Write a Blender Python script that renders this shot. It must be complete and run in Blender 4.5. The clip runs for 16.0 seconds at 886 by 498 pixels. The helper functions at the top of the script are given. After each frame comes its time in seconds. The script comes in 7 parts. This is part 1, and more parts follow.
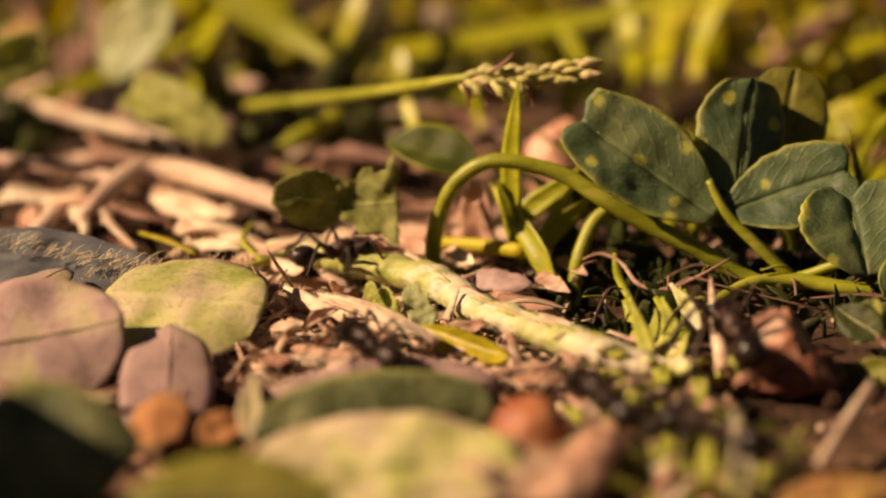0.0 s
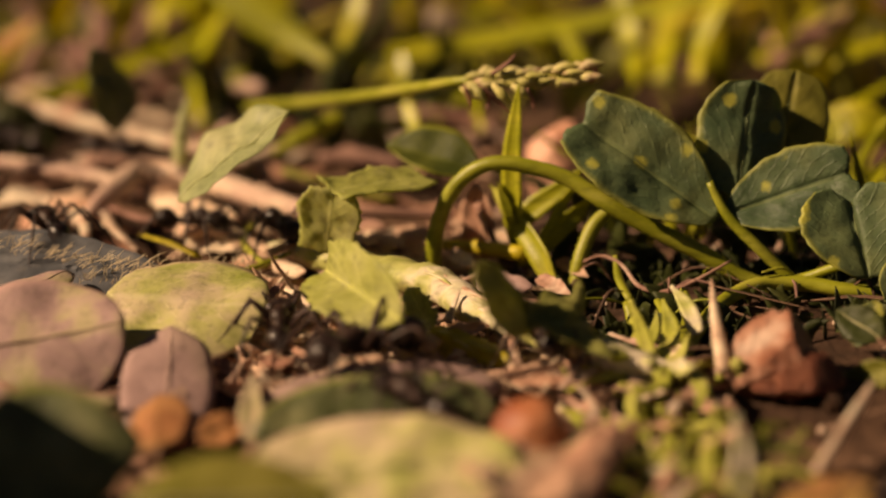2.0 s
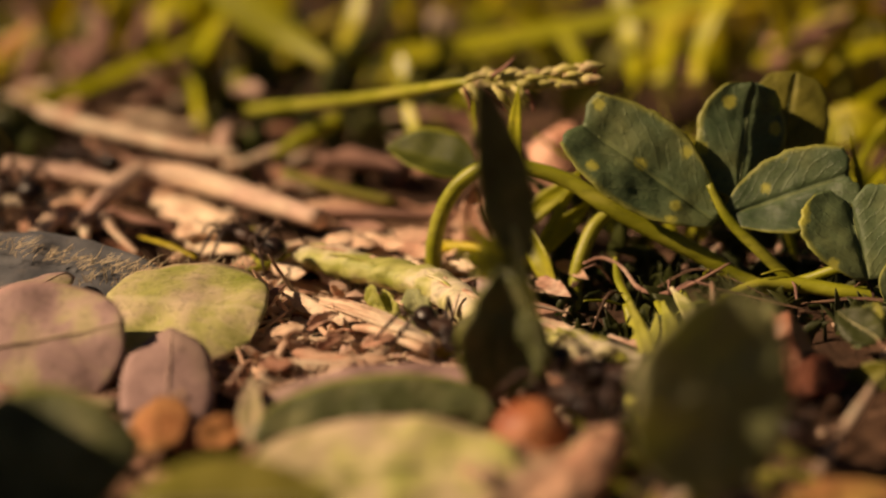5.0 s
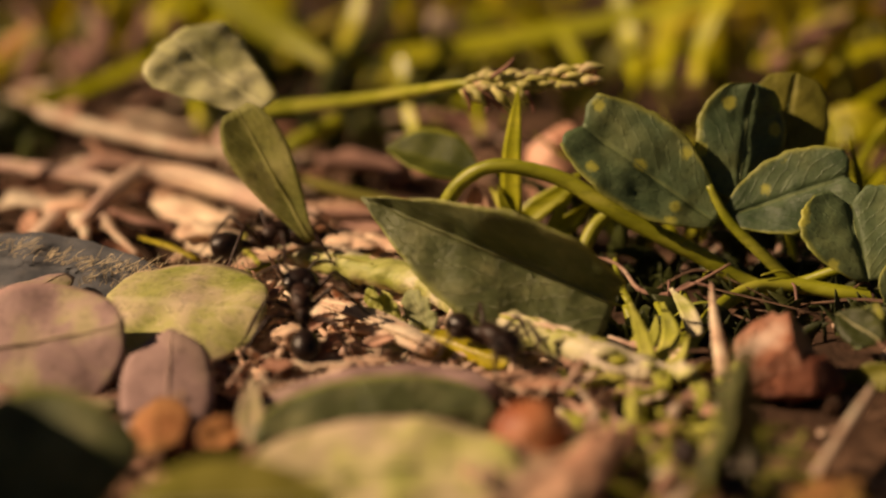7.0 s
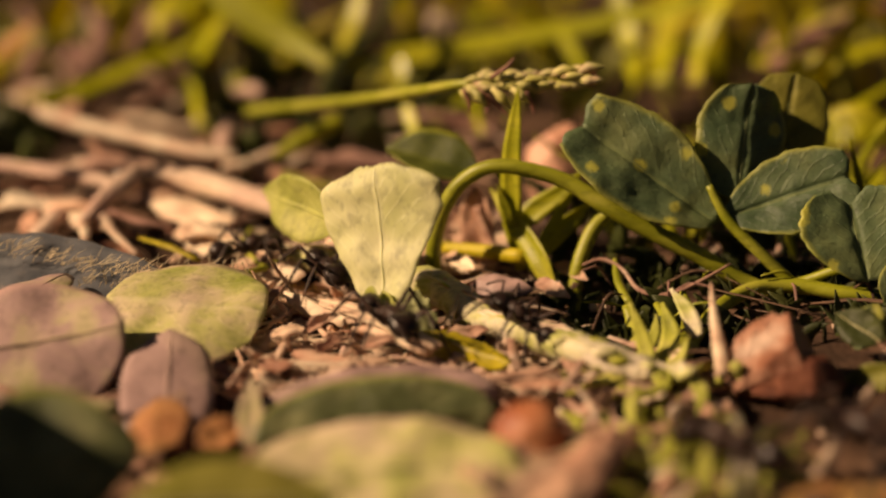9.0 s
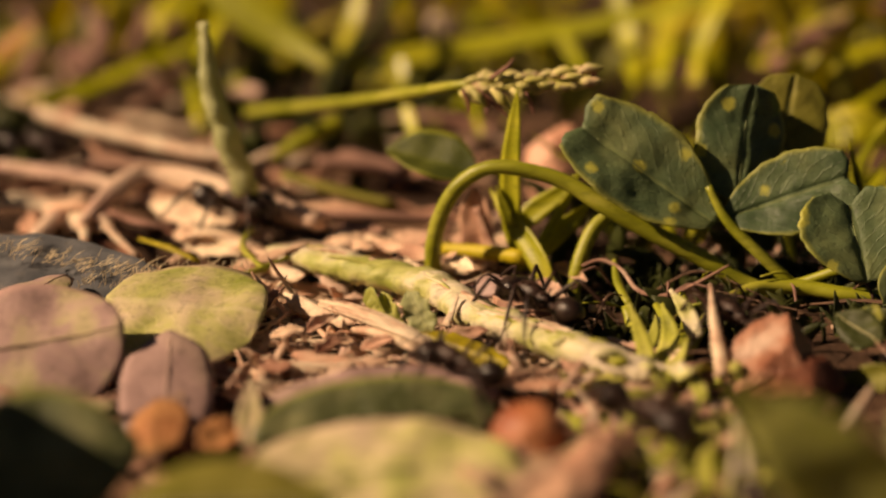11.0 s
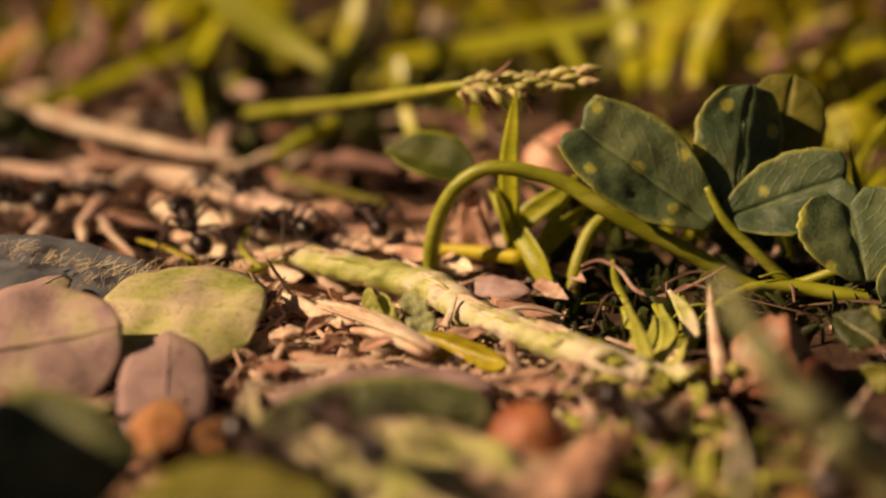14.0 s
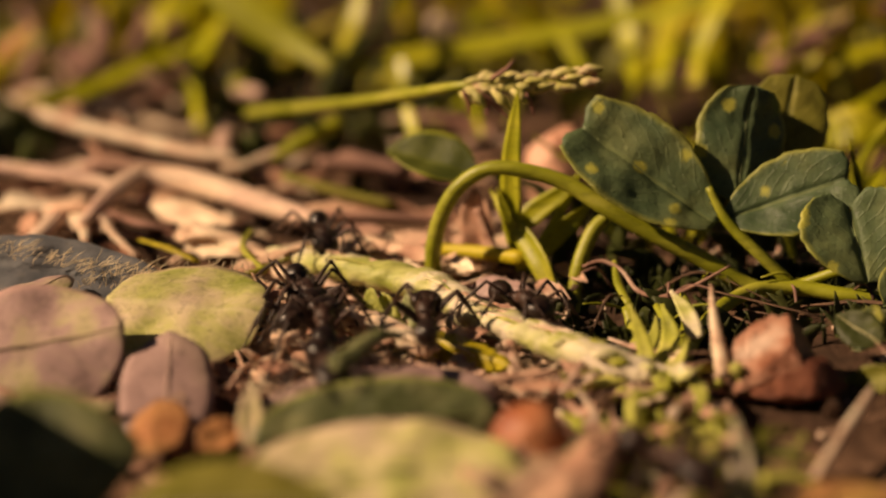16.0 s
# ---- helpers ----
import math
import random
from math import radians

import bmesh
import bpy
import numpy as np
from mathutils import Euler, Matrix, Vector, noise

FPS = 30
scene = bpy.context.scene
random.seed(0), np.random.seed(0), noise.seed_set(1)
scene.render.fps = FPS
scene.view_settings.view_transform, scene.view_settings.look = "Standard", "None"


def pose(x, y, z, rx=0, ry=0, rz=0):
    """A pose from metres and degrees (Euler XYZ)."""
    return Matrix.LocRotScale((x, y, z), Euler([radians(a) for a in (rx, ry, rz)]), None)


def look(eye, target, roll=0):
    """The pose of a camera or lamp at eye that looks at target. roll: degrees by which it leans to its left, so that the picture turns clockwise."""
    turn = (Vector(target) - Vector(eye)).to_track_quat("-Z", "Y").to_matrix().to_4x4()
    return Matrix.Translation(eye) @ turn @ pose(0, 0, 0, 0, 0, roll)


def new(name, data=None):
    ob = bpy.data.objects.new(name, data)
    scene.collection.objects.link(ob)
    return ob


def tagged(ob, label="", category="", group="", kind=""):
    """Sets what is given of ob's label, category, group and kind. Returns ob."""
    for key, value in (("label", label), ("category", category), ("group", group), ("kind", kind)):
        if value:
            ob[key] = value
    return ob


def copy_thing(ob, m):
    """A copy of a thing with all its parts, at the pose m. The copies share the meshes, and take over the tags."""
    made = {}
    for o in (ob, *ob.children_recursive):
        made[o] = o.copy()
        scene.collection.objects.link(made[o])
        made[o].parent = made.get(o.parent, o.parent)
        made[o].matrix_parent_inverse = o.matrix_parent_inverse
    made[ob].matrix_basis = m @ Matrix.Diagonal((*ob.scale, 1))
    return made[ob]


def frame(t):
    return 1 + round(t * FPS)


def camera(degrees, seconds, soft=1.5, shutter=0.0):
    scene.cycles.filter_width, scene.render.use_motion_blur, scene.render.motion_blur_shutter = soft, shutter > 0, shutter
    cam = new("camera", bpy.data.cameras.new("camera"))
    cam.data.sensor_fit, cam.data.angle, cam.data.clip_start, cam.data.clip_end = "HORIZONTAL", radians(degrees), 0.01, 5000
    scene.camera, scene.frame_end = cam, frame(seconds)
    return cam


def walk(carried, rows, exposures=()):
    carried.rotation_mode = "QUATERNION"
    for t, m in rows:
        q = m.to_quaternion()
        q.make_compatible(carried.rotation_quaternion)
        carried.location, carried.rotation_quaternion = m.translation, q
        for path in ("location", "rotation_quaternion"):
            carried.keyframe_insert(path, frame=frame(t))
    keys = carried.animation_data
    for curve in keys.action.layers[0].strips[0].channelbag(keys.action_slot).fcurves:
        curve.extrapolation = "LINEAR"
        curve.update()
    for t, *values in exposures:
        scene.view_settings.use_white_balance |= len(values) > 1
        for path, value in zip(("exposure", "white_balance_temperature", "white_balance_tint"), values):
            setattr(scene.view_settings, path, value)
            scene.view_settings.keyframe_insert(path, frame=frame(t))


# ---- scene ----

from itertools import product
from mathutils import bvhtree

MM = 0.001  # all shapes below are given in millimetres

# ---- camera ----
cam = camera(34, 16.0, soft=2.2, shutter=0.4)
cam.data.dof.use_dof = True
cam.data.dof.focus_distance = 0.1125
cam.data.dof.aperture_fstop = 13.0
EYE = (0, 0, 0.040)


def aim(up, side):
    """The camera's pose, tilted up and turned to the side by small angles in degrees."""
    return pose(*EYE, 72 + up, 0, side)


walk(cam, [
    (0.0, aim(-0.275, -0.01)), (1.0, aim(-0.23, 0.01)), (2.0, aim(-0.19, 0.02)), (3.0, aim(-0.165, 0.02)),
    (4.0, aim(-0.14, 0.02)), (6.5, aim(-0.08, 0.0)), (7.5, aim(-0.07, 0.01)), (9.0, aim(-0.06, 0.0)),
    (11.5, aim(-0.02, -0.03)), (12.5, aim(-0.005, -0.06)), (13.2, aim(0, -0.1)), (14.3, aim(0, -0.07)),
    (15.0, aim(0, -0.04)), (16.0, aim(0.005, -0.01))],
    exposures=[(0.0, 0.48, 8650, 25), (1.2, 0.26, 8650, 25), (3.2, 0.16, 8650, 25), (7.0, 0.05, 8650, 25), (9.0, 0.19, 8650, 25), (12.0, 0.23, 8650, 25), (16.0, 0.2, 8650, 25)])

# ---- light ----
world = bpy.data.worlds.new("world")
scene.world = world
world.use_nodes = True
wn = world.node_tree.nodes
sky = wn.new("ShaderNodeTexSky")
sky.sky_type, sky.sun_disc = "NISHITA", False
SUN_UP, SUN_AZ = 35, -98  # elevation, and azimuth from +y towards +x
sky.sun_elevation, sky.sun_rotation = radians(SUN_UP), radians(SUN_AZ)
world.node_tree.links.new(sky.outputs[0], wn["Background"].inputs[0])
wn["Background"].inputs[1].default_value = 0.0115
sun = new("sun", bpy.data.lights.new("sun", "SUN"))
sun.data.energy, sun.data.angle, sun.data.color = 4.95, radians(0.6), (1.0, 0.84, 0.62)
sun_way = Vector((math.sin(radians(SUN_AZ)) * math.cos(radians(SUN_UP)),
                  math.cos(radians(SUN_AZ)) * math.cos(radians(SUN_UP)), math.sin(radians(SUN_UP))))
sun.matrix_world = look(sun_way, (0, 0, 0))


# ---- materials ----
def ramp(nt, fac, stops):
    r = nt.nodes.new("ShaderNodeValToRGB")
    while len(r.color_ramp.elements) < len(stops):
        r.color_ramp.elements.new(0.5)
    for e, (p, c) in zip(r.color_ramp.elements, stops):
        e.position, e.color = p, (*c, 1)
    nt.links.new(fac, r.inputs[0])
    return r.outputs[0]


def tex(nt, scale, detail=4, rough=0.6, stretch=(1, 1, 1), kind="Object"):
    """Noise whose grain is 1/scale millimetres."""
    co = nt.nodes.new("ShaderNodeTexCoord")
    mp = nt.nodes.new("ShaderNodeMapping")
    mp.inputs["Scale"].default_value = [s * scale * 1000 for s in stretch]
    nz = nt.nodes.new("ShaderNodeTexNoise")
    nz.inputs["Scale"].default_value = 1
    nz.inputs["Detail"].default_value, nz.inputs["Roughness"].default_value = detail, rough
    rnd = nt.nodes.new("ShaderNodeObjectInfo")
    add = nt.nodes.new("ShaderNodeVectorMath")
    mul = nt.nodes.new("ShaderNodeMath")
    mul.operation, mul.inputs[1].default_value = "MULTIPLY", 50
    nt.links.new(rnd.outputs["Random"], mul.inputs[0])
    nt.links.new(co.outputs[kind], mp.inputs[0])
    nt.links.new(mp.outputs[0], add.inputs[0])
    nt.links.new(mul.outputs[0], add.inputs[1])
    nt.links.new(add.outputs[0], nz.inputs["Vector"])
    return nz.outputs[0]


def mixed(nt, fac, a, b, mode="MIX"):
    m = nt.nodes.new("ShaderNodeMix")
    m.data_type, m.blend_type = "RGBA", mode
    for k, v in ((0, fac), (6, a), (7, b)):
        if isinstance(v, bpy.types.NodeSocket):
            nt.links.new(v, m.inputs[k])
        else:
            m.inputs[k].default_value = v if k == 0 else (*v, 1)
    return m.outputs[2]


def scaled(c, k):
    return tuple(min(1, v * k) for v in c)


def surface(name, stops, rough=0.7, grain=1.0, coarse=0.15, bump=0.3, stretch=(1, 1, 1), through_light=0.0,
            through_tint=(1, 1, 1), gloss=0.4, veins=0.0, vary=0.25, depth=0.15, sheen=0.0, rim_colour=None, flecks=None):
    """A weathered natural surface: colour by two noises, relief, and for thin leaves the light that passes through."""
    m = bpy.data.materials.new(name)
    m.use_nodes = True
    nt = m.node_tree
    bsdf = nt.nodes["Principled BSDF"]
    big = tex(nt, coarse, 3, 0.55, stretch)
    fine = tex(nt, grain, 5, 0.65, stretch)
    col = ramp(nt, big, stops)
    dark = ramp(nt, fine, [(0.3, (0.55, 0.55, 0.55)), (0.5, (1, 1, 1)), (0.72, (1.0, 1.0, 1.0))])
    col = mixed(nt, 0.75, col, dark, "MULTIPLY")
    height = fine
    if veins:
        uv = nt.nodes.new("ShaderNodeUVMap")
        sep = nt.nodes.new("ShaderNodeSeparateXYZ")
        nt.links.new(uv.outputs[0], sep.inputs[0])
        # side veins run out obliquely from the midrib
        away = nt.nodes.new("ShaderNodeMath")
        away.operation = "ABSOLUTE"
        nt.links.new(sep.outputs[1], away.inputs[0])
        mad = nt.nodes.new("ShaderNodeMath")
        mad.operation, mad.inputs[1].default_value = "MULTIPLY_ADD", -0.45
        nt.links.new(away.outputs[0], mad.inputs[0])
        nt.links.new(sep.outputs[0], mad.inputs[2])
        wob = nt.nodes.new("ShaderNodeMath")
        wob.operation, wob.inputs[1].default_value = "MULTIPLY_ADD", 0.4
        nt.links.new(big, wob.inputs[0])
        nt.links.new(mad.outputs[0], wob.inputs[2])
        freq = nt.nodes.new("ShaderNodeMath")
        freq.operation, freq.inputs[1].default_value = "MULTIPLY", 46
        nt.links.new(wob.outputs[0], freq.inputs[0])
        wave = nt.nodes.new("ShaderNodeMath")
        wave.operation = "SINE"
        nt.links.new(freq.outputs[0], wave.inputs[0])
        vein = ramp(nt, wave.outputs[0], [(0.75, (0, 0, 0)), (0.97, (1, 1, 1))])
        rib = ramp(nt, away.outputs[0], [(0.025, (1, 1, 1)), (0.07, (0, 0, 0))])
        faint = mixed(nt, 1.0, vein, ramp(nt, fine, [(0.35, (0.05, 0.05, 0.05)), (0.65, (0.7, 0.7, 0.7))]), "MULTIPLY")
        both = mixed(nt, 1.0, faint, rib, "LIGHTEN")
        amount = mixed(nt, 1.0, both, (veins, veins, veins), "MULTIPLY")
        col = mixed(nt, amount, col, scaled(stops[-1][1], 1.6))
        height = mixed(nt, 0.4, fine, both)
        # paler leaf edge; on clover and dark leaves it paints a lit rim
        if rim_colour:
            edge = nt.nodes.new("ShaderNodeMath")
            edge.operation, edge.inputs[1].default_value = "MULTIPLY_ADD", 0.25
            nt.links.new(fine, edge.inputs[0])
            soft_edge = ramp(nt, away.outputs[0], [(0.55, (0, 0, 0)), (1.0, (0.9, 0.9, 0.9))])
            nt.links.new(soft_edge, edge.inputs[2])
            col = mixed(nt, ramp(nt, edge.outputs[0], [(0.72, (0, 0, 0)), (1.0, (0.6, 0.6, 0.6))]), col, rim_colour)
    if flecks:
        # sparse round spots where the leaf has been sucked pale
        co = nt.nodes.new("ShaderNodeTexCoord")
        vor = nt.nodes.new("ShaderNodeTexVoronoi")
        vor.inputs["Scale"].default_value = 330
        nt.links.new(co.outputs["Object"], vor.inputs["Vector"])
        spread = nt.nodes.new("ShaderNodeMath")
        spread.operation, spread.inputs[1].default_value = "MULTIPLY_ADD", 0.25
        nt.links.new(fine, spread.inputs[0])
        nt.links.new(vor.outputs["Distance"], spread.inputs[2])
        col = mixed(nt, ramp(nt, spread.outputs[0], [(0.27, (0.9, 0.9, 0.9)), (0.36, (0, 0, 0))]), col, flecks)
    info = nt.nodes.new("ShaderNodeObjectInfo")
    shade = ramp(nt, info.outputs["Random"], [(0, (1 - vary,) * 3), (1, (1 + vary * 0.6, 1 + vary * 0.5, 1 + vary * 0.3))])
    col = mixed(nt, 1.0, col, shade, "MULTIPLY")
    nt.links.new(col, bsdf.inputs["Base Color"])
    rr = ramp(nt, big, [(0.3, (rough - 0.1,) * 3), (0.7, (min(1, rough + 0.1),) * 3)])
    nt.links.new(rr, bsdf.inputs["Roughness"])
    bsdf.inputs["Specular IOR Level"].default_value = gloss
    if sheen:
        bsdf.inputs["Sheen Weight"].default_value = sheen
    bp = nt.nodes.new("ShaderNodeBump")
    bp.inputs["Strength"].default_value, bp.inputs["Distance"].default_value = bump, depth * MM
    nt.links.new(height, bp.inputs["Height"])
    nt.links.new(bp.outputs[0], bsdf.inputs["Normal"])
    if through_light:
        tr = nt.nodes.new("ShaderNodeBsdfTranslucent")
        nt.links.new(mixed(nt, 1.0, col, through_tint, "MULTIPLY"), tr.inputs[0])
        ms = nt.nodes.new("ShaderNodeMixShader")
        ms.inputs[0].default_value = through_light
        nt.links.new(bsdf.outputs[0], ms.inputs[1])
        nt.links.new(tr.outputs[0], ms.inputs[2])
        nt.links.new(ms.outputs[0], nt.nodes["Material Output"].inputs[0])
    return m


SOIL = surface("soil", [(0.3, (0.025, 0.014, 0.009)), (0.5, (0.07, 0.038, 0.024)), (0.7, (0.2, 0.115, 0.075))], 0.9, 1.2, 0.12, 0.9, depth=0.5, gloss=0.2)
STRAW = surface("dry_straw", [(0.32, (0.32, 0.15, 0.11)), (0.44, (0.54, 0.3, 0.22)), (0.55, (0.72, 0.47, 0.36)), (0.67, (0.82, 0.65, 0.5))], 0.7, 1.1, 0.2, 0.5, (0.25, 2, 2), 0.1, vary=0.35)
STRAW_PALE = surface("pale_straw", [(0.3, (0.54, 0.32, 0.22)), (0.47, (0.74, 0.53, 0.39)), (0.6, (0.86, 0.72, 0.54))], 0.65, 1.1, 0.2, 0.5, (0.25, 2, 2), 0.15, vary=0.2)
BARK = surface("brown_twig", [(0.3, (0.04, 0.02, 0.012)), (0.5, (0.1, 0.055, 0.035)), (0.7, (0.2, 0.115, 0.075))], 0.8, 1.3, 0.2, 0.8, (0.3, 1.6, 1.6), depth=0.3)
ROOT = surface("pink_root", [(0.3, (0.54, 0.33, 0.27)), (0.5, (0.7, 0.48, 0.38)), (0.7, (0.8, 0.63, 0.47))], 0.7, 1.0, 0.15, 0.5, (0.3, 1.5, 1.5))
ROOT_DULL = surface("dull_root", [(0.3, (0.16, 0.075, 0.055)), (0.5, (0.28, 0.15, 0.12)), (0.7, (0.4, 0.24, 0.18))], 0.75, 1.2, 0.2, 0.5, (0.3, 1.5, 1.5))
DRY_LEAF = surface("dry_leaf", [(0.32, (0.26, 0.11, 0.07)), (0.5, (0.56, 0.31, 0.22)), (0.66, (0.7, 0.48, 0.35))], 0.75, 0.9, 0.12, 0.5, veins=0.25, through_light=0.12)
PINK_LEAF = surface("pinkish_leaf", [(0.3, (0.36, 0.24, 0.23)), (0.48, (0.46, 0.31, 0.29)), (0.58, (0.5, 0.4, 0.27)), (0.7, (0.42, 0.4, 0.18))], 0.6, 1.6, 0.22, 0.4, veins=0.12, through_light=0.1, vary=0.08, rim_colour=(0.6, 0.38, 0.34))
MAUVE_LEAF = surface("mauve_leaf", [(0.3, (0.34, 0.22, 0.21)), (0.5, (0.45, 0.3, 0.28)), (0.7, (0.5, 0.36, 0.29))], 0.6, 0.8, 0.12, 0.3, veins=0.12, through_light=0.1, vary=0.08)
ORANGE_LEAF = surface("orange_leaf", [(0.3, (0.4, 0.16, 0.07)), (0.5, (0.5, 0.24, 0.1)), (0.7, (0.5, 0.34, 0.1))], 0.6, 0.8, 0.15, 0.3, veins=0.12, through_light=0.15, vary=0.08)
PALE_LEAF = surface("pale_green_leaf", [(0.3, (0.36, 0.41, 0.09)), (0.45, (0.54, 0.53, 0.2)), (0.56, (0.64, 0.55, 0.32)), (0.7, (0.68, 0.53, 0.4))], 0.6, 1.6, 0.22, 0.5, veins=0.2, through_light=0.2, vary=0.06, rim_colour=(0.74, 0.5, 0.42))
OLIVE_LEAF = surface("olive_leaf", [(0.3, (0.1, 0.11, 0.012)), (0.5, (0.19, 0.19, 0.025)), (0.7, (0.3, 0.27, 0.06))], 0.6, 0.9, 0.1, 0.4, veins=0.25, through_light=0.25)
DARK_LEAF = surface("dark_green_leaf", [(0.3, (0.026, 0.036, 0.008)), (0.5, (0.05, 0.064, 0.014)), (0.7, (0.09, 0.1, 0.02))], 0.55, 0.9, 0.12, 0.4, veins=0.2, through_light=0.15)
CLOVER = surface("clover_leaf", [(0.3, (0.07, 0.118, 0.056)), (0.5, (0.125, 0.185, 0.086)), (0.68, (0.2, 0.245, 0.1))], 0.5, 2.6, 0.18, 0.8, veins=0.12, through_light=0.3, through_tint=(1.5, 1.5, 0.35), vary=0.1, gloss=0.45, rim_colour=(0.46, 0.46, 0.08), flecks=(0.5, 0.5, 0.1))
CLOVER_EDGE = surface("clover_yellowing", [(0.3, (0.13, 0.145, 0.02)), (0.5, (0.2, 0.21, 0.035)), (0.7, (0.28, 0.27, 0.06))], 0.5, 1.0, 0.18, 0.4, veins=0.25, through_light=0.4, through_tint=(1.4, 1.3, 0.4))
GRASS = surface("grass_blade", [(0.3, (0.24, 0.27, 0.015)), (0.5, (0.4, 0.42, 0.03)), (0.7, (0.55, 0.54, 0.06))], 0.45, 1.2, 0.15, 0.35, (0.2, 2, 2), 0.35, (1.2, 1.15, 0.4), 0.5)
GRASS_FAR = surface("background_grass", [(0.3, (0.16, 0.18, 0.006)), (0.48, (0.4, 0.39, 0.015)), (0.66, (0.66, 0.55, 0.04))], 0.5, 0.7, 0.08, 0.3, (0.3, 1, 1), 0.35, (1.3, 1.1, 0.3))
GRASS_KEY = surface("near_background_grass", [(0.3, (0.27, 0.3, 0.008)), (0.5, (0.43, 0.44, 0.015)), (0.7, (0.58, 0.52, 0.03))], 0.4, 0.7, 0.08, 0.3, (0.3, 1, 1), 0.3, (1.2, 1.1, 0.3), 0.6, vary=0.15)
STEM = surface("green_stem", [(0.3, (0.2, 0.23, 0.015)), (0.5, (0.32, 0.34, 0.03)), (0.7, (0.44, 0.43, 0.07))], 0.45, 1.4, 0.2, 0.35, (0.4, 1.5, 1.5), 0.15, vary=0.12, gloss=0.5)
PALE_STEM = surface("pale_fallen_stem", [(0.3, (0.36, 0.4, 0.08)), (0.42, (0.55, 0.55, 0.2)), (0.52, (0.7, 0.64, 0.4)), (0.64, (0.8, 0.69, 0.54))], 0.6, 1.4, 0.26, 0.9, (0.4, 1.3, 1.3), 0.1, vary=0.1)
CUT_LEAF = surface("cut_leaf", [(0.3, (0.42, 0.46, 0.1)), (0.5, (0.55, 0.57, 0.18)), (0.7, (0.66, 0.65, 0.3))], 0.55, 1.1, 0.16, 0.5, veins=0.3, through_light=0.45, through_tint=(1.25, 1.25, 0.5), vary=0.1)
# the olive rim is light along the edge, put into the colour
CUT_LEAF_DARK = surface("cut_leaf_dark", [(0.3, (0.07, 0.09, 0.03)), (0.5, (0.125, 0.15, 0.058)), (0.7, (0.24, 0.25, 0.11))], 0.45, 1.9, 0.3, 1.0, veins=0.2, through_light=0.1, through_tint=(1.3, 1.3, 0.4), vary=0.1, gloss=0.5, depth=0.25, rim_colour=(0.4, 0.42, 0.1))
CUT_LEAF_OLIVE = surface("cut_leaf_olive", [(0.3, (0.2, 0.22, 0.05)), (0.5, (0.32, 0.33, 0.09)), (0.7, (0.46, 0.44, 0.17))], 0.65, 1.5, 0.25, 0.8, veins=0.35, through_light=0.42, vary=0.1)
CUT_LEAF_GREY = surface("cut_leaf_grey_green", [(0.3, (0.3, 0.35, 0.16)), (0.5, (0.42, 0.46, 0.22)), (0.7, (0.55, 0.55, 0.3))], 0.55, 1.1, 0.16, 0.5, veins=0.3, through_light=0.3, through_tint=(1.2, 1.2, 0.5), vary=0.1)
STONE_PINK = surface("pink_stone", [(0.3, (0.5, 0.22, 0.14)), (0.5, (0.7, 0.38, 0.27)), (0.7, (0.8, 0.54, 0.42))], 0.55, 0.9, 0.2, 0.6, depth=0.3)
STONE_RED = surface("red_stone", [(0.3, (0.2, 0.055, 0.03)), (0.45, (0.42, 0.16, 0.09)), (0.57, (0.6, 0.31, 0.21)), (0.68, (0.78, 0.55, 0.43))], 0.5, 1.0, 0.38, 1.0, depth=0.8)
# darker copy of the red stone, for the face turned from the sun
STONE_SHADED = surface("red_stone_shaded", [(0.3, (0.09, 0.02, 0.01)), (0.5, (0.2, 0.055, 0.025)), (0.7, (0.36, 0.13, 0.07))], 0.6, 1.2, 0.35, 1.0, depth=0.6)
SEED = surface("orange_seed", [(0.3, (0.16, 0.035, 0.012)), (0.5, (0.27, 0.07, 0.025)), (0.7, (0.45, 0.2, 0.1))], 0.55, 0.8, 0.2, 0.3)
SPIKELET = surface("spikelet", [(0.3, (0.4, 0.39, 0.08)), (0.48, (0.57, 0.54, 0.19)), (0.58, (0.68, 0.57, 0.31)), (0.68, (0.45, 0.19, 0.15))], 0.55, 1.4, 0.5, 0.4, through_light=0.15)
AWN = surface("purple_awn", [(0.3, (0.22, 0.08, 0.07)), (0.6, (0.42, 0.2, 0.14))], 0.6, 1.4, 0.4, 0.4)
MOSS = surface("yellow_moss", [(0.3, (0.28, 0.31, 0.04)), (0.5, (0.48, 0.5, 0.09)), (0.7, (0.64, 0.61, 0.2))], 0.6, 1.0, 0.2, 0.4, through_light=0.25)
HAIRY_LEAF = surface("grey_hairy_leaf", [(0.3, (0.035, 0.045, 0.06)), (0.5, (0.07, 0.078, 0.095)), (0.68, (0.15, 0.14, 0.13))], 0.7, 1.6, 0.4, 0.3, through_light=0.15, sheen=0.3)
HAIR = surface("leaf_hair", [(0.3, (0.55, 0.45, 0.3)), (0.7, (0.75, 0.65, 0.45))], 0.5, 1, 0.3, 0.1)
YELLOW = surface("yellow_leaf_scrap", [(0.3, (0.4, 0.33, 0.02)), (0.5, (0.55, 0.46, 0.03)), (0.7, (0.6, 0.52, 0.08))], 0.5, 1.0, 0.2, 0.3, through_light=0.25)
SHELL = surface("ant_shell", [(0.3, (0.011, 0.007, 0.006)), (0.5, (0.02, 0.011, 0.009)), (0.7, (0.034, 0.018, 0.012))], 0.34, 4.0, 0.8, 0.5, depth=0.06, gloss=0.4, vary=0.2)
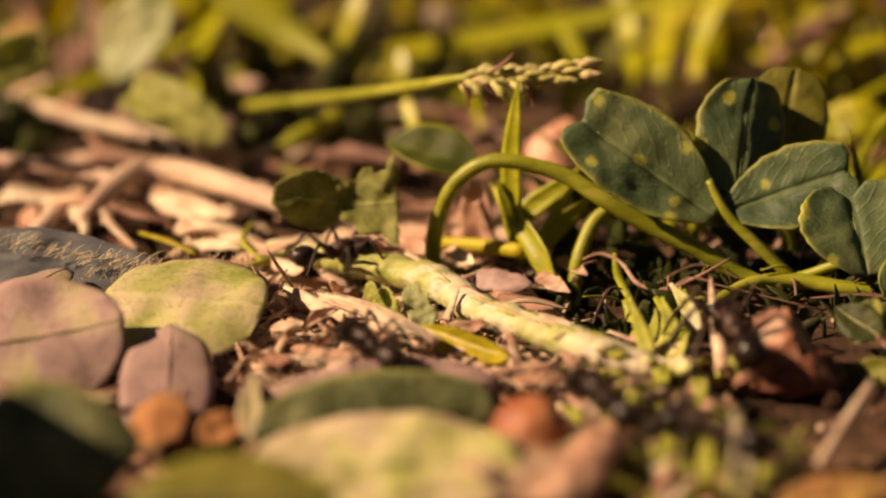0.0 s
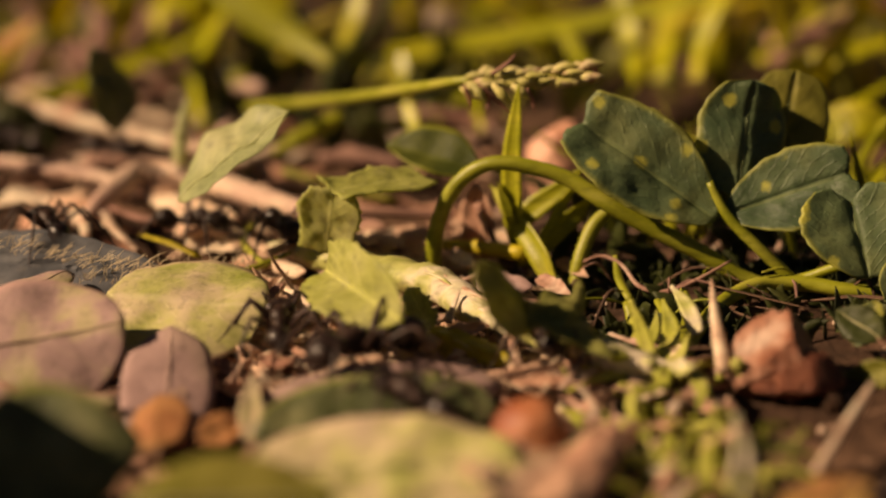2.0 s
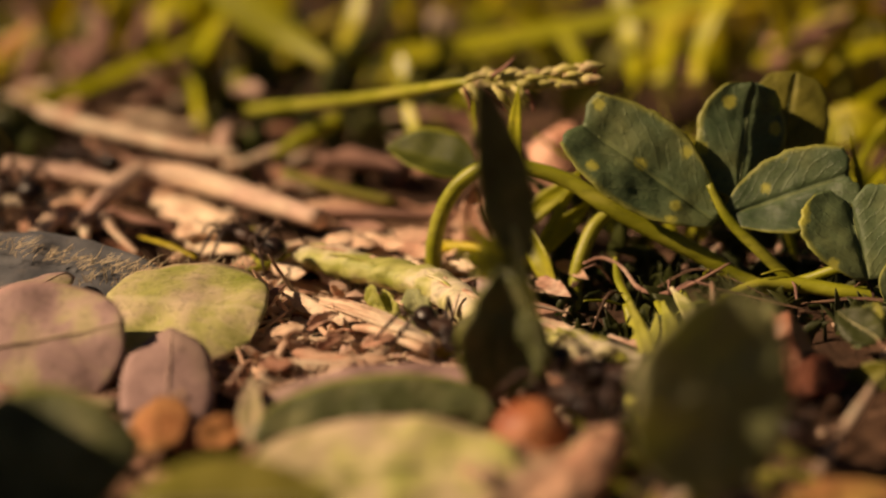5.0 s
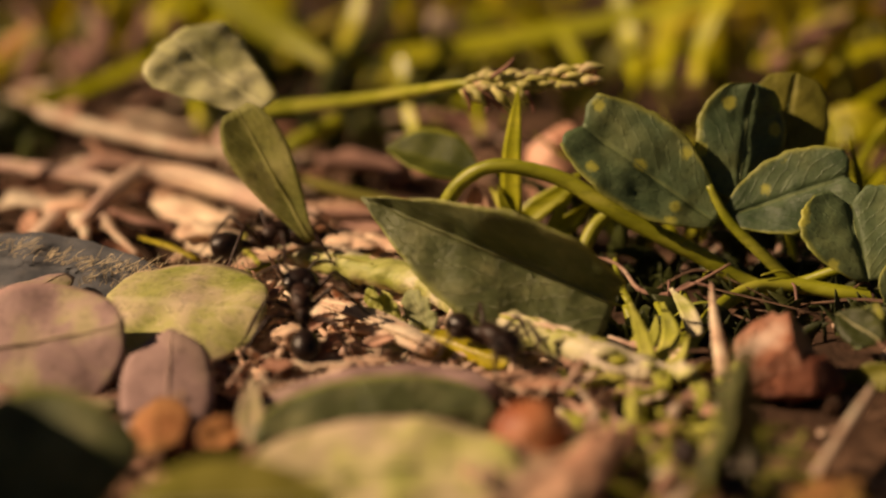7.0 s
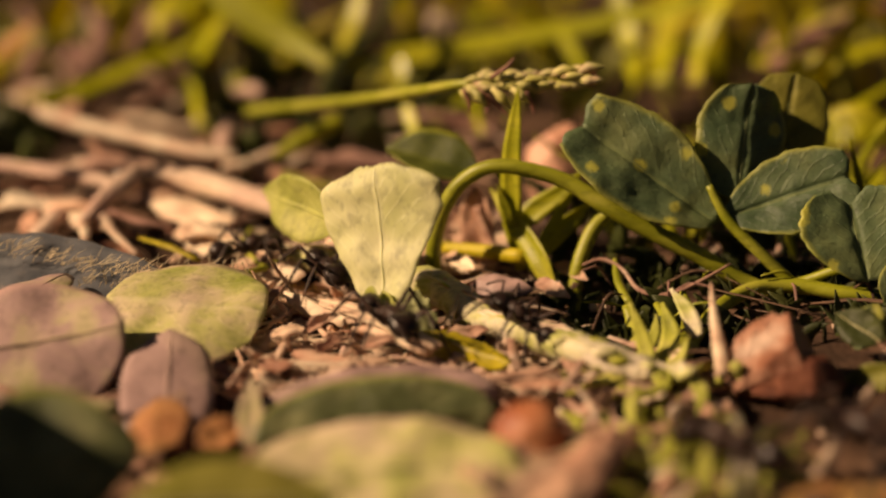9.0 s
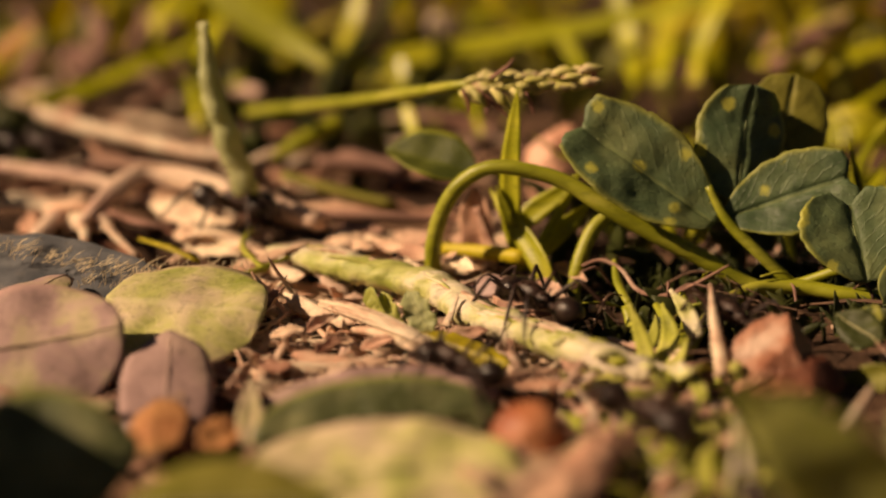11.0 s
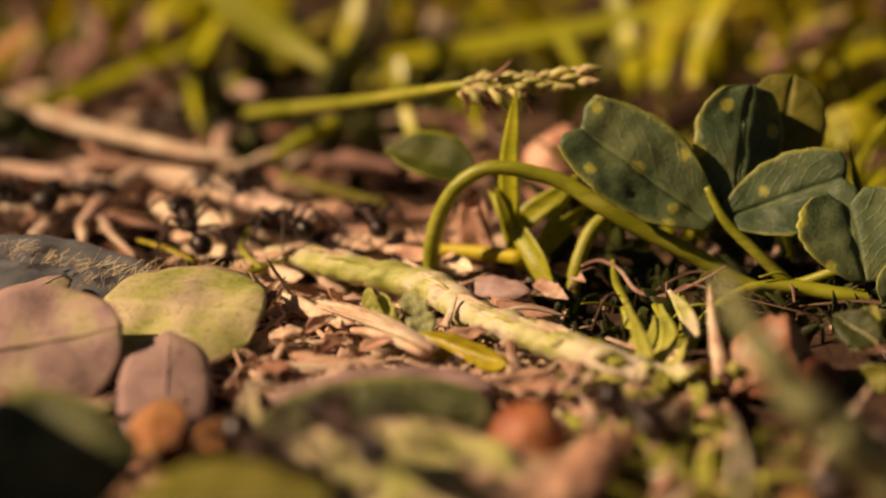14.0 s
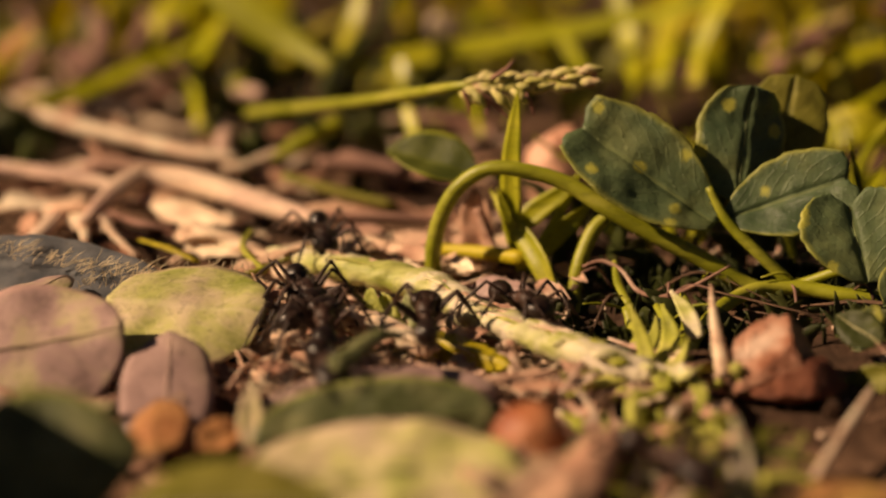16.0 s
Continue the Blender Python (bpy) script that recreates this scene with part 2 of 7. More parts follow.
SHELL_BROWN = surface("ant_shell_reddish", [(0.3, (0.018, 0.009, 0.007)), (0.5, (0.035, 0.016, 0.011)), (0.7, (0.065, 0.03, 0.02))], 0.5, 4.0, 0.8, 0.5, depth=0.06, gloss=0.35, vary=0.2)


# ---- shape helpers, all in millimetres ----
def V(p):
    return Vector(p)


def smooth_path(pts, n):
    """n + 1 points and their place along a smooth curve through pts."""
    p = [V(q) for q in pts]
    p = [p[0] * 2 - p[1]] + p + [p[-1] * 2 - p[-2]]
    out = []
    for k in range(n + 1):
        s = k / n * (len(p) - 3)
        i = min(int(s), len(p) - 4)
        u = s - i
        a, b, c, d = p[i:i + 4]
        out.append(0.5 * (2 * b + (c - a) * u + (2 * a - 5 * b + 4 * c - d) * u * u + (3 * b - a - 3 * c + d) * u ** 3))
    return out


def along(vals, s):
    """The value at s, 0 to 1, of numbers spread evenly along a line."""
    if not isinstance(vals, (tuple, list)):
        return vals
    x = s * (len(vals) - 1)
    i = min(int(x), len(vals) - 2)
    return vals[i] + (vals[i + 1] - vals[i]) * (x - i)


def tube(bm, pts, radii, sides=8, n=0, flat=1.0, rough=0.0):
    """A rounded stalk along pts; flat squeezes it, rough makes it knobbly."""
    n = n or max(4, (len(pts) - 1) * 5)
    line = smooth_path(pts, n)
    ref = V((0.13, 0.21, 1)) if abs((line[-1] - line[0]).normalized().z) < 0.9 else V((1, 0.1, 0))
    rings = []
    for k, p in enumerate(line):
        d = (line[min(k + 1, n)] - line[max(k - 1, 0)]).normalized()
        a = d.cross(ref).normalized()
        b = a.cross(d)
        r = along(radii, k / n)
        ring = []
        for j in range(sides):
            t = 2 * math.pi * j / sides
            q = p + (a * math.cos(t) + b * math.sin(t) * flat) * r
            if rough:
                q += noise.noise_vector(q * (0.7 / max(r, 0.2))) * r * rough + noise.noise_vector(q * 2.3) * r * rough * 0.5
            ring.append(bm.verts.new(q))
        rings.append(ring)
    for r0, r1 in zip(rings, rings[1:]):
        for j in range(sides):
            bm.faces.new((r0[j], r0[(j + 1) % sides], r1[(j + 1) % sides], r1[j]))
    bm.faces.new(rings[0][::-1])
    bm.faces.new(rings[-1])
    return bm


def ovate(u):
    return max(0.03, math.sin(math.pi * u ** 0.85) ** 0.75)


def broad_shape(u):
    return max(0.06, math.sin(math.pi * (0.06 + 0.9 * u ** 0.9)) ** 0.62)


def blunt_shape(u):
    return max(0.06, math.sin(math.pi * (0.04 + 0.8 * u ** 0.92)) ** 0.6)


def disc_shape(u):
    return max(0.06, (1 - abs(2 * u - 1) ** 2.4) ** 0.5)


def lance(u):
    return max(0.03, min(1, (0.45 + 1.6 * u)) * (1 - u ** 2.2) ** 0.9)


def round_shape(u):
    return max(0.05, (1 - (2 * u - 1) ** 2) ** 0.5)


def torn(seed, rag=0.25):
    """The outline of a cut piece: rounded on one end, bitten off on the other."""
    rnd = random.Random(seed)
    a = [rnd.uniform(1 - rag, 1) for _ in range(9)]

    def shape(u):
        return along(a, u) * max(0.12, min(1, (u * 5 + 0.35)) * (1 - u ** 6 * 0.8) * (0.72 + 0.28 * math.sin(math.pi * u)))
    return shape


rib_line = []


def leaf(bm, base, tip, face, width, shape=ovate, cup=0.2, bend=0.0, twist=0.0, wave=0.12, thick=0.16, nu=18, nv=10, seed=0, rag=0.0, skew=0.0, crease=1.4, notch=0.0, groove=0.0, lop=1.0):
    """A leaf from base to tip whose upper side looks along face."""
    base, tip = V(base), V(tip)
    x = tip - base
    length = x.length
    x.normalize()
    z = (V(face) - x * V(face).dot(x)).normalized()
    y = z.cross(x)
    uv = bm.loops.layers.uv.verify()
    rnd = random.Random(seed)
    off = V((rnd.uniform(0, 90), rnd.uniform(0, 90), rnd.uniform(0, 90)))
    grid = {}
    for i, j, s in product(range(nu + 1), range(nv + 1), (0, 1)):
        u, v = i / nu, j / nv * 2 - 1
        hw = shape(u) * width / 2
        if rag and abs(v) > 0.9:
            hw *= 1 + rag * noise.noise(off + V((u * 14, v, 0)))
        lx = u * length - notch * width * max(0, 1 - 2 * abs(v)) * u ** 5 + notch * 0.3 * width * abs(v) ** 3 * (-u ** 6)
        if rag and i in (0, nu):
            lx += rag * width * 0.35 * noise.noise(off + V((v * 6, i, 3)))
        ly = v * hw * (lop if v < 0 else 1) + skew * width * (u - 0.5) * (u - 0.5)
        lz = cup * abs(v) ** crease * hw + bend * length * (u - u * u) * 4 * 0.25
        lz -= groove * math.exp(-(v / 0.07) ** 2)
        q = V((lx, ly, 0))
        lz += wave * width * noise.noise(off + q * (2.2 / width)) + wave * 0.4 * width * noise.noise(off + q * (6 / width))
        t = twist * (u - 0.5)
        ly, lz = ly * math.cos(t) - lz * math.sin(t), ly * math.sin(t) + lz * math.cos(t)
        rim = 0.35 if abs(v) > 0.99 or i in (0, nu) else 1
        lz += (0.5 - s) * thick * rim
        grid[i, j, s] = bm.verts.new(base + x * lx + y * ly + z * lz)

    rib_line[:] = [(grid[i, nv // 2, 0].co + z * 0.02).copy() for i in range(0, nu + 1, 2)]

    def quad(keys, uvs):
        f = bm.faces.new([grid[k] for k in keys])
        for lp, c in zip(f.loops, uvs):
            lp[uv].uv = c
    for i, j in product(range(nu), range(nv)):
        c = [(a / nu, b / nv * 2 - 1) for a, b in ((i, j), (i + 1, j), (i + 1, j + 1), (i, j + 1))]
        k = [(i, j), (i + 1, j), (i + 1, j + 1), (i, j + 1)]
        quad([(*q, 0) for q in k], c)
        quad([(*q, 1) for q in k[::-1]], c[::-1])
    for i in range(nu):
        for j, w in ((0, 1), (nv, -1)):
            k = [(i, j, 0), (i, j, 1), (i + 1, j, 1), (i + 1, j, 0)][::w]
            quad(k, [(a / nu, b / nv * 2 - 1) for a, b, _ in k])
    for j in range(nv):
        for i, w in ((0, -1), (nu, 1)):
            k = [(i, j, 0), (i, j, 1), (i, j + 1, 1), (i, j + 1, 0)][::w]
            quad(k, [(a / nu, b / nv * 2 - 1) for a, b, _ in k])
    return bm


def blade(bm, pts, width, face, fold=0.35, thick=0.14, n=0, tip=0.04, base=0.7, nv=4, twist=0.0):
    """A grass blade along pts, folded along its middle, widest below the middle and drawn to a tip."""
    n = n or max(8, (len(pts) - 1) * 6)
    line = smooth_path(pts, n)
    uv = bm.loops.layers.uv.verify()
    grid = {}
    for k, p in enumerate(line):
        u = k / n
        d = (line[min(k + 1, n)] - line[max(k - 1, 0)]).normalized()
        z = (V(face) - d * V(face).dot(d)).normalized()
        if twist:
            z = Matrix.Rotation(twist * u, 3, d) @ z
        y = z.cross(d)
        hw = width / 2 * max(tip, min(1, base + u * 1.2) * (1 - max(0, u - 0.35) / 0.65 * max(0, u - 0.35) / 0.65))
        for j, s in product(range(nv + 1), (0, 1)):
            v = j / nv * 2 - 1
            grid[k, j, s] = bm.verts.new(p + y * v * hw + z * (fold * abs(v) * hw + (0.5 - s) * thick * (0.3 if abs(v) > 0.99 else 1)))

    def quad(keys):
        f = bm.faces.new([grid[q] for q in keys])
        for lp, q in zip(f.loops, keys):
            lp[uv].uv = (q[0] / n, q[1] / nv * 2 - 1)
    for i, j in product(range(n), range(nv)):
        k = [(i, j), (i + 1, j), (i + 1, j + 1), (i, j + 1)]
        quad([(*q, 0) for q in k])
        quad([(*q, 1) for q in k[::-1]])
    for i in range(n):
        quad([(i, 0, 0), (i, 0, 1), (i + 1, 0, 1), (i + 1, 0, 0)])
        quad([(i, nv, 0), (i + 1, nv, 0), (i + 1, nv, 1), (i, nv, 1)])
    for i, w in ((0, -1), (n, 1)):
        for j in range(nv):
            quad([(i, j, 0), (i, j, 1), (i, j + 1, 1), (i, j + 1, 0)][::w])
    return bm


def lump(bm, at, size, rough=0.25, seed=0, turn=(0, 0, 0), level=3, facets=0.0, grain=0.9, planes=()):
    """A rounded uneven body: a stone, a seed, a crumb. facets above 0 flattens it into broken faces."""
    rnd = random.Random(seed)
    off = V((rnd.uniform(0, 99), rnd.uniform(0, 99), rnd.uniform(0, 99)))
    cuts = [V((rnd.gauss(0, 1), rnd.gauss(0, 1), rnd.gauss(0, 1))).normalized() for _ in range(11)]
    made = bmesh.ops.create_icosphere(bm, subdivisions=level, radius=1)["verts"]
    m = Euler([radians(a) for a in turn]).to_matrix()
    for v in made:
        p = v.co.normalized()
        k = 1 + rough * noise.noise(off + p * grain) + rough * 0.45 * noise.noise(off + p * grain * 2.7)
        q = p * k
        for c, far in planes:
            over = q.dot(V(c).normalized()) - far
            if over > 0:
                q = q - V(c).normalized() * over * 0.95
        if facets:
            for c in cuts:
                over = q.dot(c) - (1 - facets)
                if over > 0:
                    q = q - c * over * 0.9
        v.co = V(at) + m @ V((q.x * size[0], q.y * size[1], q.z * size[2]))
    return bm


def part(name, bm, material, parent=None, label="", place=None, soft=True):
    """Links bm as one mesh object. Shapes are in world millimetres, or in the thing's own space where place says so."""
    me = bpy.data.meshes.new(name)
    lo = [min(v.co[k] for v in bm.verts) for k in range(3)]
    hi = [max(v.co[k] for v in bm.verts) for k in range(3)]
    if parent is not None:
        top = parent
        while top.parent:
            top = top.parent
        origin = V((0, 0, 0)) if place else top.location / MM
    else:
        origin = V(((lo[0] + hi[0]) / 2, (lo[1] + hi[1]) / 2, lo[2]))
    for v in bm.verts:
        v.co = (v.co - origin) * MM
    bmesh.ops.recalc_face_normals(bm, faces=bm.faces)
    bm.to_mesh(me)
    bm.free()
    for p in me.polygons:
        p.use_smooth = soft
    me.materials.append(material)
    ob = new(name, me)
    if parent is not None:
        ob.parent = parent
    else:
        ob.location = origin * MM
    if label:
        tagged(ob, label)
    return ob


def thing(name, at, label, category, group="", kind=""):
    ob = new(name)
    ob.empty_display_size = 0.002
    ob.location = V(at) * MM
    return tagged(ob, label, category, group, kind)


def B():
    return bmesh.new()


# ---- the ground ----
def ground_height(x, y):
    """Height in millimetres of the bare soil."""
    near = 1.6 * noise.noise(V((x * 0.03, y * 0.03, 0.3))) + 0.8 * noise.noise(V((x * 0.11, y * 0.11, 4))) + 0.35 * noise.noise(V((x * 0.4, y * 0.4, 9)))
    flat = min(1, max(0, (y - 60) / 20))
    return near * flat - 1.2


def ground():
    bm = B()
    xs = [-4000000, -200000, -9000, -900, -400, -200] + [-120 + k * 1.25 for k in range(193)] + [200, 400, 900, 9000, 200000, 4000000]
    ys = [-4000000, -200000, -9000, -900, -200, -20, 30] + [55 + k * 1.25 for k in range(157)] + [280, 330, 420, 700, 1500, 9000, 200000, 4000000]
    vs = [[bm.verts.new((x, y, ground_height(x, y))) for x in xs] for y in ys]
    for i, j in product(range(len(ys) - 1), range(len(xs) - 1)):
        bm.faces.new((vs[i][j], vs[i][j + 1], vs[i + 1][j + 1], vs[i + 1][j]))
    ob = part("ground", bm, SOIL)
    tagged(ob, "uneven dark brown soil under dry litter", "ground", "", "structure")


ground()


# the yellow rim paints the lit edge of the fold
SMALL_LEAF = surface("small_dark_leaf", [(0.3, (0.03, 0.045, 0.008)), (0.5, (0.06, 0.08, 0.014)), (0.7, (0.12, 0.14, 0.02))], 0.5, 0.9, 0.12, 0.4, veins=0.2, through_light=0.15, rim_colour=(0.42, 0.44, 0.05))
RIB = surface("leaf_rib", [(0.3, (0.42, 0.4, 0.2)), (0.7, (0.55, 0.5, 0.3))], 0.6, 1, 0.2, 0.2, vary=0.1)


# ---- foreground leaves ----
def fallen_leaf(name, base, tip, face, width, material, label, shape=ovate, **more):
    whole = thing(name, base, label, "leaf")
    bm = leaf(B(), base, tip, face, width, shape, **more)
    line = list(rib_line)
    part("blade", bm, material, whole)
    if width > 2.4:
        faint = material in (PINK_LEAF, MAUVE_LEAF, CUT_LEAF_DARK, ORANGE_LEAF)
        k = 0.6 if faint else 1
        part("midrib", tube(B(), line, (width * 0.022 * k, width * 0.016 * k, width * 0.006), 6, len(line) * 2), material if faint else RIB, whole)
    return whole


def hairs(bm, spots, length, lean, seed):
    rnd = random.Random(seed)
    for p in spots:
        d = V((rnd.gauss(0, 0.5), rnd.gauss(0, 0.3), 0.9)) + V(lean)
        d.normalize()
        q = V(p) + d * length * rnd.uniform(0.5, 1.2)
        tube(bm, [p, (V(p) + q) / 2 + V((rnd.gauss(0, 0.1), 0, 0.1)), q], (0.034, 0.028, 0.012), 4, 4)
    return bm


fallen_leaf("fallen_leaf", (-34.7, 91.3, 2.2), (-22.2, 94.5, 3.6), (-0.4, -0.75, 0.9), 12.0, PINK_LEAF,
            "pinkish tan rounded leaf lying over litter", round_shape, cup=-0.2, wave=0.05, seed=3, nu=24, nv=14)
fallen_leaf("fallen_leaf", (-35.2, 100.3, 2.2), (-29.6, 108.3, 2.6), (-0.4, -0.7, 1), 5.0, PINK_LEAF,
            "pinkish leaf with an olive edge under a larger one", broad_shape, cup=-0.2, wave=0.05, seed=6)
fallen_leaf("fallen_leaf", (-17.8, 84.0, -0.5), (-19.3, 96.0, 2.6), (0.10, -0.24, 0.97), 6.4, MAUVE_LEAF,
            "small mauve leaf with rounded end, curled down", disc_shape, cup=-0.12, wave=0.06, seed=5)
fallen_leaf("fallen_leaf", (-17.6, 80.1, 1), (-18.5, 86.7, 1.6), (-0.1, -0.8, 0.8), 4.2, ORANGE_LEAF,
            "small orange leaf tip curled under a mauve leaf", round_shape, cup=-0.25, wave=0.06, seed=25)
hairy = thing("hairy_leaf", (-25.1, 111.3, 0), "pale green hairy leaf lying flat on the litter", "leaf")
blade_part = part("blade", leaf(B(), (-25.5, 103.0, 2.5), (-13.2, 101.0, 1.9), (0.00, -0.27, 0.96), 13.0, disc_shape, cup=-0.12, wave=0.07, seed=8, nu=24, nv=14), PALE_LEAF, hairy)
rnd = random.Random(4)
part("hair", hairs(B(), [V((-25.5, 108.6, 2.4)) + V((rnd.uniform(-3, 10), rnd.uniform(-3, 3), 0)) for _ in range(170)], 0.9, (0.5, -0.2, -0.2), 5), HAIR, blade_part, "pale stiff hairs")
dark_hairy = thing("hairy_leaf", (-33.4, 118.5, 0), "blue-green hairy leaf, folded and lit along its edge", "leaf")
blade_part = part("blade", leaf(B(), (-41, 114.2, 2.2), (-21.6, 107.9, 1.6), (0.1, -0.7, 0.7), 5.8, broad_shape, cup=0.2, crease=1.0, groove=0.2, wave=0.09, seed=9, nu=24, nv=12), HAIRY_LEAF, dark_hairy)
for seed, count, long, lean in ((6, 34, 1.3, (1.0, -0.3, 0)), (9, 60, 1.0, (0.8, -0.3, -0.2)), (12, 40, 1.6, (1.4, -0.2, -0.4))):
    spots = []
    for _ in range(count):
        u = rnd.random() ** 0.8
        spots.append(V((-38.2, 113.2, 4.1)).lerp(V((-22.3, 108.2, 3.0)), u) + V((0, rnd.uniform(-1.6, 0.4), rnd.uniform(-1.0, 0.2))))
    part("hair", hairs(B(), spots, long, lean, seed), HAIR, blade_part, "pale stiff hairs")

# broad leaf in front, a dark one imitating its shaded top, pink one beneath both
fallen_leaf("fallen_leaf", (-11.3, 76, 1.6), (4.6, 75.4, 2.2), (-0.2, -0.75, 1), 7.6, PALE_LEAF,
            "broad pale yellow-green leaf lying on the litter", round_shape, cup=-0.22, wave=0.08, seed=12, nu=28, nv=16)
fallen_leaf("fallen_leaf", (-11.8, 81.8, 1), (3.5, 85.6, 1.2), (0.15, -0.9, 0.6), 6.4, CUT_LEAF_DARK,
            "dark green leaf standing in for shade on a paler one", round_shape, cup=-0.25, wave=0.07, seed=13, nu=24, nv=12)
fallen_leaf("fallen_leaf", (-11.8, 85.9, 0.8), (3.8, 89.7, 0.9), (0.0, -0.8, 0.8), 5.6, MAUVE_LEAF,
            "mauve leaf edge behind a dark leaf", round_shape, cup=-0.25, wave=0.07, seed=14, nu=24, nv=12)
fallen_leaf("fallen_leaf", (-27.4, 73.5, 3), (-17.3, 75.7, 3.5), (0.2, -0.9, 0.6), 8.6, CUT_LEAF_DARK,
            "dark green leaf in the shade", ovate, cup=-0.2, wave=0.05, seed=15)
fallen_leaf("fallen_leaf", (-16.3, 67, 4), (-5.5, 68.3, 4), (0.2, -0.8, 0.8), 5.6, OLIVE_LEAF,
            "olive green leaf in the shade close to the ground", ovate, cup=-0.25, wave=0.06, seed=16)
fallen_leaf("fallen_leaf", (-12.1, 81.9, 0.5), (-12.5, 88.1, 2.5), (0.2, -0.9, 0.6), 1.9, PALE_LEAF,
            "narrow pale sliver of leaf standing on edge", lance, cup=0.2, wave=0.05, seed=17)
fallen_leaf("fallen_leaf", (-24.7, 86, 1), (-21.3, 86.5, 1.2), (0, -0.5, 1), 1.4, PINK_LEAF, "small pink leaf scrap under larger leaves", ovate, seed=18)
fallen_leaf("fallen_leaf", (-15.1, 81.3, 0.8), (-12.6, 83.7, 1), (0, -0.6, 1), 2.6, ORANGE_LEAF, "orange pink leaf scrap lying in a gap", ovate, seed=19)
fallen_leaf("fallen_leaf", (1.9, 73.0, 2.0), (10.1, 80.0, 2.2), (-0.3, -0.5, 1), 7.5, DRY_LEAF, "dry pinkish brown leaf flattened on the soil round a seed", broad_shape, seed=20, wave=0.12, cup=-0.12, nu=24, nv=14)
fallen_leaf("fallen_leaf", (19, 73.7, 0.4), (26.7, 75.6, 0.6), (-0.1, -0.6, 1), 2.6, ORANGE_LEAF, "dry orange leaf flattened on the soil", ovate, seed=22, wave=0.12)

tagged(part("seed", lump(B(), (5.3, 79.6, 1.9), (2.45, 2.0, 2.4), 0.14, 2, (10, 30, 0), 4, 0.06), SEED), "glossy orange brown seed resting on dry leaves", "seed")
# one stone in two colours: its lit top and its shaded lower face
stone = thing("stone", (23.1, 92.0, 0), "reddish broken stone, lit top and shaded foot put into its colours", "stone")
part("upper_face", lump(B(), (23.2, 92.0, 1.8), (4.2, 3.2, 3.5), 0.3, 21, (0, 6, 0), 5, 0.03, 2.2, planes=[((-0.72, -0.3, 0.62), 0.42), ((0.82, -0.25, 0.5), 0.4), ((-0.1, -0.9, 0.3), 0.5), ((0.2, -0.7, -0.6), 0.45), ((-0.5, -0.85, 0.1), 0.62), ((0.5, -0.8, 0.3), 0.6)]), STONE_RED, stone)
part("broken_face", lump(B(), (24.0, 91.0, 1.1), (3.2, 2.0, 1.7), 0.4, 8, (0, -8, 0), 4, 0.1, 2.0, planes=[((0, -0.8, 0.5), 0.6), ((0.7, -0.6, 0.3), 0.65), ((-0.6, -0.6, 0.4), 0.7)]), STONE_SHADED, stone, "dark red lower face, shade put into its colour")
tagged(part("stone", lump(B(), (11.3, 139, 3.1), (3.3, 3.0, 4.4), 0.14, 6, (0, 15, 0), 4, 0.1), STONE_PINK), "smooth pink stone behind the grass tuft", "stone")
tagged(part("stone", lump(B(), (53.1, 206, 1.7), (6.5, 4, 3.6), 0.25, 17, (0, 20, 0)), STONE_PINK), "pink stone far behind the clover", "stone")
tagged(part("stone", lump(B(), (34.7, 215, 0.9), (2.4, 2, 2.4), 0.15, 7), STONE_PINK), "pale pink pebble among grass", "stone")


# a taller leaf beside the camera, added out of view to shade the nearest corner
tall = thing("broad_leaf_plant", (-46, 62, 0), "tall dark green leaf, unseen, added to shade the ground nearby", "plant")
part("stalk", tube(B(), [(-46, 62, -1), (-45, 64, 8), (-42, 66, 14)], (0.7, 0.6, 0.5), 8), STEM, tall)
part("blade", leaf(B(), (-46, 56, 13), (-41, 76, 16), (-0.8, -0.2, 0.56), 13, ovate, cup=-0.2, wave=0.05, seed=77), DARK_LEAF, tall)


# ---- stalks and scraps in the middle ----
def stalk(name, pts, radii, material, label, category, sides=9, flat=1.0, rough=0.07, n=0):
    return tagged(part(name, tube(B(), pts, radii, sides, n, flat, rough), material), label, category)


stick = thing("green_stick", (-1.1, 113, 0), "thick pale green fallen stem lying across the trail", "stick")
stick_line = [(-14.8, 120.4, 0.4), (-8.7, 115, 1.1), (-1.1, 109.6, 1.2), (2.8, 103.2, 1.1), (7.2, 98, 1.3), (12, 93.4, 1.2), (16, 92.2, 0.6)]
part("stem", tube(B(), stick_line, (1.0, 1.5, 1.8, 1.5, 1.6, 1.5, 0.9), 20, 100, 0.75, 0.2), PALE_STEM, stick)
rnd = random.Random(77)
run = smooth_path(stick_line, 60)
for k in range(48):
    i = rnd.randrange(3, 50) if k < 20 else rnd.randrange(20, 48)
    ln = rnd.randrange(4, 9)
    side = V((rnd.uniform(-0.3, 0.3), rnd.uniform(-1.5, 0.5), rnd.uniform(0.5, 1.15)))
    pts = [run[min(60, i + q)] + side + V((0, 0, 0.12 * (q == ln // 2))) for q in (0, ln // 2, ln)]
    part("fibre", tube(B(), pts, (0.08, rnd.uniform(0.16, 0.34), 0.06), 7, 8, 0.6, 0.25), (PALE_STEM, MOSS, STRAW_PALE)[k % 3], stick)
for k in range(16):
    p = run[rnd.randrange(32, 60)] + V((rnd.uniform(-1, 1), rnd.uniform(-1.6, 0.6), rnd.uniform(0.4, 1.2)))
    w = rnd.uniform(0.3, 0.65)
    part("moss_bud", lump(B(), p, (w * rnd.uniform(1, 2), w, w * 0.8), 0.5, k, level=2), (MOSS, PALE_STEM)[k % 2], stick)

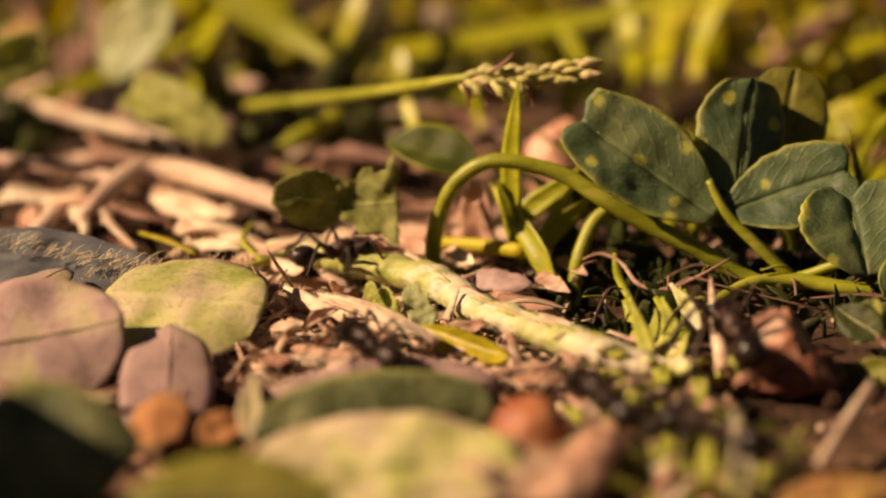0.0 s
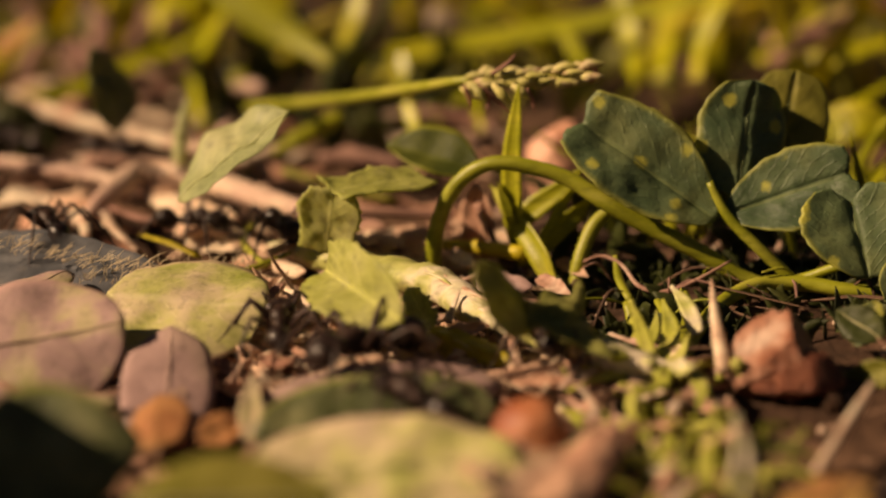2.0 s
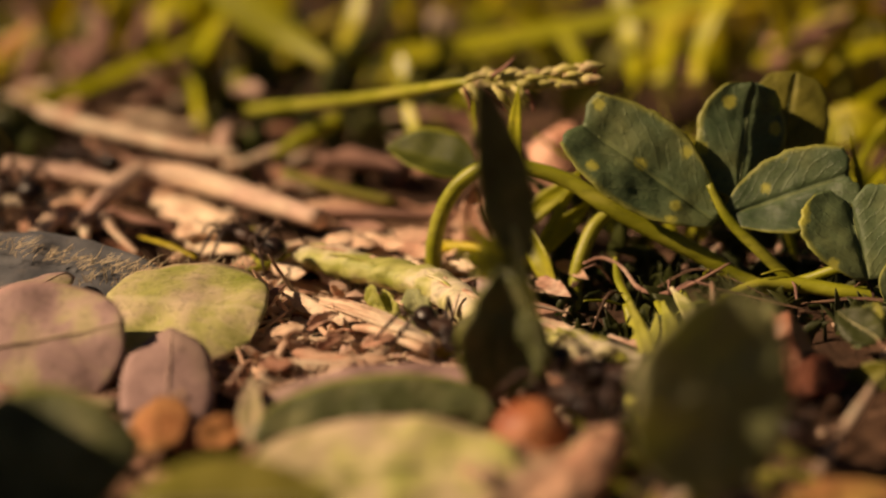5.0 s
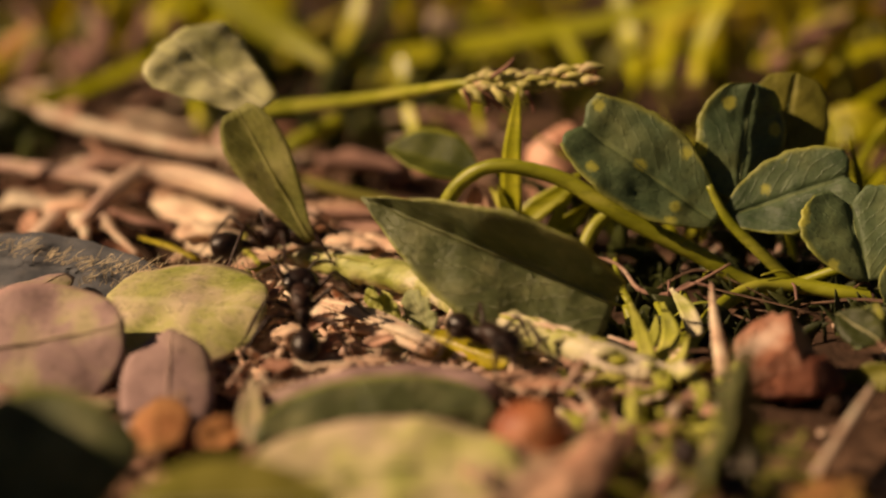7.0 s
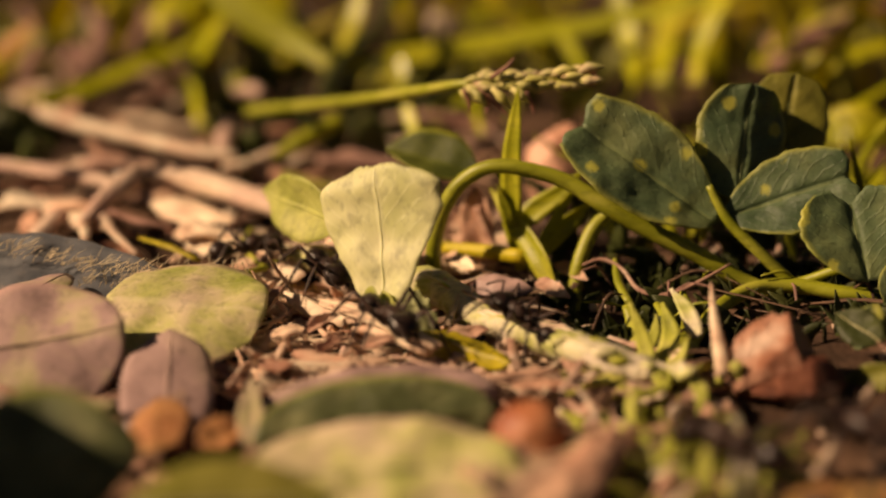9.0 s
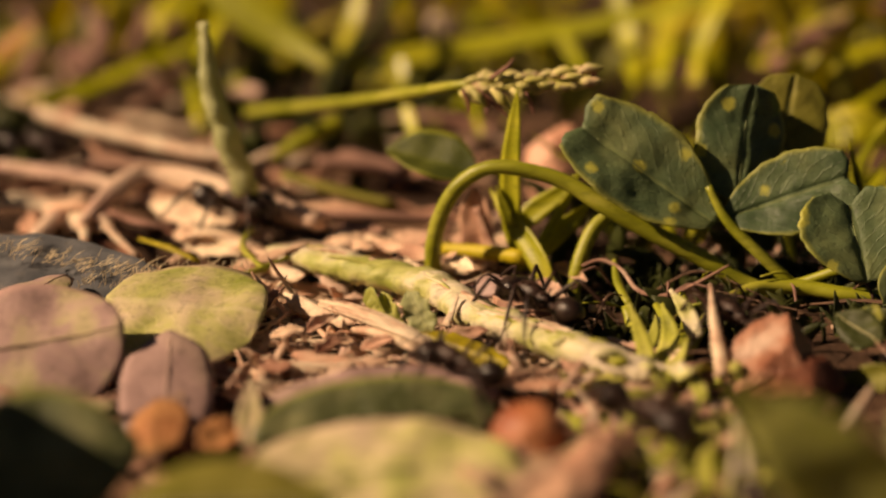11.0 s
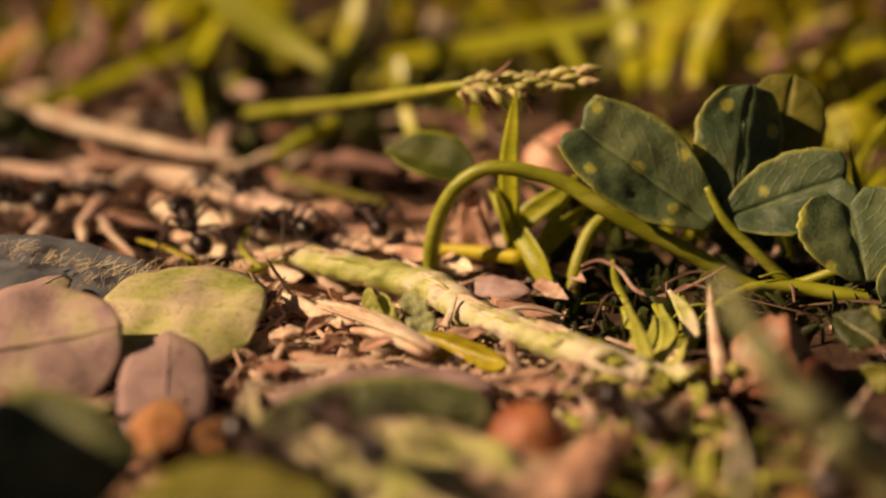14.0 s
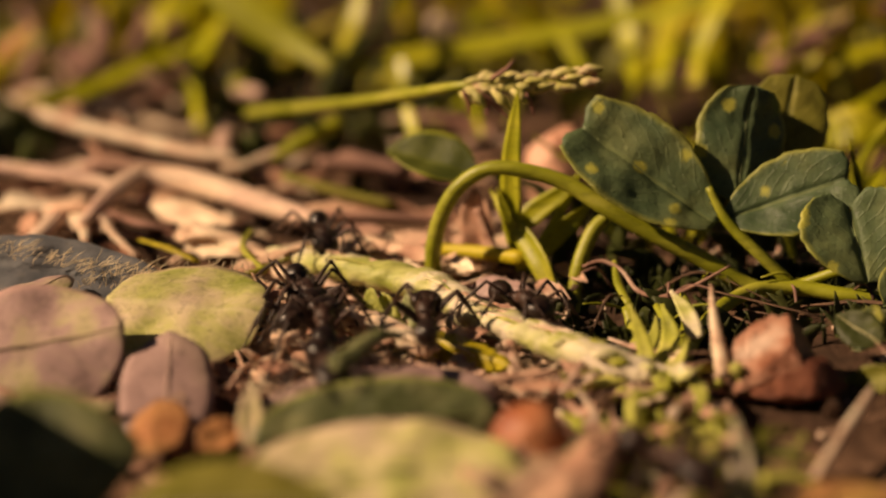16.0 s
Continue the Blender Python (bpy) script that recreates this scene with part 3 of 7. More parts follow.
# curled bark and straw scraps on the trail in front of the stem
rnd = random.Random(15)
for base, tip, w, cup, mat in (
        ((-12.5, 108, 1.2), (-6.5, 100.4, 1.6), 1.9, -0.8, STRAW_PALE), ((-10.7, 96.3, 0.9), (-5.3, 93.6, 1), 1.5, -0.6, DRY_LEAF),
        ((-13.6, 104, 0.8), (-12.4, 107.1, 2), 1.6, 0.9, STRAW), ((-10, 99.9, 1), (-7.8, 101.3, 1.8), 1.4, 1.0, STRAW),
        ((-9, 95.7, 0.9), (-6.8, 97.2, 1.6), 1.2, 0.9, DRY_LEAF), ((-7.3, 94.9, 0.8), (-3.7, 94, 1.2), 1.3, -0.7, STRAW_PALE),
        ((-12.6, 99.3, 0.8), (-10.1, 99.2, 1.5), 1.2, 0.8, STRAW_PALE), ((-13.1, 94.9, 0.8), (-10.3, 92.5, 1.4), 1.6, -0.5, DRY_LEAF),
        ((-5.8, 96.8, 0.9), (-3.4, 97.2, 1.6), 1.2, 0.7, STRAW), ((-3.3, 93.4, 0.8), (0.6, 91.6, 1), 1.3, -0.6, DRY_LEAF),
        ((2.9, 91.7, 0.8), (7.9, 92.9, 1), 1.3, -0.7, STRAW), ((4.6, 90.2, 0.7), (8.3, 90.4, 1), 1.0, 0.5, DRY_LEAF),
        ((-14.9, 115.6, 1), (-11.2, 111.5, 1.4), 1.5, -0.6, STRAW_PALE), ((-11.8, 120.8, 0.8), (-6.9, 117.2, 1.2), 1.6, -0.4, STRAW_PALE),
        ((-7.3, 124.1, 0.8), (-3.1, 119.9, 1.1), 2.2, -0.4, STRAW_PALE), ((8.6, 90, 0.8), (10.6, 91.5, 1.4), 0.9, 0.5, STRAW)):
    tagged(part("bark_flake", leaf(B(), base, tip, (rnd.uniform(-0.6, 0), -0.6, 1), w, torn(rnd.randrange(99), 0.35), cup=cup, wave=0.12, thick=0.2, nu=12, nv=10, seed=rnd.randrange(99), rag=0.3), mat), "curled pinkish flake of dry bark or straw", "litter", "flakes on the trail")
curl = [V((-10.5, 96.4, 1.6)) + V((math.cos(a * 0.7) * 0.75, 0.06 * a, math.sin(a * 0.7) * 0.75)) for a in range(8)]
tagged(part("bark_curl", tube(B(), curl, (0.2, 0.3, 0.28, 0.12), 7, 20, 0.6, 0.1), STRAW_PALE), "small curled ring of pale bark", "litter")
straw = thing("straw_piece", (-6.5, 100, 0), "split pale straw of parallel fibres lying on crumbs", "straw")
rnd = random.Random(23)
run = smooth_path([V((-9.6, 105.2, 1.4)), V((-6.3, 101.3, 1.9)), V((-2.4, 97.3, 1.9)), V((-0.2, 95.6, 1.3))], 30)
for k in range(11):
    off = (k - 5) * 0.2
    side = V((0.72 * off, 0.7 * off, 0.42 - 0.3 * off * off + rnd.uniform(-0.05, 0.08)))
    a, b = rnd.randrange(0, 5), rnd.randrange(24, 31)
    pts = [run[min(30, q)] + side * (0.55 + 0.45 * math.sin(math.pi * min(1, q / 22))) for q in (a, a + 7, (a + b) // 2, b - 5, b)]
    part("fibre", tube(B(), pts, (0.07, 0.15, 0.17, 0.15, 0.06), 7, 20, 0.7, 0.12), STRAW_PALE, straw)
part("core", tube(B(), [run[1], run[10], run[20], run[29]], (0.4, 0.85, 0.9, 0.5), 10, 24, 0.45, 0.1), STRAW_PALE, straw)
stalk("straw_piece", [(-6.5, 101, 0.8), (-4.3, 98.6, 1.4), (-1, 95.7, 1)], (0.5, 0.75, 0.55), STRAW_PALE, "orange tinted short straw end", "straw", 10, 0.6)
stalk("straw_piece", [(-12.2, 95.2, 0.7), (-7.3, 93.7, 0.9), (-3.8, 96.5, 0.8)], (0.3, 0.6, 0.4), STRAW_PALE, "flat pale straw scrap", "straw", 8, 0.4)
stalk("straw_piece", [(3.3, 103.7, 0.9), (6.3, 103.7, 1.6), (9.7, 103.4, 1)], (0.12, 0.32, 0.15), STRAW, "thin brown straw lying across the fallen stem", "straw", 7, 0.6)
stalk("straw_piece", [(0.3, 102.4, 0.5), (1.2, 103.5, 2.6)], (0.5, 0.1), STRAW_PALE, "pale splinter standing upright in crumbs", "straw", 7, 0.5)
stalk("straw_piece", [(-0.2, 112.7, 0.5), (1.7, 111.1, 0.8), (4, 113.4, 1)], (0.3, 0.25, 0.15), STRAW, "brown straw beside the stem", "straw")
stalk("straw_piece", [(-2.2, 114.7, 0.3), (0.3, 109.1, 0.8), (2.9, 105.1, 0.6)], (0.3, 0.35, 0.25), STRAW, "brown straw tucked beside the stem", "straw")
stalk("straw_piece", [(19.2, 98.0, 5.5), (19.1, 95.0, 3.5), (19.1, 91.0, 1.3)], (0.1, 0.4, 0.62), STRAW_PALE, "pale splinter leaning on a stone", "straw", 9, 0.6, 0.15)
stalk("twig", [(27.7, 86, 2.6), (25.1, 82, 1.8), (22.1, 77.5, 0.6)], (0.26, 0.34, 0.32), STRAW_PALE, "thin tan twig leaning on the soil", "twig")
stalk("straw_piece", [(-17.3, 125.2, 1), (-17.4, 120.2, 1), (-14.8, 114.4, 0.9)], (0.3, 0.3, 0.2), STEM, "bent green stalk scrap", "stalk")
stalk("straw_piece", [(-16.5, 112.9, 0.9), (-14.8, 114.8, 1), (-12.9, 116.6, 1.4)], (0.3, 0.3, 0.12), STEM, "forked green stalk scrap", "stalk")

# crumpled bitten leaf and the yellow scrap beside the straw
ribbon = [V((-5.9, 102.6, 2.0)) + V((0.62 * a, -0.35 * a, 0.0)) + V((0.3 * math.cos(a * 1.5), 0.2 * math.cos(a * 1.5), 1.1 * math.sin(a * 1.15))) for a in range(6)]
tagged(part("leaf_scrap", blade(B(), ribbon, 1.5, (-0.6, -0.7, 0.6), 0.5, 0.16, 22, tip=0.5, base=0.6, twist=1.1), CUT_LEAF), "yellow-green ribbon of leaf curled on the straw", "leaf scrap")
tagged(part("leaf_scrap", leaf(B(), (-4.6, 102.2, 3.3), (-3.0, 100.2, 0.9), (-0.5, -0.8, 0.5), 2.2, torn(7, 0.5), cup=0.8, crease=1.0, wave=0.3, seed=31, rag=0.5, nu=22, nv=12), CUT_LEAF), "crumpled bitten green leaf scrap on the straw", "leaf scrap")
tagged(part("leaf_scrap", leaf(B(), (-2.6, 101.6, 3.5), (-0.8, 99.6, 0.6), (-0.25, -0.95, 0.3), 2.9, torn(9, 0.4), cup=0.15, wave=0.15, seed=33, rag=0.4, nu=22, nv=12), CUT_LEAF_GREY), "grey-green bitten leaf scrap hanging over the straw", "leaf scrap")
tagged(part("leaf_scrap", leaf(B(), (-1.8, 100.1, 1), (4.6, 94.2, 0.9), (-0.2, -0.8, 0.9), 2.9, torn(11, 0.3), cup=-0.7, crease=1.0, wave=0.1, seed=34, rag=0.2), YELLOW), "yellow leaf scrap lying beside the straw", "leaf scrap")
tagged(part("leaf_scrap", leaf(B(), (0.2, 99.3, 0.8), (3.4, 99.4, 1.4), (0.0, -0.7, 1), 1.4, torn(12, 0.3), cup=0.3, wave=0.2, seed=35, rag=0.3), DRY_LEAF), "pale dry flake beside the straw", "leaf scrap")

# ---- clover ----
CLOVER_RIB = surface("clover_rib", [(0.3, (0.15, 0.2, 0.08)), (0.7, (0.2, 0.25, 0.09))], 0.6, 1, 0.2, 0.2, vary=0.1)
clover = thing("clover_plant", (27.6, 114.1, 0), "clover with arching stem and blue-green leaflets, yellow flecked", "clover")
part("stem", tube(B(), [(-0.7, 117.0, -1.0), (-0.8, 116.5, 2.2), (0.0, 116.0, 5.6), (1.6, 115.5, 8.2), (4.0, 115.0, 9.6), (6.9, 114.5, 9.5), (10.1, 114.0, 8.6), (13.3, 113.0, 6.8), (17.0, 112.5, 4.8), (20.9, 112.0, 2.9), (24.4, 111.5, 0.9), (26.7, 111.0, 0.1)],
     (0.72, 0.7, 0.66, 0.64, 0.62, 0.62, 0.66, 0.72, 0.74, 0.74, 0.7, 0.6), 14, 60, 1, 0.06), STEM, clover, "arched yellow-green stem")
part("stem", tube(B(), [(13.7, 114.5, 5.9), (12.3, 114.0, 4.4), (11.2, 113.0, 1.9), (10.8, 112.0, -0.7), (11.1, 108.0, -2.3)], (0.55, 0.62, 0.62, 0.62, 0.66), 12, 30, 1, 0.06), STEM, clover, "bent side stem")
part("stem", tube(B(), [(21.4, 112.5, 8.7), (22.9, 111.5, 6.1), (25.4, 110.5, 3.7), (28.7, 110.0, 0.7)], (0.3, 0.44, 0.5, 0.5), 10, 20), STEM, clover)
part("stem", tube(B(), [(33.3, 107.5, 3.2), (31.3, 108.5, 2.9), (28.9, 109.5, 1.6), (26.8, 110.0, 0.8)], (0.3, 0.35, 0.4, 0.4), 8, 14), STEM, clover)
part("stem", tube(B(), [(16.3, 94.0, -1.0), (18.3, 99.0, 0.4), (20.5, 104.0, 0.7), (23.1, 107.5, 1.0), (25.7, 109.0, 1.3), (28.8, 109.0, 1.3), (31.7, 108.0, 1.1), (35.9, 107.0, 1.1)], (0.5, 0.5, 0.55, 0.6, 0.62, 0.64, 0.6, 0.5), 12, 48, 1, 0.06), STEM, clover, "creeping yellow-green runner")


def heart(u):
    """Narrow at the base, widest past the middle, with a blunt notched end."""
    return max(0.07, math.sin(math.pi * (0.03 + 0.78 * u ** 0.95)) ** 0.75)


def disc(u):
    """A nearly round leaflet on a short wedge of a base."""
    return max(0.06, (1 - abs(2 * u - 1.06) ** 2.3) ** 0.5 if 0.03 < u < 1 else 0.06)


def leaflet(base, tip, face, width, material, seed, shape=disc, cup=0.25, wave=0.06, **more):
    whole = part("leaflet", leaf(B(), base, tip, face, width, shape, cup=cup, wave=wave, seed=seed, nu=30, nv=28, groove=0.3, thick=0.16, **more), material, clover)
    part("midrib", tube(B(), list(rib_line)[:-2], (width * 0.014, width * 0.011, width * 0.005), 6, 30), CLOVER_RIB, whole)
    return whole


# the leaflet folded along its midrib and notched at the tip
leaflet((22.0, 112.0, 5.8), (10.7, 115.0, 13.5), (0.08, -0.88, 0.46), 8.2, CLOVER, 41, heart, cup=0.3, crease=1.0, notch=0.1, rag=0.05)
# the upright leaflet with a shaded half, and the yellowing ones behind it
leaflet((23.9, 113.3, 6.9), (25.3, 116.0, 16.3), (0.20, -0.95, 0.24), 7.9, CLOVER, 42, disc, cup=-0.3, crease=1.2, wave=0.08, rag=0.04)
leaflet((23.2, 115.5, 5.5), (25.3, 119.0, 15.7), (-0.16, -0.92, 0.35), 6.3, CLOVER_EDGE, 43, disc, rag=0.05)
leaflet((27.9, 117.5, 7.4), (29.7, 120.5, 16.3), (-0.07, -0.94, 0.33), 7.1, OLIVE_LEAF, 44, disc, cup=-0.1, rag=0.05)
leaflet((22.9, 112.2, 6.1), (32.6, 111.0, 10.0), (-0.31, -0.80, 0.52), 6.9, CLOVER, 45, heart, cup=0.2, crease=1.0, notch=0.08, rag=0.06)
# the lower leaf at the border, with its lobes upward
leaflet((32.9, 106.0, 2.8), (31.8, 110.0, 9.1), (-0.05, -0.85, 0.53), 9.1, CLOVER, 46, heart, cup=0.22, crease=1.0, notch=0.14, rag=0.05)
leaflet((33.7, 104.0, 1.7), (37.5, 106.0, 4.2), (-0.08, -0.72, 0.69), 4.0, CLOVER, 48, disc)

# ---- grass tuft ----
tuft = thing("grass_tuft", (7.3, 117.3, 0), "young grass tuft with upright yellow-green blades", "grass")
for pts, w, face, tw in (
        ([(7.1, 117.5, -0.1), (6.1, 117.2, 4), (5.8, 117, 9), (6, 117, 12.8), (6.2, 117, 15.9)], 1.9, (-0.5, -1, 0), 0.0),
        ([(9, 112.5, -0), (7.9, 114, 2.3), (5.8, 118, 4.5), (4.1, 121, 6.1)], 2.0, (-0.56, -0.6, 0.23), 0.0),
        ([(7.8, 117, 0), (6.8, 117, 2), (5.3, 117, 5.5), (4.5, 117, 7.5)], 1.2, (-0.4, -1, 0.3), 0.0),
        ([(6.7, 119, 3.4), (8, 119, 4.7), (9.9, 119, 6.2), (12, 119, 8.4)], 2.0, (-0.2, -1, 0.6), 0.3),
        ([(8.2, 117, 1.5), (9.6, 117, 3.3), (11.2, 117, 4.8), (12.6, 117, 6.5)], 1.8, (0.3, -1, 0.6), 0.4),
        ([(7.4, 116, 1.4), (8.6, 116, 3.4), (10.2, 116.5, 6.2), (11.3, 117, 7.3)], 0.9, (0.3, -1, 0.2), 0.0)):
    part("blade", blade(B(), pts, w, face, 0.4, twist=tw), GRASS, tuft)
part("stalk", tube(B(), [(0, 121, 0.7), (3.2, 118.5, 1.2), (6.9, 115, 1.8)], (0.5, 0.62, 0.7), 10), YELLOW, tuft, "yellow side stalk")
part("stalk", tube(B(), [(3, 121, 4.4), (3.7, 120, 2.6), (4.7, 119, 0.9)], (0.5, 0.42, 0.4), 8), STRAW, tuft, "dry tan stalk")

small = thing("small_leaf_sprig", (3, 124, 7.1), "small dark green folded leaf on a thin stalk", "leaf")
part("blade", leaf(B(), (3.0, 122.0, 7.0), (-5.0, 125.0, 8.7), (-0.05, -0.59, 0.81), 5.2, ovate, cup=0.6, crease=1.0, wave=0.05, seed=51), SMALL_LEAF, small)
part("stalk", tube(B(), [(3.3, 124, 7.2), (5.8, 124, 5.6), (6.8, 122, 1.5), (7, 120.9, 0)], (0.25, 0.3, 0.3, 0.3), 7), STEM, small)

# dry pieces under the arching stem
rnd = random.Random(21)
for base, tip, w, cup, mat in (
        ((3.7, 121, -0.4), (2.9, 122, 5.9), 3.8, 0.5, DRY_LEAF), ((0.8, 127.5, 0.8), (5, 127.7, 1.2), 2.2, -0.3, STRAW_PALE),
        ((0.8, 124.1, 0.8), (4.3, 121.8, 1), 2.2, -0.4, DRY_LEAF), ((2.4, 111.8, 0.8), (7.1, 109.2, 1), 2.6, -0.3, MAUVE_LEAF),
        ((0.3, 118.4, 0.8), (2.6, 113.5, 1.2), 1.6, 0.4, STRAW_PALE), ((4.3, 107.4, 0.7), (8.9, 104.1, 1), 1.6, -0.5, DRY_LEAF),
        ((7.7, 112.1, 0.7), (10, 107.2, 1), 1.5, 0.4, STRAW), ((-4.3, 124.6, 0.9), (-0.7, 122, 1.2), 2.4, -0.3, DRY_LEAF),
        ((-3.9, 120.5, 0.9), (-0.9, 116.5, 1.2), 1.8, 0.3, DRY_LEAF), ((6.3, 103, 0.7), (9.5, 100.5, 1), 1.4, -0.4, STRAW_PALE),
        ((-9.5, 126.9, 0.9), (-5.3, 124.9, 1.2), 1.8, -0.3, ROOT_DULL), ((9.6, 116.5, 0.7), (11.7, 110.7, 1.2), 1.4, 0.4, DRY_LEAF)):
    tagged(part("leaf_flake", leaf(B(), base, tip, (rnd.uniform(-0.6, -0.2), -0.6, 1), w, torn(rnd.randrange(99), 0.3), cup=cup, wave=0.1, thick=0.2, nu=12, nv=10, seed=rnd.randrange(99), rag=0.25), mat), "dry pinkish leaf flake under the arching stem", "litter", "flakes under the stem")

# ---- grass spike ----
spike = thing("grass_spike", (-9.1, 140, 9.8), "leaning grass flower spike with yellow-green spikelets", "grass spike")
part("stem", tube(B(), [(-21.6, 158, 4.6), (-9.1, 139, 9.9), (-2.2, 128, 13.2), (1.3, 122.5, 14.9), (5.5, 121, 15.5), (11.6, 119, 16.2)], (0.6, 0.55, 0.5, 0.4, 0.3, 0.15), 10, 30), STEM, spike)
rnd = random.Random(12)
axis = smooth_path([(1.4, 122.5, 14.9), (5.5, 121, 15.5), (12.3, 119, 16.3)], 12)
for k, p in enumerate(axis[:-1]):
    d = (axis[k + 1] - p).normalized()
    for turn in (0, 120, 240):
        a = radians(turn + 40 * k + rnd.uniform(-25, 25))
        up = V((0, math.cos(a), math.sin(a)))
        start = p + up * 0.12 + d * rnd.uniform(-0.3, 0.3)
        tipp = start + d * rnd.uniform(2.0, 3.0) + up * rnd.uniform(0.25, 0.7)
        mid = start + (tipp - start) * 0.45 + up * rnd.uniform(0.15, 0.4)
        r = rnd.uniform(0.5, 0.75)
        part("spikelet", tube(B(), [start, mid, start + (tipp - start) * 0.8 + up * 0.1, tipp], (0.2, r, r * 0.6, 0.05), 8, 9, rnd.uniform(0.55, 0.85), 0.15), SPIKELET, spike)
for a, b in (((4, 120, 16), (6, 120, 17.7)), ((12.3, 119, 16.2), (12.6, 119, 17.3)), ((2.9, 120, 15), (5.7, 119, 12.8)), ((3.6, 120, 14.6), (3.6, 119, 13.1)), ((6.9, 119, 15), (7.6, 119, 13.1)), ((1.7, 120, 15), (2.3, 120, 12.9))):
    c = (V(a) + V(b)) / 2 + V((0.2, 0, -0.1))
    part("awn", tube(B(), [a, c, b], (0.18, 0.22, 0.05), 6, 6), AWN, spike, "purplish awn")
for a, b in (((2.4, 120, 15.1), (3.6, 119, 13.8)), ((1.5, 121, 14.6), (3.1, 120, 13.8)), ((4.1, 119.5, 15.2), (5.7, 119, 13.6)), ((5.7, 119.5, 15.2), (7.3, 119, 14.1))):
    part("spikelet", tube(B(), [a, (V(a) + V(b)) / 2 + V((0, -0.2, 0.1)), b], (0.2, 0.45, 0.1), 8, 6), SPIKELET, spike)

# ---- sprouts and moss near the camera ----
sprout = thing("green_sprout", (14.5, 93.8, 0), "yellow-green sprout with short thick leaves spread like a star", "sprout")
for k, (pts, w) in enumerate((
        ([(14.8, 95.0, 0.3), (14.2, 96.0, 2.1), (13.3, 97.0, 4.4)], 1.15),
        ([(15.7, 93.0, 0.4), (12.0, 92.0, 0.7), (8.4, 90.0, 0.3)], 0.95),
        ([(15.8, 94.0, 0.3), (13.2, 95.0, 0.5), (10.4, 97.0, 0.3)], 1.1),
        ([(15.0, 94.0, 0.5), (12.3, 93.0, 1.0), (9.7, 92.0, 1.2)], 0.8),
        ([(15.6, 93.0, 1.0), (16.6, 94.0, 1.2), (17.3, 95.0, 2.5)], 0.8),
        ([(15.3, 92.0, 1.2), (14.6, 89.0, 0.6), (14.2, 87.0, -0.1)], 1),
        ([(16.0, 92.0, 1.6), (16.1, 90.0, 1.8), (16.7, 89.0, 2.6)], 1.2),
        ([(16.9, 91.0, 1.2), (17.1, 88.0, 1.2), (16.5, 86.0, 0.7)], 1),
        ([(13.1, 91.0, 0.3), (12.5, 88.0, 0.0), (12.5, 85.0, -0.4)], 0.9),
        ([(15.6, 95.0, 0.3), (16.6, 98.0, 1.3), (16.3, 101.0, 2.8)], 1.5),
        ([(18.6, 99.0, 0.9), (18.2, 101.0, 2.1), (17.2, 103.0, 3.2)], 1.3),
        ([(16.8, 93.0, 0.7), (18.8, 94.0, 0.7), (20.0, 93.0, 0.4)], 0.9),
        ([(14.4, 97.0, -0.1), (15.5, 99.0, 0.9), (15.9, 101.0, 1.9)], 0.9),
        ([(15.0, 90.0, 0.8), (13.4, 88.0, 1.2), (11.9, 88.0, 1.6)], 0.8))):
    part("leaf", blade(B(), pts, w, (-0.5 + 0.1 * (k % 4), -0.6, 0.8), 0.45, 0.3, 14, tip=0.25, base=0.8), (MOSS, MOSS, PALE_STEM, MOSS)[k % 4], sprout)
rnd = random.Random(8)
for at, spread, count in (((12.5, 79.4, 0), 1.8, 11), ((10.6, 90.4, 0), 2.2, 5), ((17.5, 91.8, 0), 1.6, 5), ((15.1, 85.2, 0), 1.8, 8), ((16.6, 81.1, 0), 1.8, 8)):
    bud = thing("moss_tuft", at, "yellow-green moss tuft with stubby shoots and buds", "moss", "moss tufts")
    for k in range(count):
        c = V(at) + V((rnd.gauss(0, spread * 1.25), rnd.gauss(0, spread * 0.8), 0))
        h = rnd.uniform(0.8, 2.4)
        tip = c + V((rnd.gauss(0, 1.5), rnd.gauss(0, 0.9), h * 0.8))
        r = rnd.uniform(0.13, 0.3)
        shoot = part("shoot", tube(B(), [c, (c + tip) / 2 + V((rnd.gauss(0, 0.2), 0, 0.1)), tip], (r, r * 1.15, r * 0.3), 7, 8, 1, 0.2), MOSS, bud)
        if k % 5 == 0:
            part("bud", lump(B(), tip, (r * 1.7, r * 1.6, r * 1.7), 0.3, k, level=2), MOSS, shoot)
clump = thing("green_sprout", (14, 79, 0), "yellow-green clump of short broad moss leaves, blurred and near", "sprout")
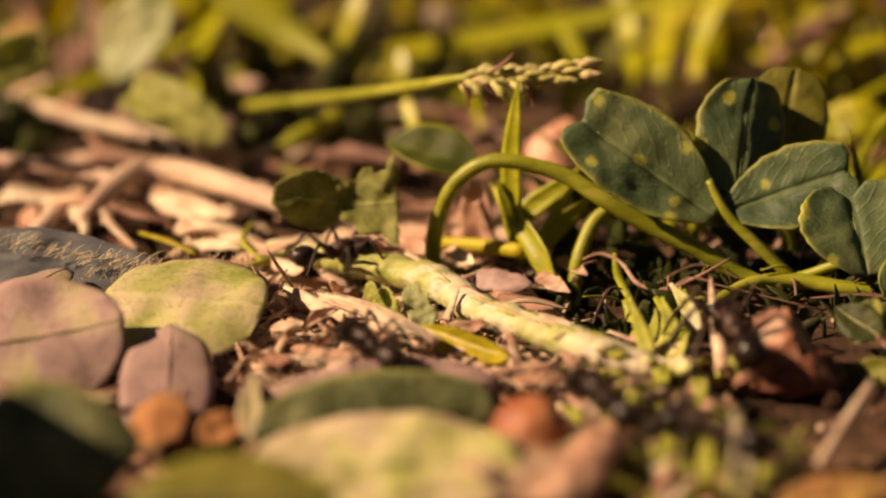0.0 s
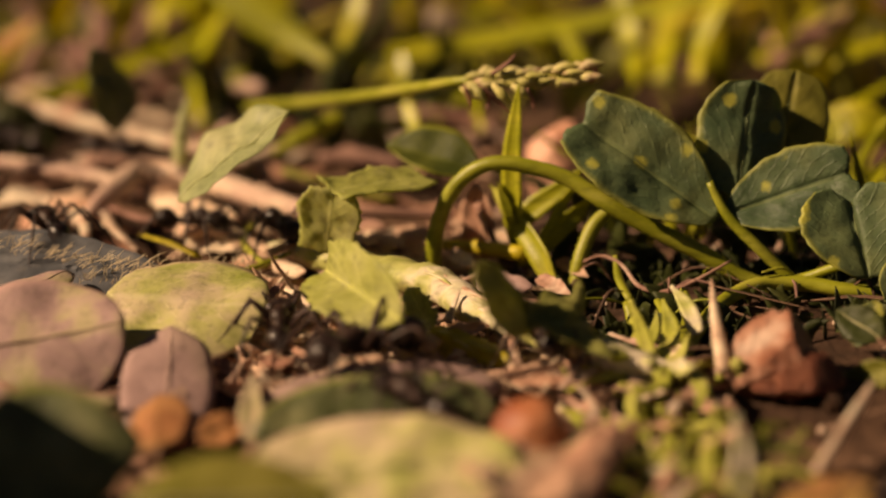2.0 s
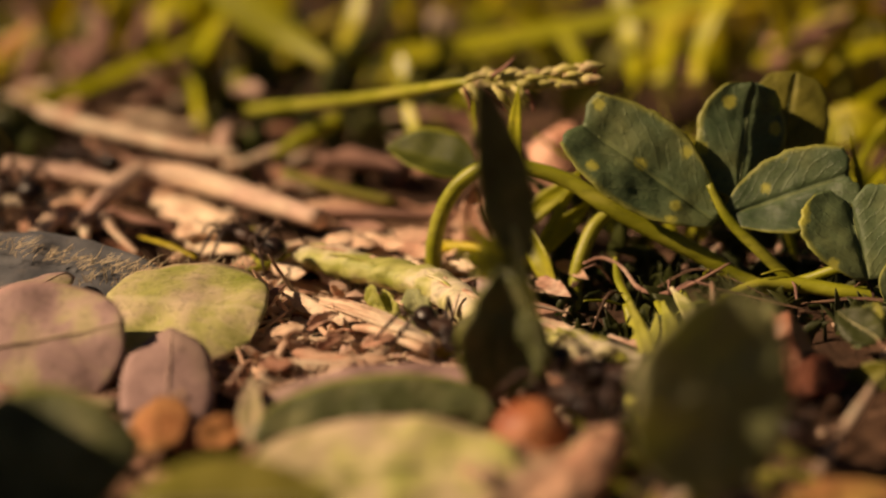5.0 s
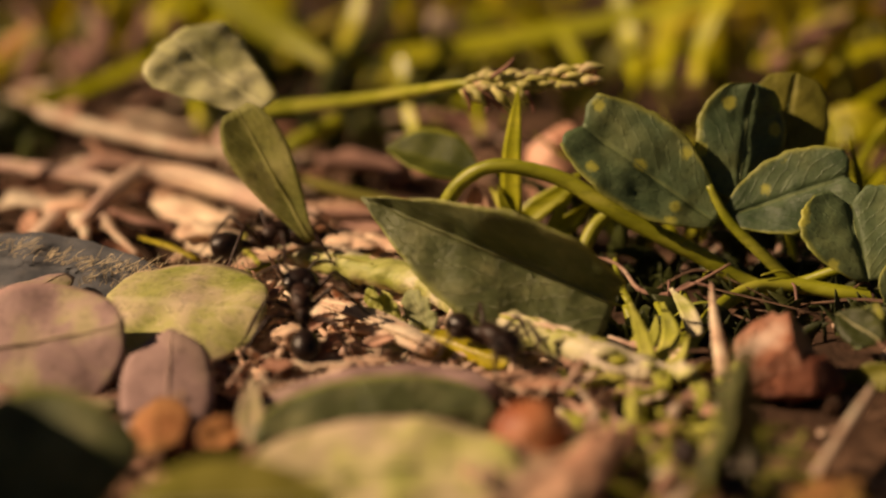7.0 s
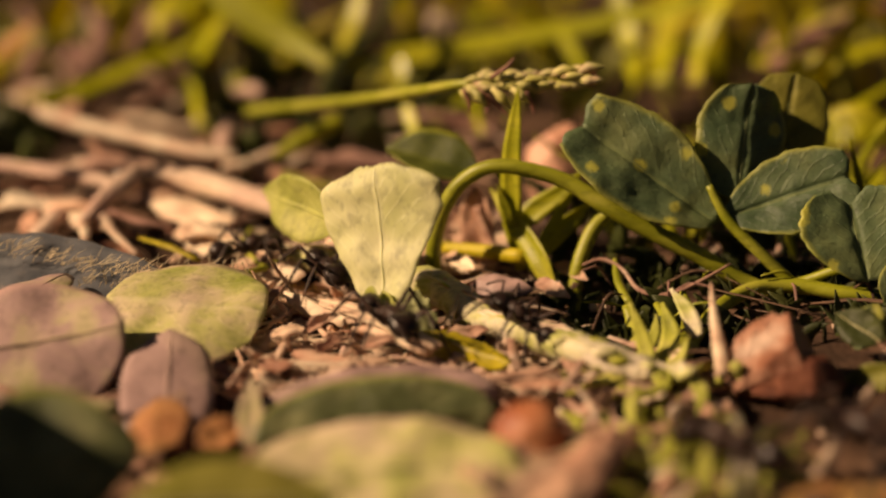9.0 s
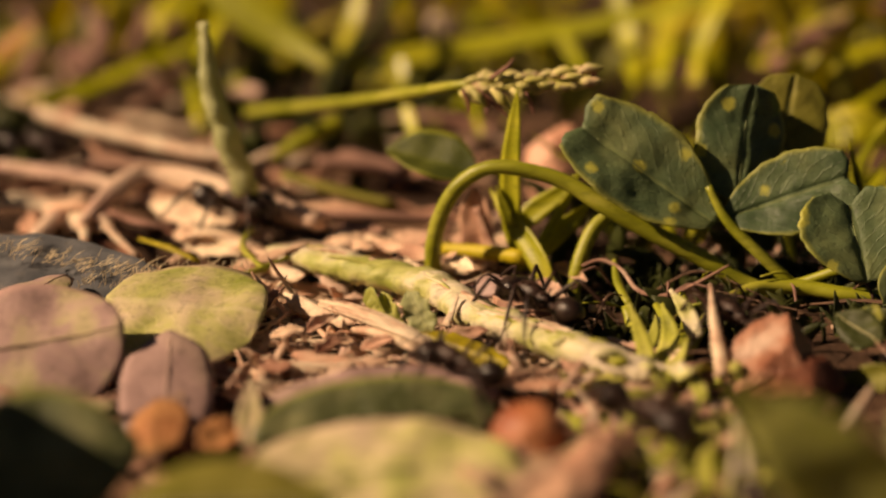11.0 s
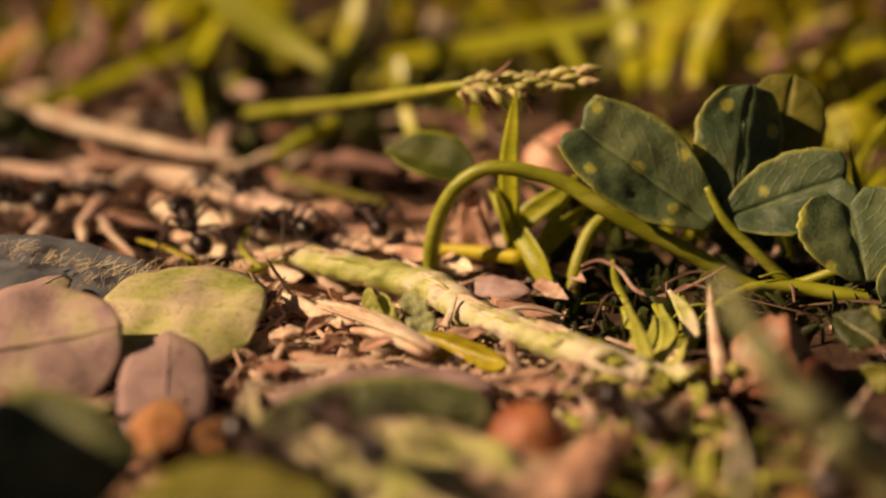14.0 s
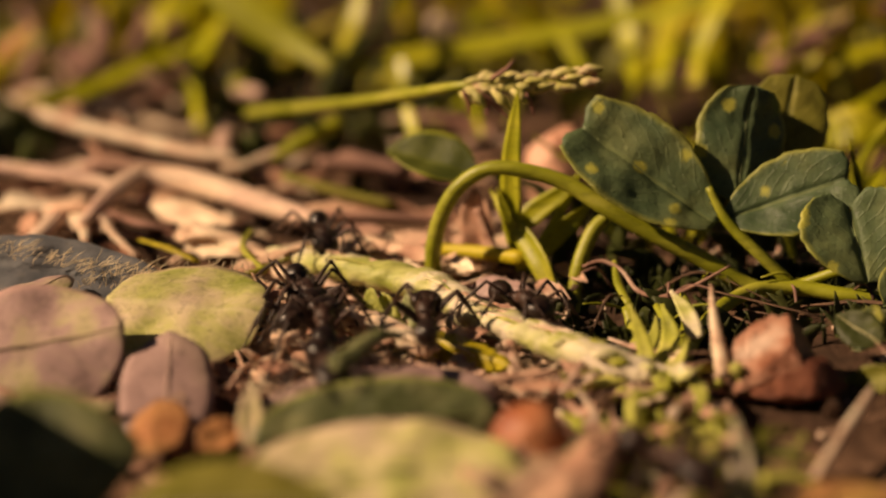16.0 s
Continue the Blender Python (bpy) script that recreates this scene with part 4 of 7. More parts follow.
for k, (pts, w) in enumerate((
        ([(12.0, 78.0, -0.6), (12.6, 79.0, 0.6), (12.0, 80.0, 1.6)], 1.5),
        ([(13.8, 78.0, -0.2), (14.2, 79.0, 1.0), (15.0, 80.0, 1.7)], 1.7),
        ([(12.9, 78.0, 0.1), (13.6, 79.5, 1.1), (13.8, 81.0, 1.6)], 1.4),
        ([(16.9, 75.0, 0.2), (17.5, 77.0, 1.8), (17.4, 79.0, 3.7)], 2.4),
        ([(18.1, 78.0, 2.0), (20.4, 78.5, 1.6), (22.6, 79.0, 0.8)], 1.6),
        ([(18.6, 78.0, 2.0), (19.3, 79.0, 2.6), (21.3, 80.0, 2.5)], 1.2),
        ([(15.5, 76.0, 0.4), (15.5, 77.5, 1.5), (16.5, 79.0, 2.4)], 1.3),
        ([(15.0, 78.0, 0.1), (13.4, 78.0, 0.6), (12.1, 78.0, 0.3)], 1.4),
        ([(18.5, 76.0, 1.2), (20.6, 77.0, 0.8), (22.3, 77.0, 0.3)], 1.2),
        ([(16.7, 76.0, 1.3), (18.1, 76.0, 0.8), (19.0, 75.0, 0.5)], 1.4))):
    part("leaf", blade(B(), pts, w * 0.68, (-0.6 + 0.3 * (k % 4), -0.6, 0.8), 0.45, 0.3, 14, tip=0.3, base=0.8), (MOSS, OLIVE_LEAF, MOSS, PALE_STEM)[k % 4], clump)
fallen_leaf("fallen_leaf", (30.9, 95, 2.1), (28.4, 98, 3.1), (0.1, -1, 0.5), 3.0, DARK_LEAF, "small dark green leaf in the shade", ovate, seed=61)
fallen_leaf("fallen_leaf", (31.3, 92, 1.2), (27.7, 94, -1.4), (0.1, -1, 0.7), 2.4, OLIVE_LEAF, "small olive leaf in the shade", ovate, seed=62)
fallen_leaf("fallen_leaf", (29.5, 97, 0.8), (31.4, 98, 3.9), (-0.3, -1, 0.5), 2.6, CLOVER, "small green leaf in the shade", ovate, seed=63)
stalk("dry_tendril", [(11.4, 112.0, 2.1), (12.9, 112.0, 2.6), (14.5, 111.0, 2.1), (15.7, 109.0, 1.0), (17.9, 108.0, 1.0), (20.3, 108.0, 2.1), (22.8, 109.0, 3.2)], (0.12, 0.17, 0.18, 0.2, 0.2, 0.17, 0.1), STRAW, "curled dry reddish tendril under the clover", "tendril", 8, 1, 0.05)
# pale shoots between the fallen stem and the clover
for pts, r in (([(14.1, 104.0, 1.5), (14.5, 102.0, 0.2), (14.6, 96.0, -0.5)], (0.45, 0.62, 0.6)), ([(14.0, 112.0, 2.6), (14.1, 110.0, 1.4), (14.7, 107.0, 0.6)], (0.2, 0.4, 0.35)),
               ([(16.5, 105.0, 1.3), (17.0, 102.0, 0.6), (16.5, 97.0, -0.1)], (0.3, 0.5, 0.45)), ([(18.8, 107.0, 1.5), (18.8, 104.0, 0.8), (16.9, 97.0, -0.1)], (0.3, 0.42, 0.4))):
    stalk("green_shoot", pts, r, STEM, "short yellow-green shoot rising beside the fallen stem", "sprout", 9, 0.8, 0.12)
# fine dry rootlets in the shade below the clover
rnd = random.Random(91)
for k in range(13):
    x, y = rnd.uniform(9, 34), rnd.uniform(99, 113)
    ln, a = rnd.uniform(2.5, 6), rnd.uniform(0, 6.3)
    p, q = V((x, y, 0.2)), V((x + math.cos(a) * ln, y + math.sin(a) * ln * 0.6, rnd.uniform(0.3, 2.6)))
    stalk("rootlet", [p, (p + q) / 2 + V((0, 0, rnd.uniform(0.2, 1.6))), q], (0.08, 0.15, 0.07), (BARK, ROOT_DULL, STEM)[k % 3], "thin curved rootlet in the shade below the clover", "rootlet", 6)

# ---- twigs, roots and stalks behind the trail ----
def fibrous(pts, radii, material, label, fibres, seed):
    """A weathered root: a solid core with loose bark strips along it."""
    rnd = random.Random(seed)
    whole = thing("root", pts[0], label, "root")
    part("core", tube(B(), pts, radii, 18, 40, 0.8, 0.13), material, whole)
    line = smooth_path([V(p) for p in pts], 40)
    for k in range(fibres):
        a = rnd.randrange(1, 24)
        b = min(39, a + rnd.randrange(8, 20))
        turn = rnd.uniform(-0.4, 2.2)
        strip_line = []
        for q in (a, (2 * a + b) // 3, (a + 2 * b) // 3, b):
            r = along(radii, q / 40) * rnd.uniform(0.86, 1.04)
            strip_line.append(line[q] + V((-0.35 * math.cos(turn), -0.9 * math.cos(turn), 0.8 * math.sin(turn))) * r)
        w = rnd.uniform(0.12, 0.32)
        part("bark_strip", tube(B(), strip_line, (w * 0.4, w, w, w * 0.3), 7, 14, 0.5, 0.2), (material, STRAW_PALE)[k % 2], whole)


fibrous([(-33.0, 127.0, 1.2), (-31.6, 133.0, 2.2), (-29.6, 138.4, 2.4), (-24.7, 137.0, 2.4), (-17.8, 131.0, 2.2), (-10.9, 124.6, 2.0)], (0.5, 1.1, 1.5, 1.6, 1.5, 1.0), ROOT, "broad pink splinter of root lying across the litter", 9, 3)
stalk("root", [(-22.8, 127.0, 1.0), (-19.3, 124.0, 0.6), (-14.7, 119.0, 0.6)], (0.8, 1.5, 0.8), STRAW_PALE, "cream splinter of root", "root", 16, 0.45, 0.13, 30)
fibrous([(-46.5, 146.0, 1.6), (-40.4, 142.5, 1.8), (-35.3, 140.0, 1.8), (-31.3, 137.2, 1.6)], (0.8, 0.95, 0.95, 0.7), ROOT, "pale pink root lying across the litter", 6, 4)
fibrous([(-54.4, 178.0, 1.6), (-49.0, 170.0, 2.2), (-40.6, 161.0, 2.2), (-32.4, 155.0, 2.0), (-26.5, 150.0, 2.0), (-21.6, 148.0, 2.0)], (0.8, 1.1, 1.1, 1.0, 0.9, 0.6), STRAW_PALE, "long tan twig bent back at its end", 7, 5)
stalk("twig", [(-13, 130.9, 1), (-7.6, 129.5, 1.2), (0.8, 129.3, 0.8)], (0.6, 0.75, 0.5), ROOT_DULL, "reddish twig lying behind the trail", "twig", 10, 0.7)
stalk("straw_piece", [(-31.6, 138.0, 1.6), (-32.0, 133.0, 1.3), (-30.3, 126.0, 1.0), (-26.2, 118.0, 1.0)], (0.4, 0.5, 0.5, 0.35), STRAW_PALE, "bent yellow straw leaning on the root", "straw", 9, 0.6)
stalk("straw_piece", [(-34.6, 133.0, 0.7), (-32.9, 127.0, 0.7), (-31.3, 121.0, 1.3)], (0.35, 0.6, 0.4), STRAW_PALE, "yellow straw standing in the litter", "straw", 9, 0.6)
stalk("twig", [(-36.5, 124.0, 0.8), (-35.7, 133.0, 0.7), (-30.8, 128.0, 1.1)], (0.8, 1.1, 0.7), ROOT, "flat pinkish straw lying on litter", "twig", 10, 0.6)
stalk("twig", [(-24.0, 158.0, 3.6), (-23.9, 156.0, 2.5), (-23.5, 150.0, 1.2)], (0.9, 1.2, 1.0), ROOT, "pinkish stub standing behind the trail", "twig", 10, 0.8)
stalk("twig", [(-25.3, 172.0, 3.9), (-23.2, 172.0, 4.0), (-21.5, 170.0, 4.1)], (0.8, 1.2, 0.8), ROOT, "short pinkish stub in the dark hollow", "twig", 10, 0.8)
stalk("twig", [(-13.2, 148.0, 1.4), (-8.4, 148.0, 1.4), (-3.6, 146.0, 1.3)], (0.9, 1.5, 1.0), ROOT_DULL, "dull pink root below the small leaf", "twig", 10, 0.7)
stalk("twig", [(-37.2, 132, 1), (-34.4, 131.4, 1.4), (-31, 130.3, 0.8)], (0.8, 1.1, 0.6), DRY_LEAF, "short reddish bark piece in the litter", "twig", 10, 0.6)
stalk("green_stalk", [(-18.1, 149.0, 1.7), (-15.1, 150.0, 3.2), (-11.0, 152.0, 5.2)], (0.8, 1.5, 1.2), GRASS, "bright yellow-green broken stalk end", "stalk", 12, 0.6, 0.2)
stalk("twig", [(-23.2, 148.0, 0.8), (-20.3, 148.0, 1.4), (-16.6, 150.0, 2.6)], (0.6, 0.9, 0.5), STRAW_PALE, "pale twig end beside a green stalk", "twig", 10, 0.6, 0.2)
stalk("straw_piece", [(-23.6, 124.2, 0.5), (-20.9, 123.7, 1.2), (-17.2, 122.1, 0.8)], (0.5, 1.1, 0.5), STRAW_PALE, "pale broad straw flake", "straw", 10, 0.5)
stalk("root", [(-13.6, 150.6, 1), (-8.6, 149.5, 1.6), (-3.8, 147.1, 1)], (0.8, 1.4, 0.9), ROOT_DULL, "dull pink root behind the trail", "root", 12, 0.7)
stalk("green_stalk", [(-15.9, 140.0, 2.2), (-10.7, 138.0, 1.2), (-4.5, 136.0, 0.2)], (0.6, 0.8, 0.7), OLIVE_LEAF, "dull olive stalk lying in the shade", "stalk", 10, 0.7, 0.1)
stalk("straw_piece", [(-26.6, 121.4, 1.4), (-23.5, 118.1, 1.7), (-20.6, 115.9, 1.2)], (0.25, 0.5, 0.3), YELLOW, "flat yellow straw in a gap of the litter", "straw", 9, 0.5)
stalk("twig", [(-30.9, 129.6, 1.4), (-27.1, 125.3, 1.7), (-24.0, 124.9, 1.2)], (0.5, 0.7, 0.4), ROOT_DULL, "reddish bark strip lying below the root", "twig", 10, 0.5)
# broad cream flakes lying against the root
for base, tip, face, w in (((-29.4, 137.0, 1.5), (-19.0, 127.0, 1.1), (-0.11, -0.15, 0.98), 4.3), ((-24.4, 129.0, 0.4), (-17.5, 120.0, 0.4), (-0.11, -0.08, 0.99), 3.8),
                           ((-14.9, 121.0, 0.7), (-7.1, 123.0, 0.9), (-0.03, 0.03, 1.00), 6.9), ((-38.1, 136.0, 1.0), (-30.6, 127.0, 1.0), (-0.11, -0.09, 0.99), 5.0),
                           ((-9.8, 126.0, 0.7), (-6.0, 120.0, 1.1), (-0.12, -0.01, 0.99), 4.2), ((-43.1, 139.0, 0.8), (-36.5, 134.0, 0.8), (-0.00, 0.00, 1.00), 5.1)):
    tagged(part("bark_flake", leaf(B(), base, tip, face, w, torn(5, 0.3), cup=-0.3, wave=0.1, thick=0.3, nu=16, nv=10, seed=7, rag=0.2), STRAW_PALE), "broad cream flake of dry bark behind the trail", "litter", "flakes on the trail")

# ---- background grass ----
bg = [  # path, width, how far it narrows to a tip
    ([(-29.9, 184.0, 16.2), (-24.7, 181.0, 12.5), (-19.2, 178.0, 9.4), (-13.4, 174.0, 6.5)], 5.0, 0.4),
    ([(-10.2, 188.0, 14.9), (-11.3, 186.0, 10.2), (-13.2, 182.0, 6.5), (-14.8, 178.0, 3.7)], 2.6, 0.5),
    ([(-13.1, 184.0, 4.8), (-1.5, 184.0, 6.4), (12.8, 182.0, 9.2), (29.0, 178.0, 13.2), (37.5, 176.0, 15.9)], 2.5, 0.7),
    ([(-12.2, 190.0, 1.3), (-1.6, 188.0, 3.0), (8.7, 186.0, 5.0)], 2.0, 0.5),
    ([(-54.6, 176.0, 1.4), (-45.9, 178.0, 2.4), (-38.5, 184.0, 4.8), (-33.3, 188.0, 6.3), (-29.9, 194.0, 9.3), (-28.7, 200.0, 12.6)], 2.5, 0.7),
    ([(-28.2, 190.0, 11.0), (-29.8, 184.0, 7.6), (-30.9, 178.0, 4.4), (-28.8, 168.0, 0.6)], 2.4, 0.6),
    ([(-27.1, 205.0, 11.9), (-37.4, 200.0, 9.5), (-40.0, 196.0, 5.5), (-43.6, 190.0, 1.3)], 3.4, 0.6),
    ([(-5.0, 170.0, 8.7), (-4.6, 168.0, 6.4), (-5.3, 166.0, 4.7)], 1.6, 0.6),
    ([(-4.0, 152.0, 6.7), (-3.2, 150.0, 4.9), (-2.3, 147.0, 3.3)], 1.5, 0.7),
    ([(1.2, 160.0, 4.5), (3.2, 162.0, 5.0), (4.2, 152.0, 3.5)], 1.6, 0.5),
    ([(22.2, 188.0, 14.2), (23.7, 184.0, 9.0), (23.8, 178.0, 5.1), (21.9, 170.0, 2.6)], 2.6, 0.6),
    ([(34.7, 176.0, 15.9), (32.6, 174.0, 12.8), (30.7, 172.0, 9.0), (29.8, 168.0, 5.7)], 2.6, 0.6),
    ([(32.5, 200.0, 12.6), (30.3, 194.0, 6.6), (28.3, 186.0, 2.1)], 4.0, 0.6),
    ([(41.4, 150.0, 2.7), (43.5, 152.0, 5.6), (49.3, 156.0, 8.2)], 1.6, 0.5),
    ([(40.8, 152.0, 3.4), (44.3, 150.0, 4.8), (49.2, 150.0, 3.0)], 4.6, 0.6),
    ([(41.4, 148.0, 0.7), (44.2, 146.0, -0.6), (48.2, 146.0, 1.3)], 3.0, 0.5),
    ([(41.3, 142.0, 0.5), (43.4, 144.0, 3.0), (45.4, 146.0, 6.1)], 1.2, 0.4),
    ([(42.3, 168.0, 7.7), (45.7, 166.0, 8.8), (52.0, 166.0, 10.8)], 2.6, 0.6),
    ([(38.8, 176.0, 6.2), (44.2, 182.0, 7.9), (48.8, 190.0, 11.0)], 3.0, 0.6),
    ([(14.6, 178.0, 10.1), (16.2, 172.0, 7.7), (16.9, 168.0, 6.4)], 1.6, 0.5),
    ([(3.1, 200.0, 7.9), (9.5, 205.0, 7.9), (17.6, 205.0, 6.3)], 3.0, 0.7),
]
for pts, w, end in bg:
    plant = thing("wild_grass", (pts[0][0], pts[0][1], 0), "long yellow-green grass leaf behind the trail", "grass", "background grass")
    part("blade", blade(B(), pts, w, (-0.5, -0.7, 0.4), 0.25, 0.2, tip=end), GRASS_KEY, plant)
tagged(part("grass_bud", lump(B(), (-25.4, 180, 2.7), (1.5, 1.2, 2.0), 0.2, 5, (0, -20, 0), 3), GRASS_KEY), "oval yellowish bud in the dark between leaves", "bud")

stalk("leaning_grass", [(-5.8, 186.0, 15.2), (-7.4, 182.0, 11.5), (-9.8, 178.0, 8.7), (-13.1, 174.0, 6.5), (-14.2, 168.0, 4.7)], (0.8, 0.8, 0.75, 0.75, 0.6), DARK_LEAF, "thin dark green grass stalk bending down between leaves", "grass", 10)
# tan straws looping behind the litter
for pts, w in (([(-51.3, 200.0, 13.3), (-46.5, 196.0, 9.3), (-44.8, 190.0, 6.6), (-46.0, 182.0, 4.4)], (1.1, 1.3, 1.3, 1.0)), ([(-41.8, 205.0, 11.9), (-40.5, 200.0, 7.9), (-41.9, 192.0, 5.4), (-42.9, 184.0, 3.2)], (1.0, 1.3, 1.3, 0.9)),
               ([(-50.2, 186.0, 4.3), (-48.0, 188.0, 6.2), (-46.1, 186.0, 5.4), (-47.0, 180.0, 3.3)], (0.9, 1.5, 1.5, 0.9)), ([(-59.1, 205.0, 8.7), (-55.7, 200.0, 5.6), (-55.6, 190.0, 2.0)], (1.0, 1.2, 1.0)),
               ([(-37.5, 215.0, 10.5), (-39.0, 208.0, 7.5), (-34.7, 196.0, 4.7)], (1.2, 1.4, 1.0)), ([(39.9, 172.0, 7.0), (47.6, 182.0, 9.4), (59.1, 190.0, 11.7)], (1.2, 2.0, 1.4)),
               ([(29.0, 184.0, 3.9), (30.4, 184.0, 4.7), (31.6, 180.0, 3.3)], (0.9, 1.5, 0.9)), ([(-31.9, 215.0, 7.2), (-36.1, 190.0, 1.3), (-38.3, 178.0, 0.8)], (1.0, 1.2, 0.9))):
    stalk("dry_straw", pts, w, ROOT_DULL, "bent pinkish tan straw among the grass", "straw", 12, 0.5, 0.15)

flower = thing("dry_flower", (-0.4, 190, 8.4), "small pinkish dried flower on a stalk", "flower")
for k in range(7):
    a = k * 0.9
    c = V((-0.4, 190, 8.9)) + V((math.cos(a) * 1.0, 0.2 * k - 0.6, math.sin(a) * 1.2))
    part("petal", lump(B(), c, (0.9, 0.6, 1.0), 0.3, k, level=2), PINK_LEAF, flower)
part("stalk", tube(B(), [(-0.4, 190, 8.4), (-1, 188, 2.4), (-0.6, 165, -0.3)], (0.4, 0.4, 0.5), 7), STEM, flower)

fallen_leaf("fallen_leaf", (-58, 188, 4.5), (-54.7, 194, 8.7), (-0.6, -0.7, 0.4), 5, ORANGE_LEAF, "orange dead leaf among the grass", ovate, seed=71)


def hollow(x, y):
    """The dark hollow behind the trail and a litter gap, their shade made of low dark leaves."""
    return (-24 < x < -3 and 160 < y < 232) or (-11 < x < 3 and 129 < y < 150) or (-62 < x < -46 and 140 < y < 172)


def bare(x, y, rnd):
    """Most loose litter is missing round the roots beside the trail and round the red stone."""
    return (-50 < x < -9 and 113 < y < 166 and rnd.random() < 0.75) or (18 < x < 31 and 78 < y < 101 and rnd.random() < 0.9)


def field(name, count, box, length, width, material, label, category, seed, upright):
    """Uncounted grass or litter, joined into one mesh."""
    rnd = random.Random(seed)
    bm = B()
    for _ in range(count):
        x, y = rnd.uniform(*box[0]), rnd.uniform(*box[1])
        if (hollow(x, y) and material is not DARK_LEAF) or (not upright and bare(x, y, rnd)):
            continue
        z = ground_height(x, y)
        ln = rnd.uniform(*length)
        a = rnd.uniform(0, 2 * math.pi)
        if upright:
            lean = rnd.uniform(0.1, 0.9)
            d = V((math.cos(a) * lean, math.sin(a) * lean, 1)).normalized()
            droop = V((math.cos(a), math.sin(a), -0.7)) * ln * rnd.uniform(0, 0.35)
            p = V((x, y, z - 0.5))
            blade(bm, [p, p + d * ln * 0.5, p + d * ln + droop], rnd.uniform(*width), (math.sin(a) + 0.3, -1, 0.3), 0.35, 0.12, 8, nv=2)
        else:
            d = V((math.cos(a), math.sin(a), rnd.gauss(0, 0.14)))
            p = V((x, y, z + rnd.uniform(0.2, 1.6)))
            r = rnd.uniform(*width)
            bow = V((rnd.gauss(0, 0.1), rnd.gauss(0, 0.1), rnd.uniform(-0.02, 0.1))) * ln
            tube(bm, [p - d * ln / 2, p + bow, p + d * ln / 2], (r * 0.7, r * 1.15, r * 0.6), 8, 8, rnd.uniform(0.18, 0.5), 0.35)
    return tagged(part(name, bm, material), label, category, "", "stuff")


def flakes(name, count, box, length, width, material, label, seed, tilt=0.25):
    """Broken flat bits of dry leaf and bark, joined into one mesh."""
    rnd = random.Random(seed)
    bm = B()
    for k in range(count):
        x, y = rnd.uniform(*box[0]), rnd.uniform(*box[1])
        ln, a = rnd.uniform(*length), rnd.uniform(0, 2 * math.pi)
        if hollow(x, y) or bare(x, y, rnd):
            continue
        p = V((x, y, ground_height(x, y) + rnd.uniform(0.3, 1.0)))
        d = V((math.cos(a), math.sin(a) * 0.7, rnd.gauss(0, tilt)))
        leaf(bm, p, p + d * ln, (rnd.gauss(0, tilt), rnd.gauss(-0.2, tilt), 1), rnd.uniform(*width), torn(k, 0.5), cup=rnd.uniform(-0.4, 0.5), wave=0.25, thick=0.25, nu=8, nv=4, seed=k, rag=0.4)
    return tagged(part(name, bm, material), label, "litter", "", "stuff")


field("background_grass", 115, ((-190, 190), (232, 340)), (30, 90), (3.0, 7.5), GRASS_FAR, "blurred mass of yellow-green grass", "grass", 1, True)
field("background_grass", 36, ((14, 120), (158, 215)), (14, 40), (1.6, 3.6), GRASS_FAR, "yellow-green grass behind the clover", "grass", 2, True)
field("background_grass", 34, ((-100, 50), (200, 228)), (12, 36), (2.0, 5.0), GRASS_FAR, "yellow-green grass at the edge of the litter", "grass", 32, True)
field("low_grass", 150, ((-32, 70), (168, 232)), (4, 12), (1.5, 3.6), OLIVE_LEAF, "low olive grass behind the trail", "grass", 34, True)
field("low_grass", 60, ((-130, -32), (200, 235)), (4, 12), (1.5, 3.6), OLIVE_LEAF, "low olive grass behind the litter", "grass", 35, True)
field("dry_stalks", 16, ((-130, -20), (175, 225)), (5, 14), (1.0, 2.4), STRAW_PALE, "tan dry grass stalks behind the trail", "litter", 31, True)
field("dry_litter", 30, ((-95, 8), (125, 166)), (5, 22), (0.5, 1.5), STRAW, "pinkish brown dry grass litter", "litter", 3, False)
field("dry_litter", 26, ((-125, -26), (160, 205)), (6, 26), (0.6, 1.7), STRAW, "pinkish brown dry grass litter further back", "litter", 36, False)
field("dry_litter", 22, ((-60, 2), (100, 150)), (2.5, 9), (0.2, 0.6), STRAW, "short broken bits of dry grass", "litter", 33, False)
field("dry_litter", 14, ((-70, 5), (105, 165)), (6, 18), (0.4, 1.1), STRAW_PALE, "pale dry straw litter", "litter", 4, False)
flakes("dry_flakes", 60, ((-75, 4), (110, 166)), (4, 14), (0.9, 2.8), STRAW_PALE, "pale broken leaf flakes", 41, 0.15)
flakes("curled_flakes", 90, ((-16, -3), (92, 112)), (1.2, 4.0), (0.5, 1.5), STRAW, "curled brown scraps on the trail", 44, 0.5)
flakes("curled_flakes", 110, ((-16, -2), (92, 112)), (1.2, 4.5), (0.4, 1.4), STRAW_PALE, "curled pale scraps on the trail", 46, 0.4)
flakes("dry_flakes", 90, ((-48, 5), (94, 142)), (3, 10), (1.5, 4.0), STRAW_PALE, "flat pale flakes trodden into the trail", 47, 0.1)
flakes("dry_flakes", 60, ((-60, -6), (112, 166)), (6, 18), (2.2, 5.0), DRY_LEAF, "broad pinkish brown leaf pieces behind the trail", 51, 0.12)
flakes("dry_flakes", 70, ((-48, 6), (90, 142)), (2, 7), (0.8, 2.8), ROOT, "small pink flakes trodden into the trail", 48, 0.14)
flakes("dry_flakes", 80, ((3, 20), (73, 92)), (2, 5), (0.8, 2.2), DRY_LEAF, "reddish flakes among the moss", 49, 0.3)
flakes("dry_flakes", 22, ((3, 19), (76, 95)), (1.2, 3), (0.4, 1.2), STRAW_PALE, "pale straw bits among the moss", 50, 0.4)
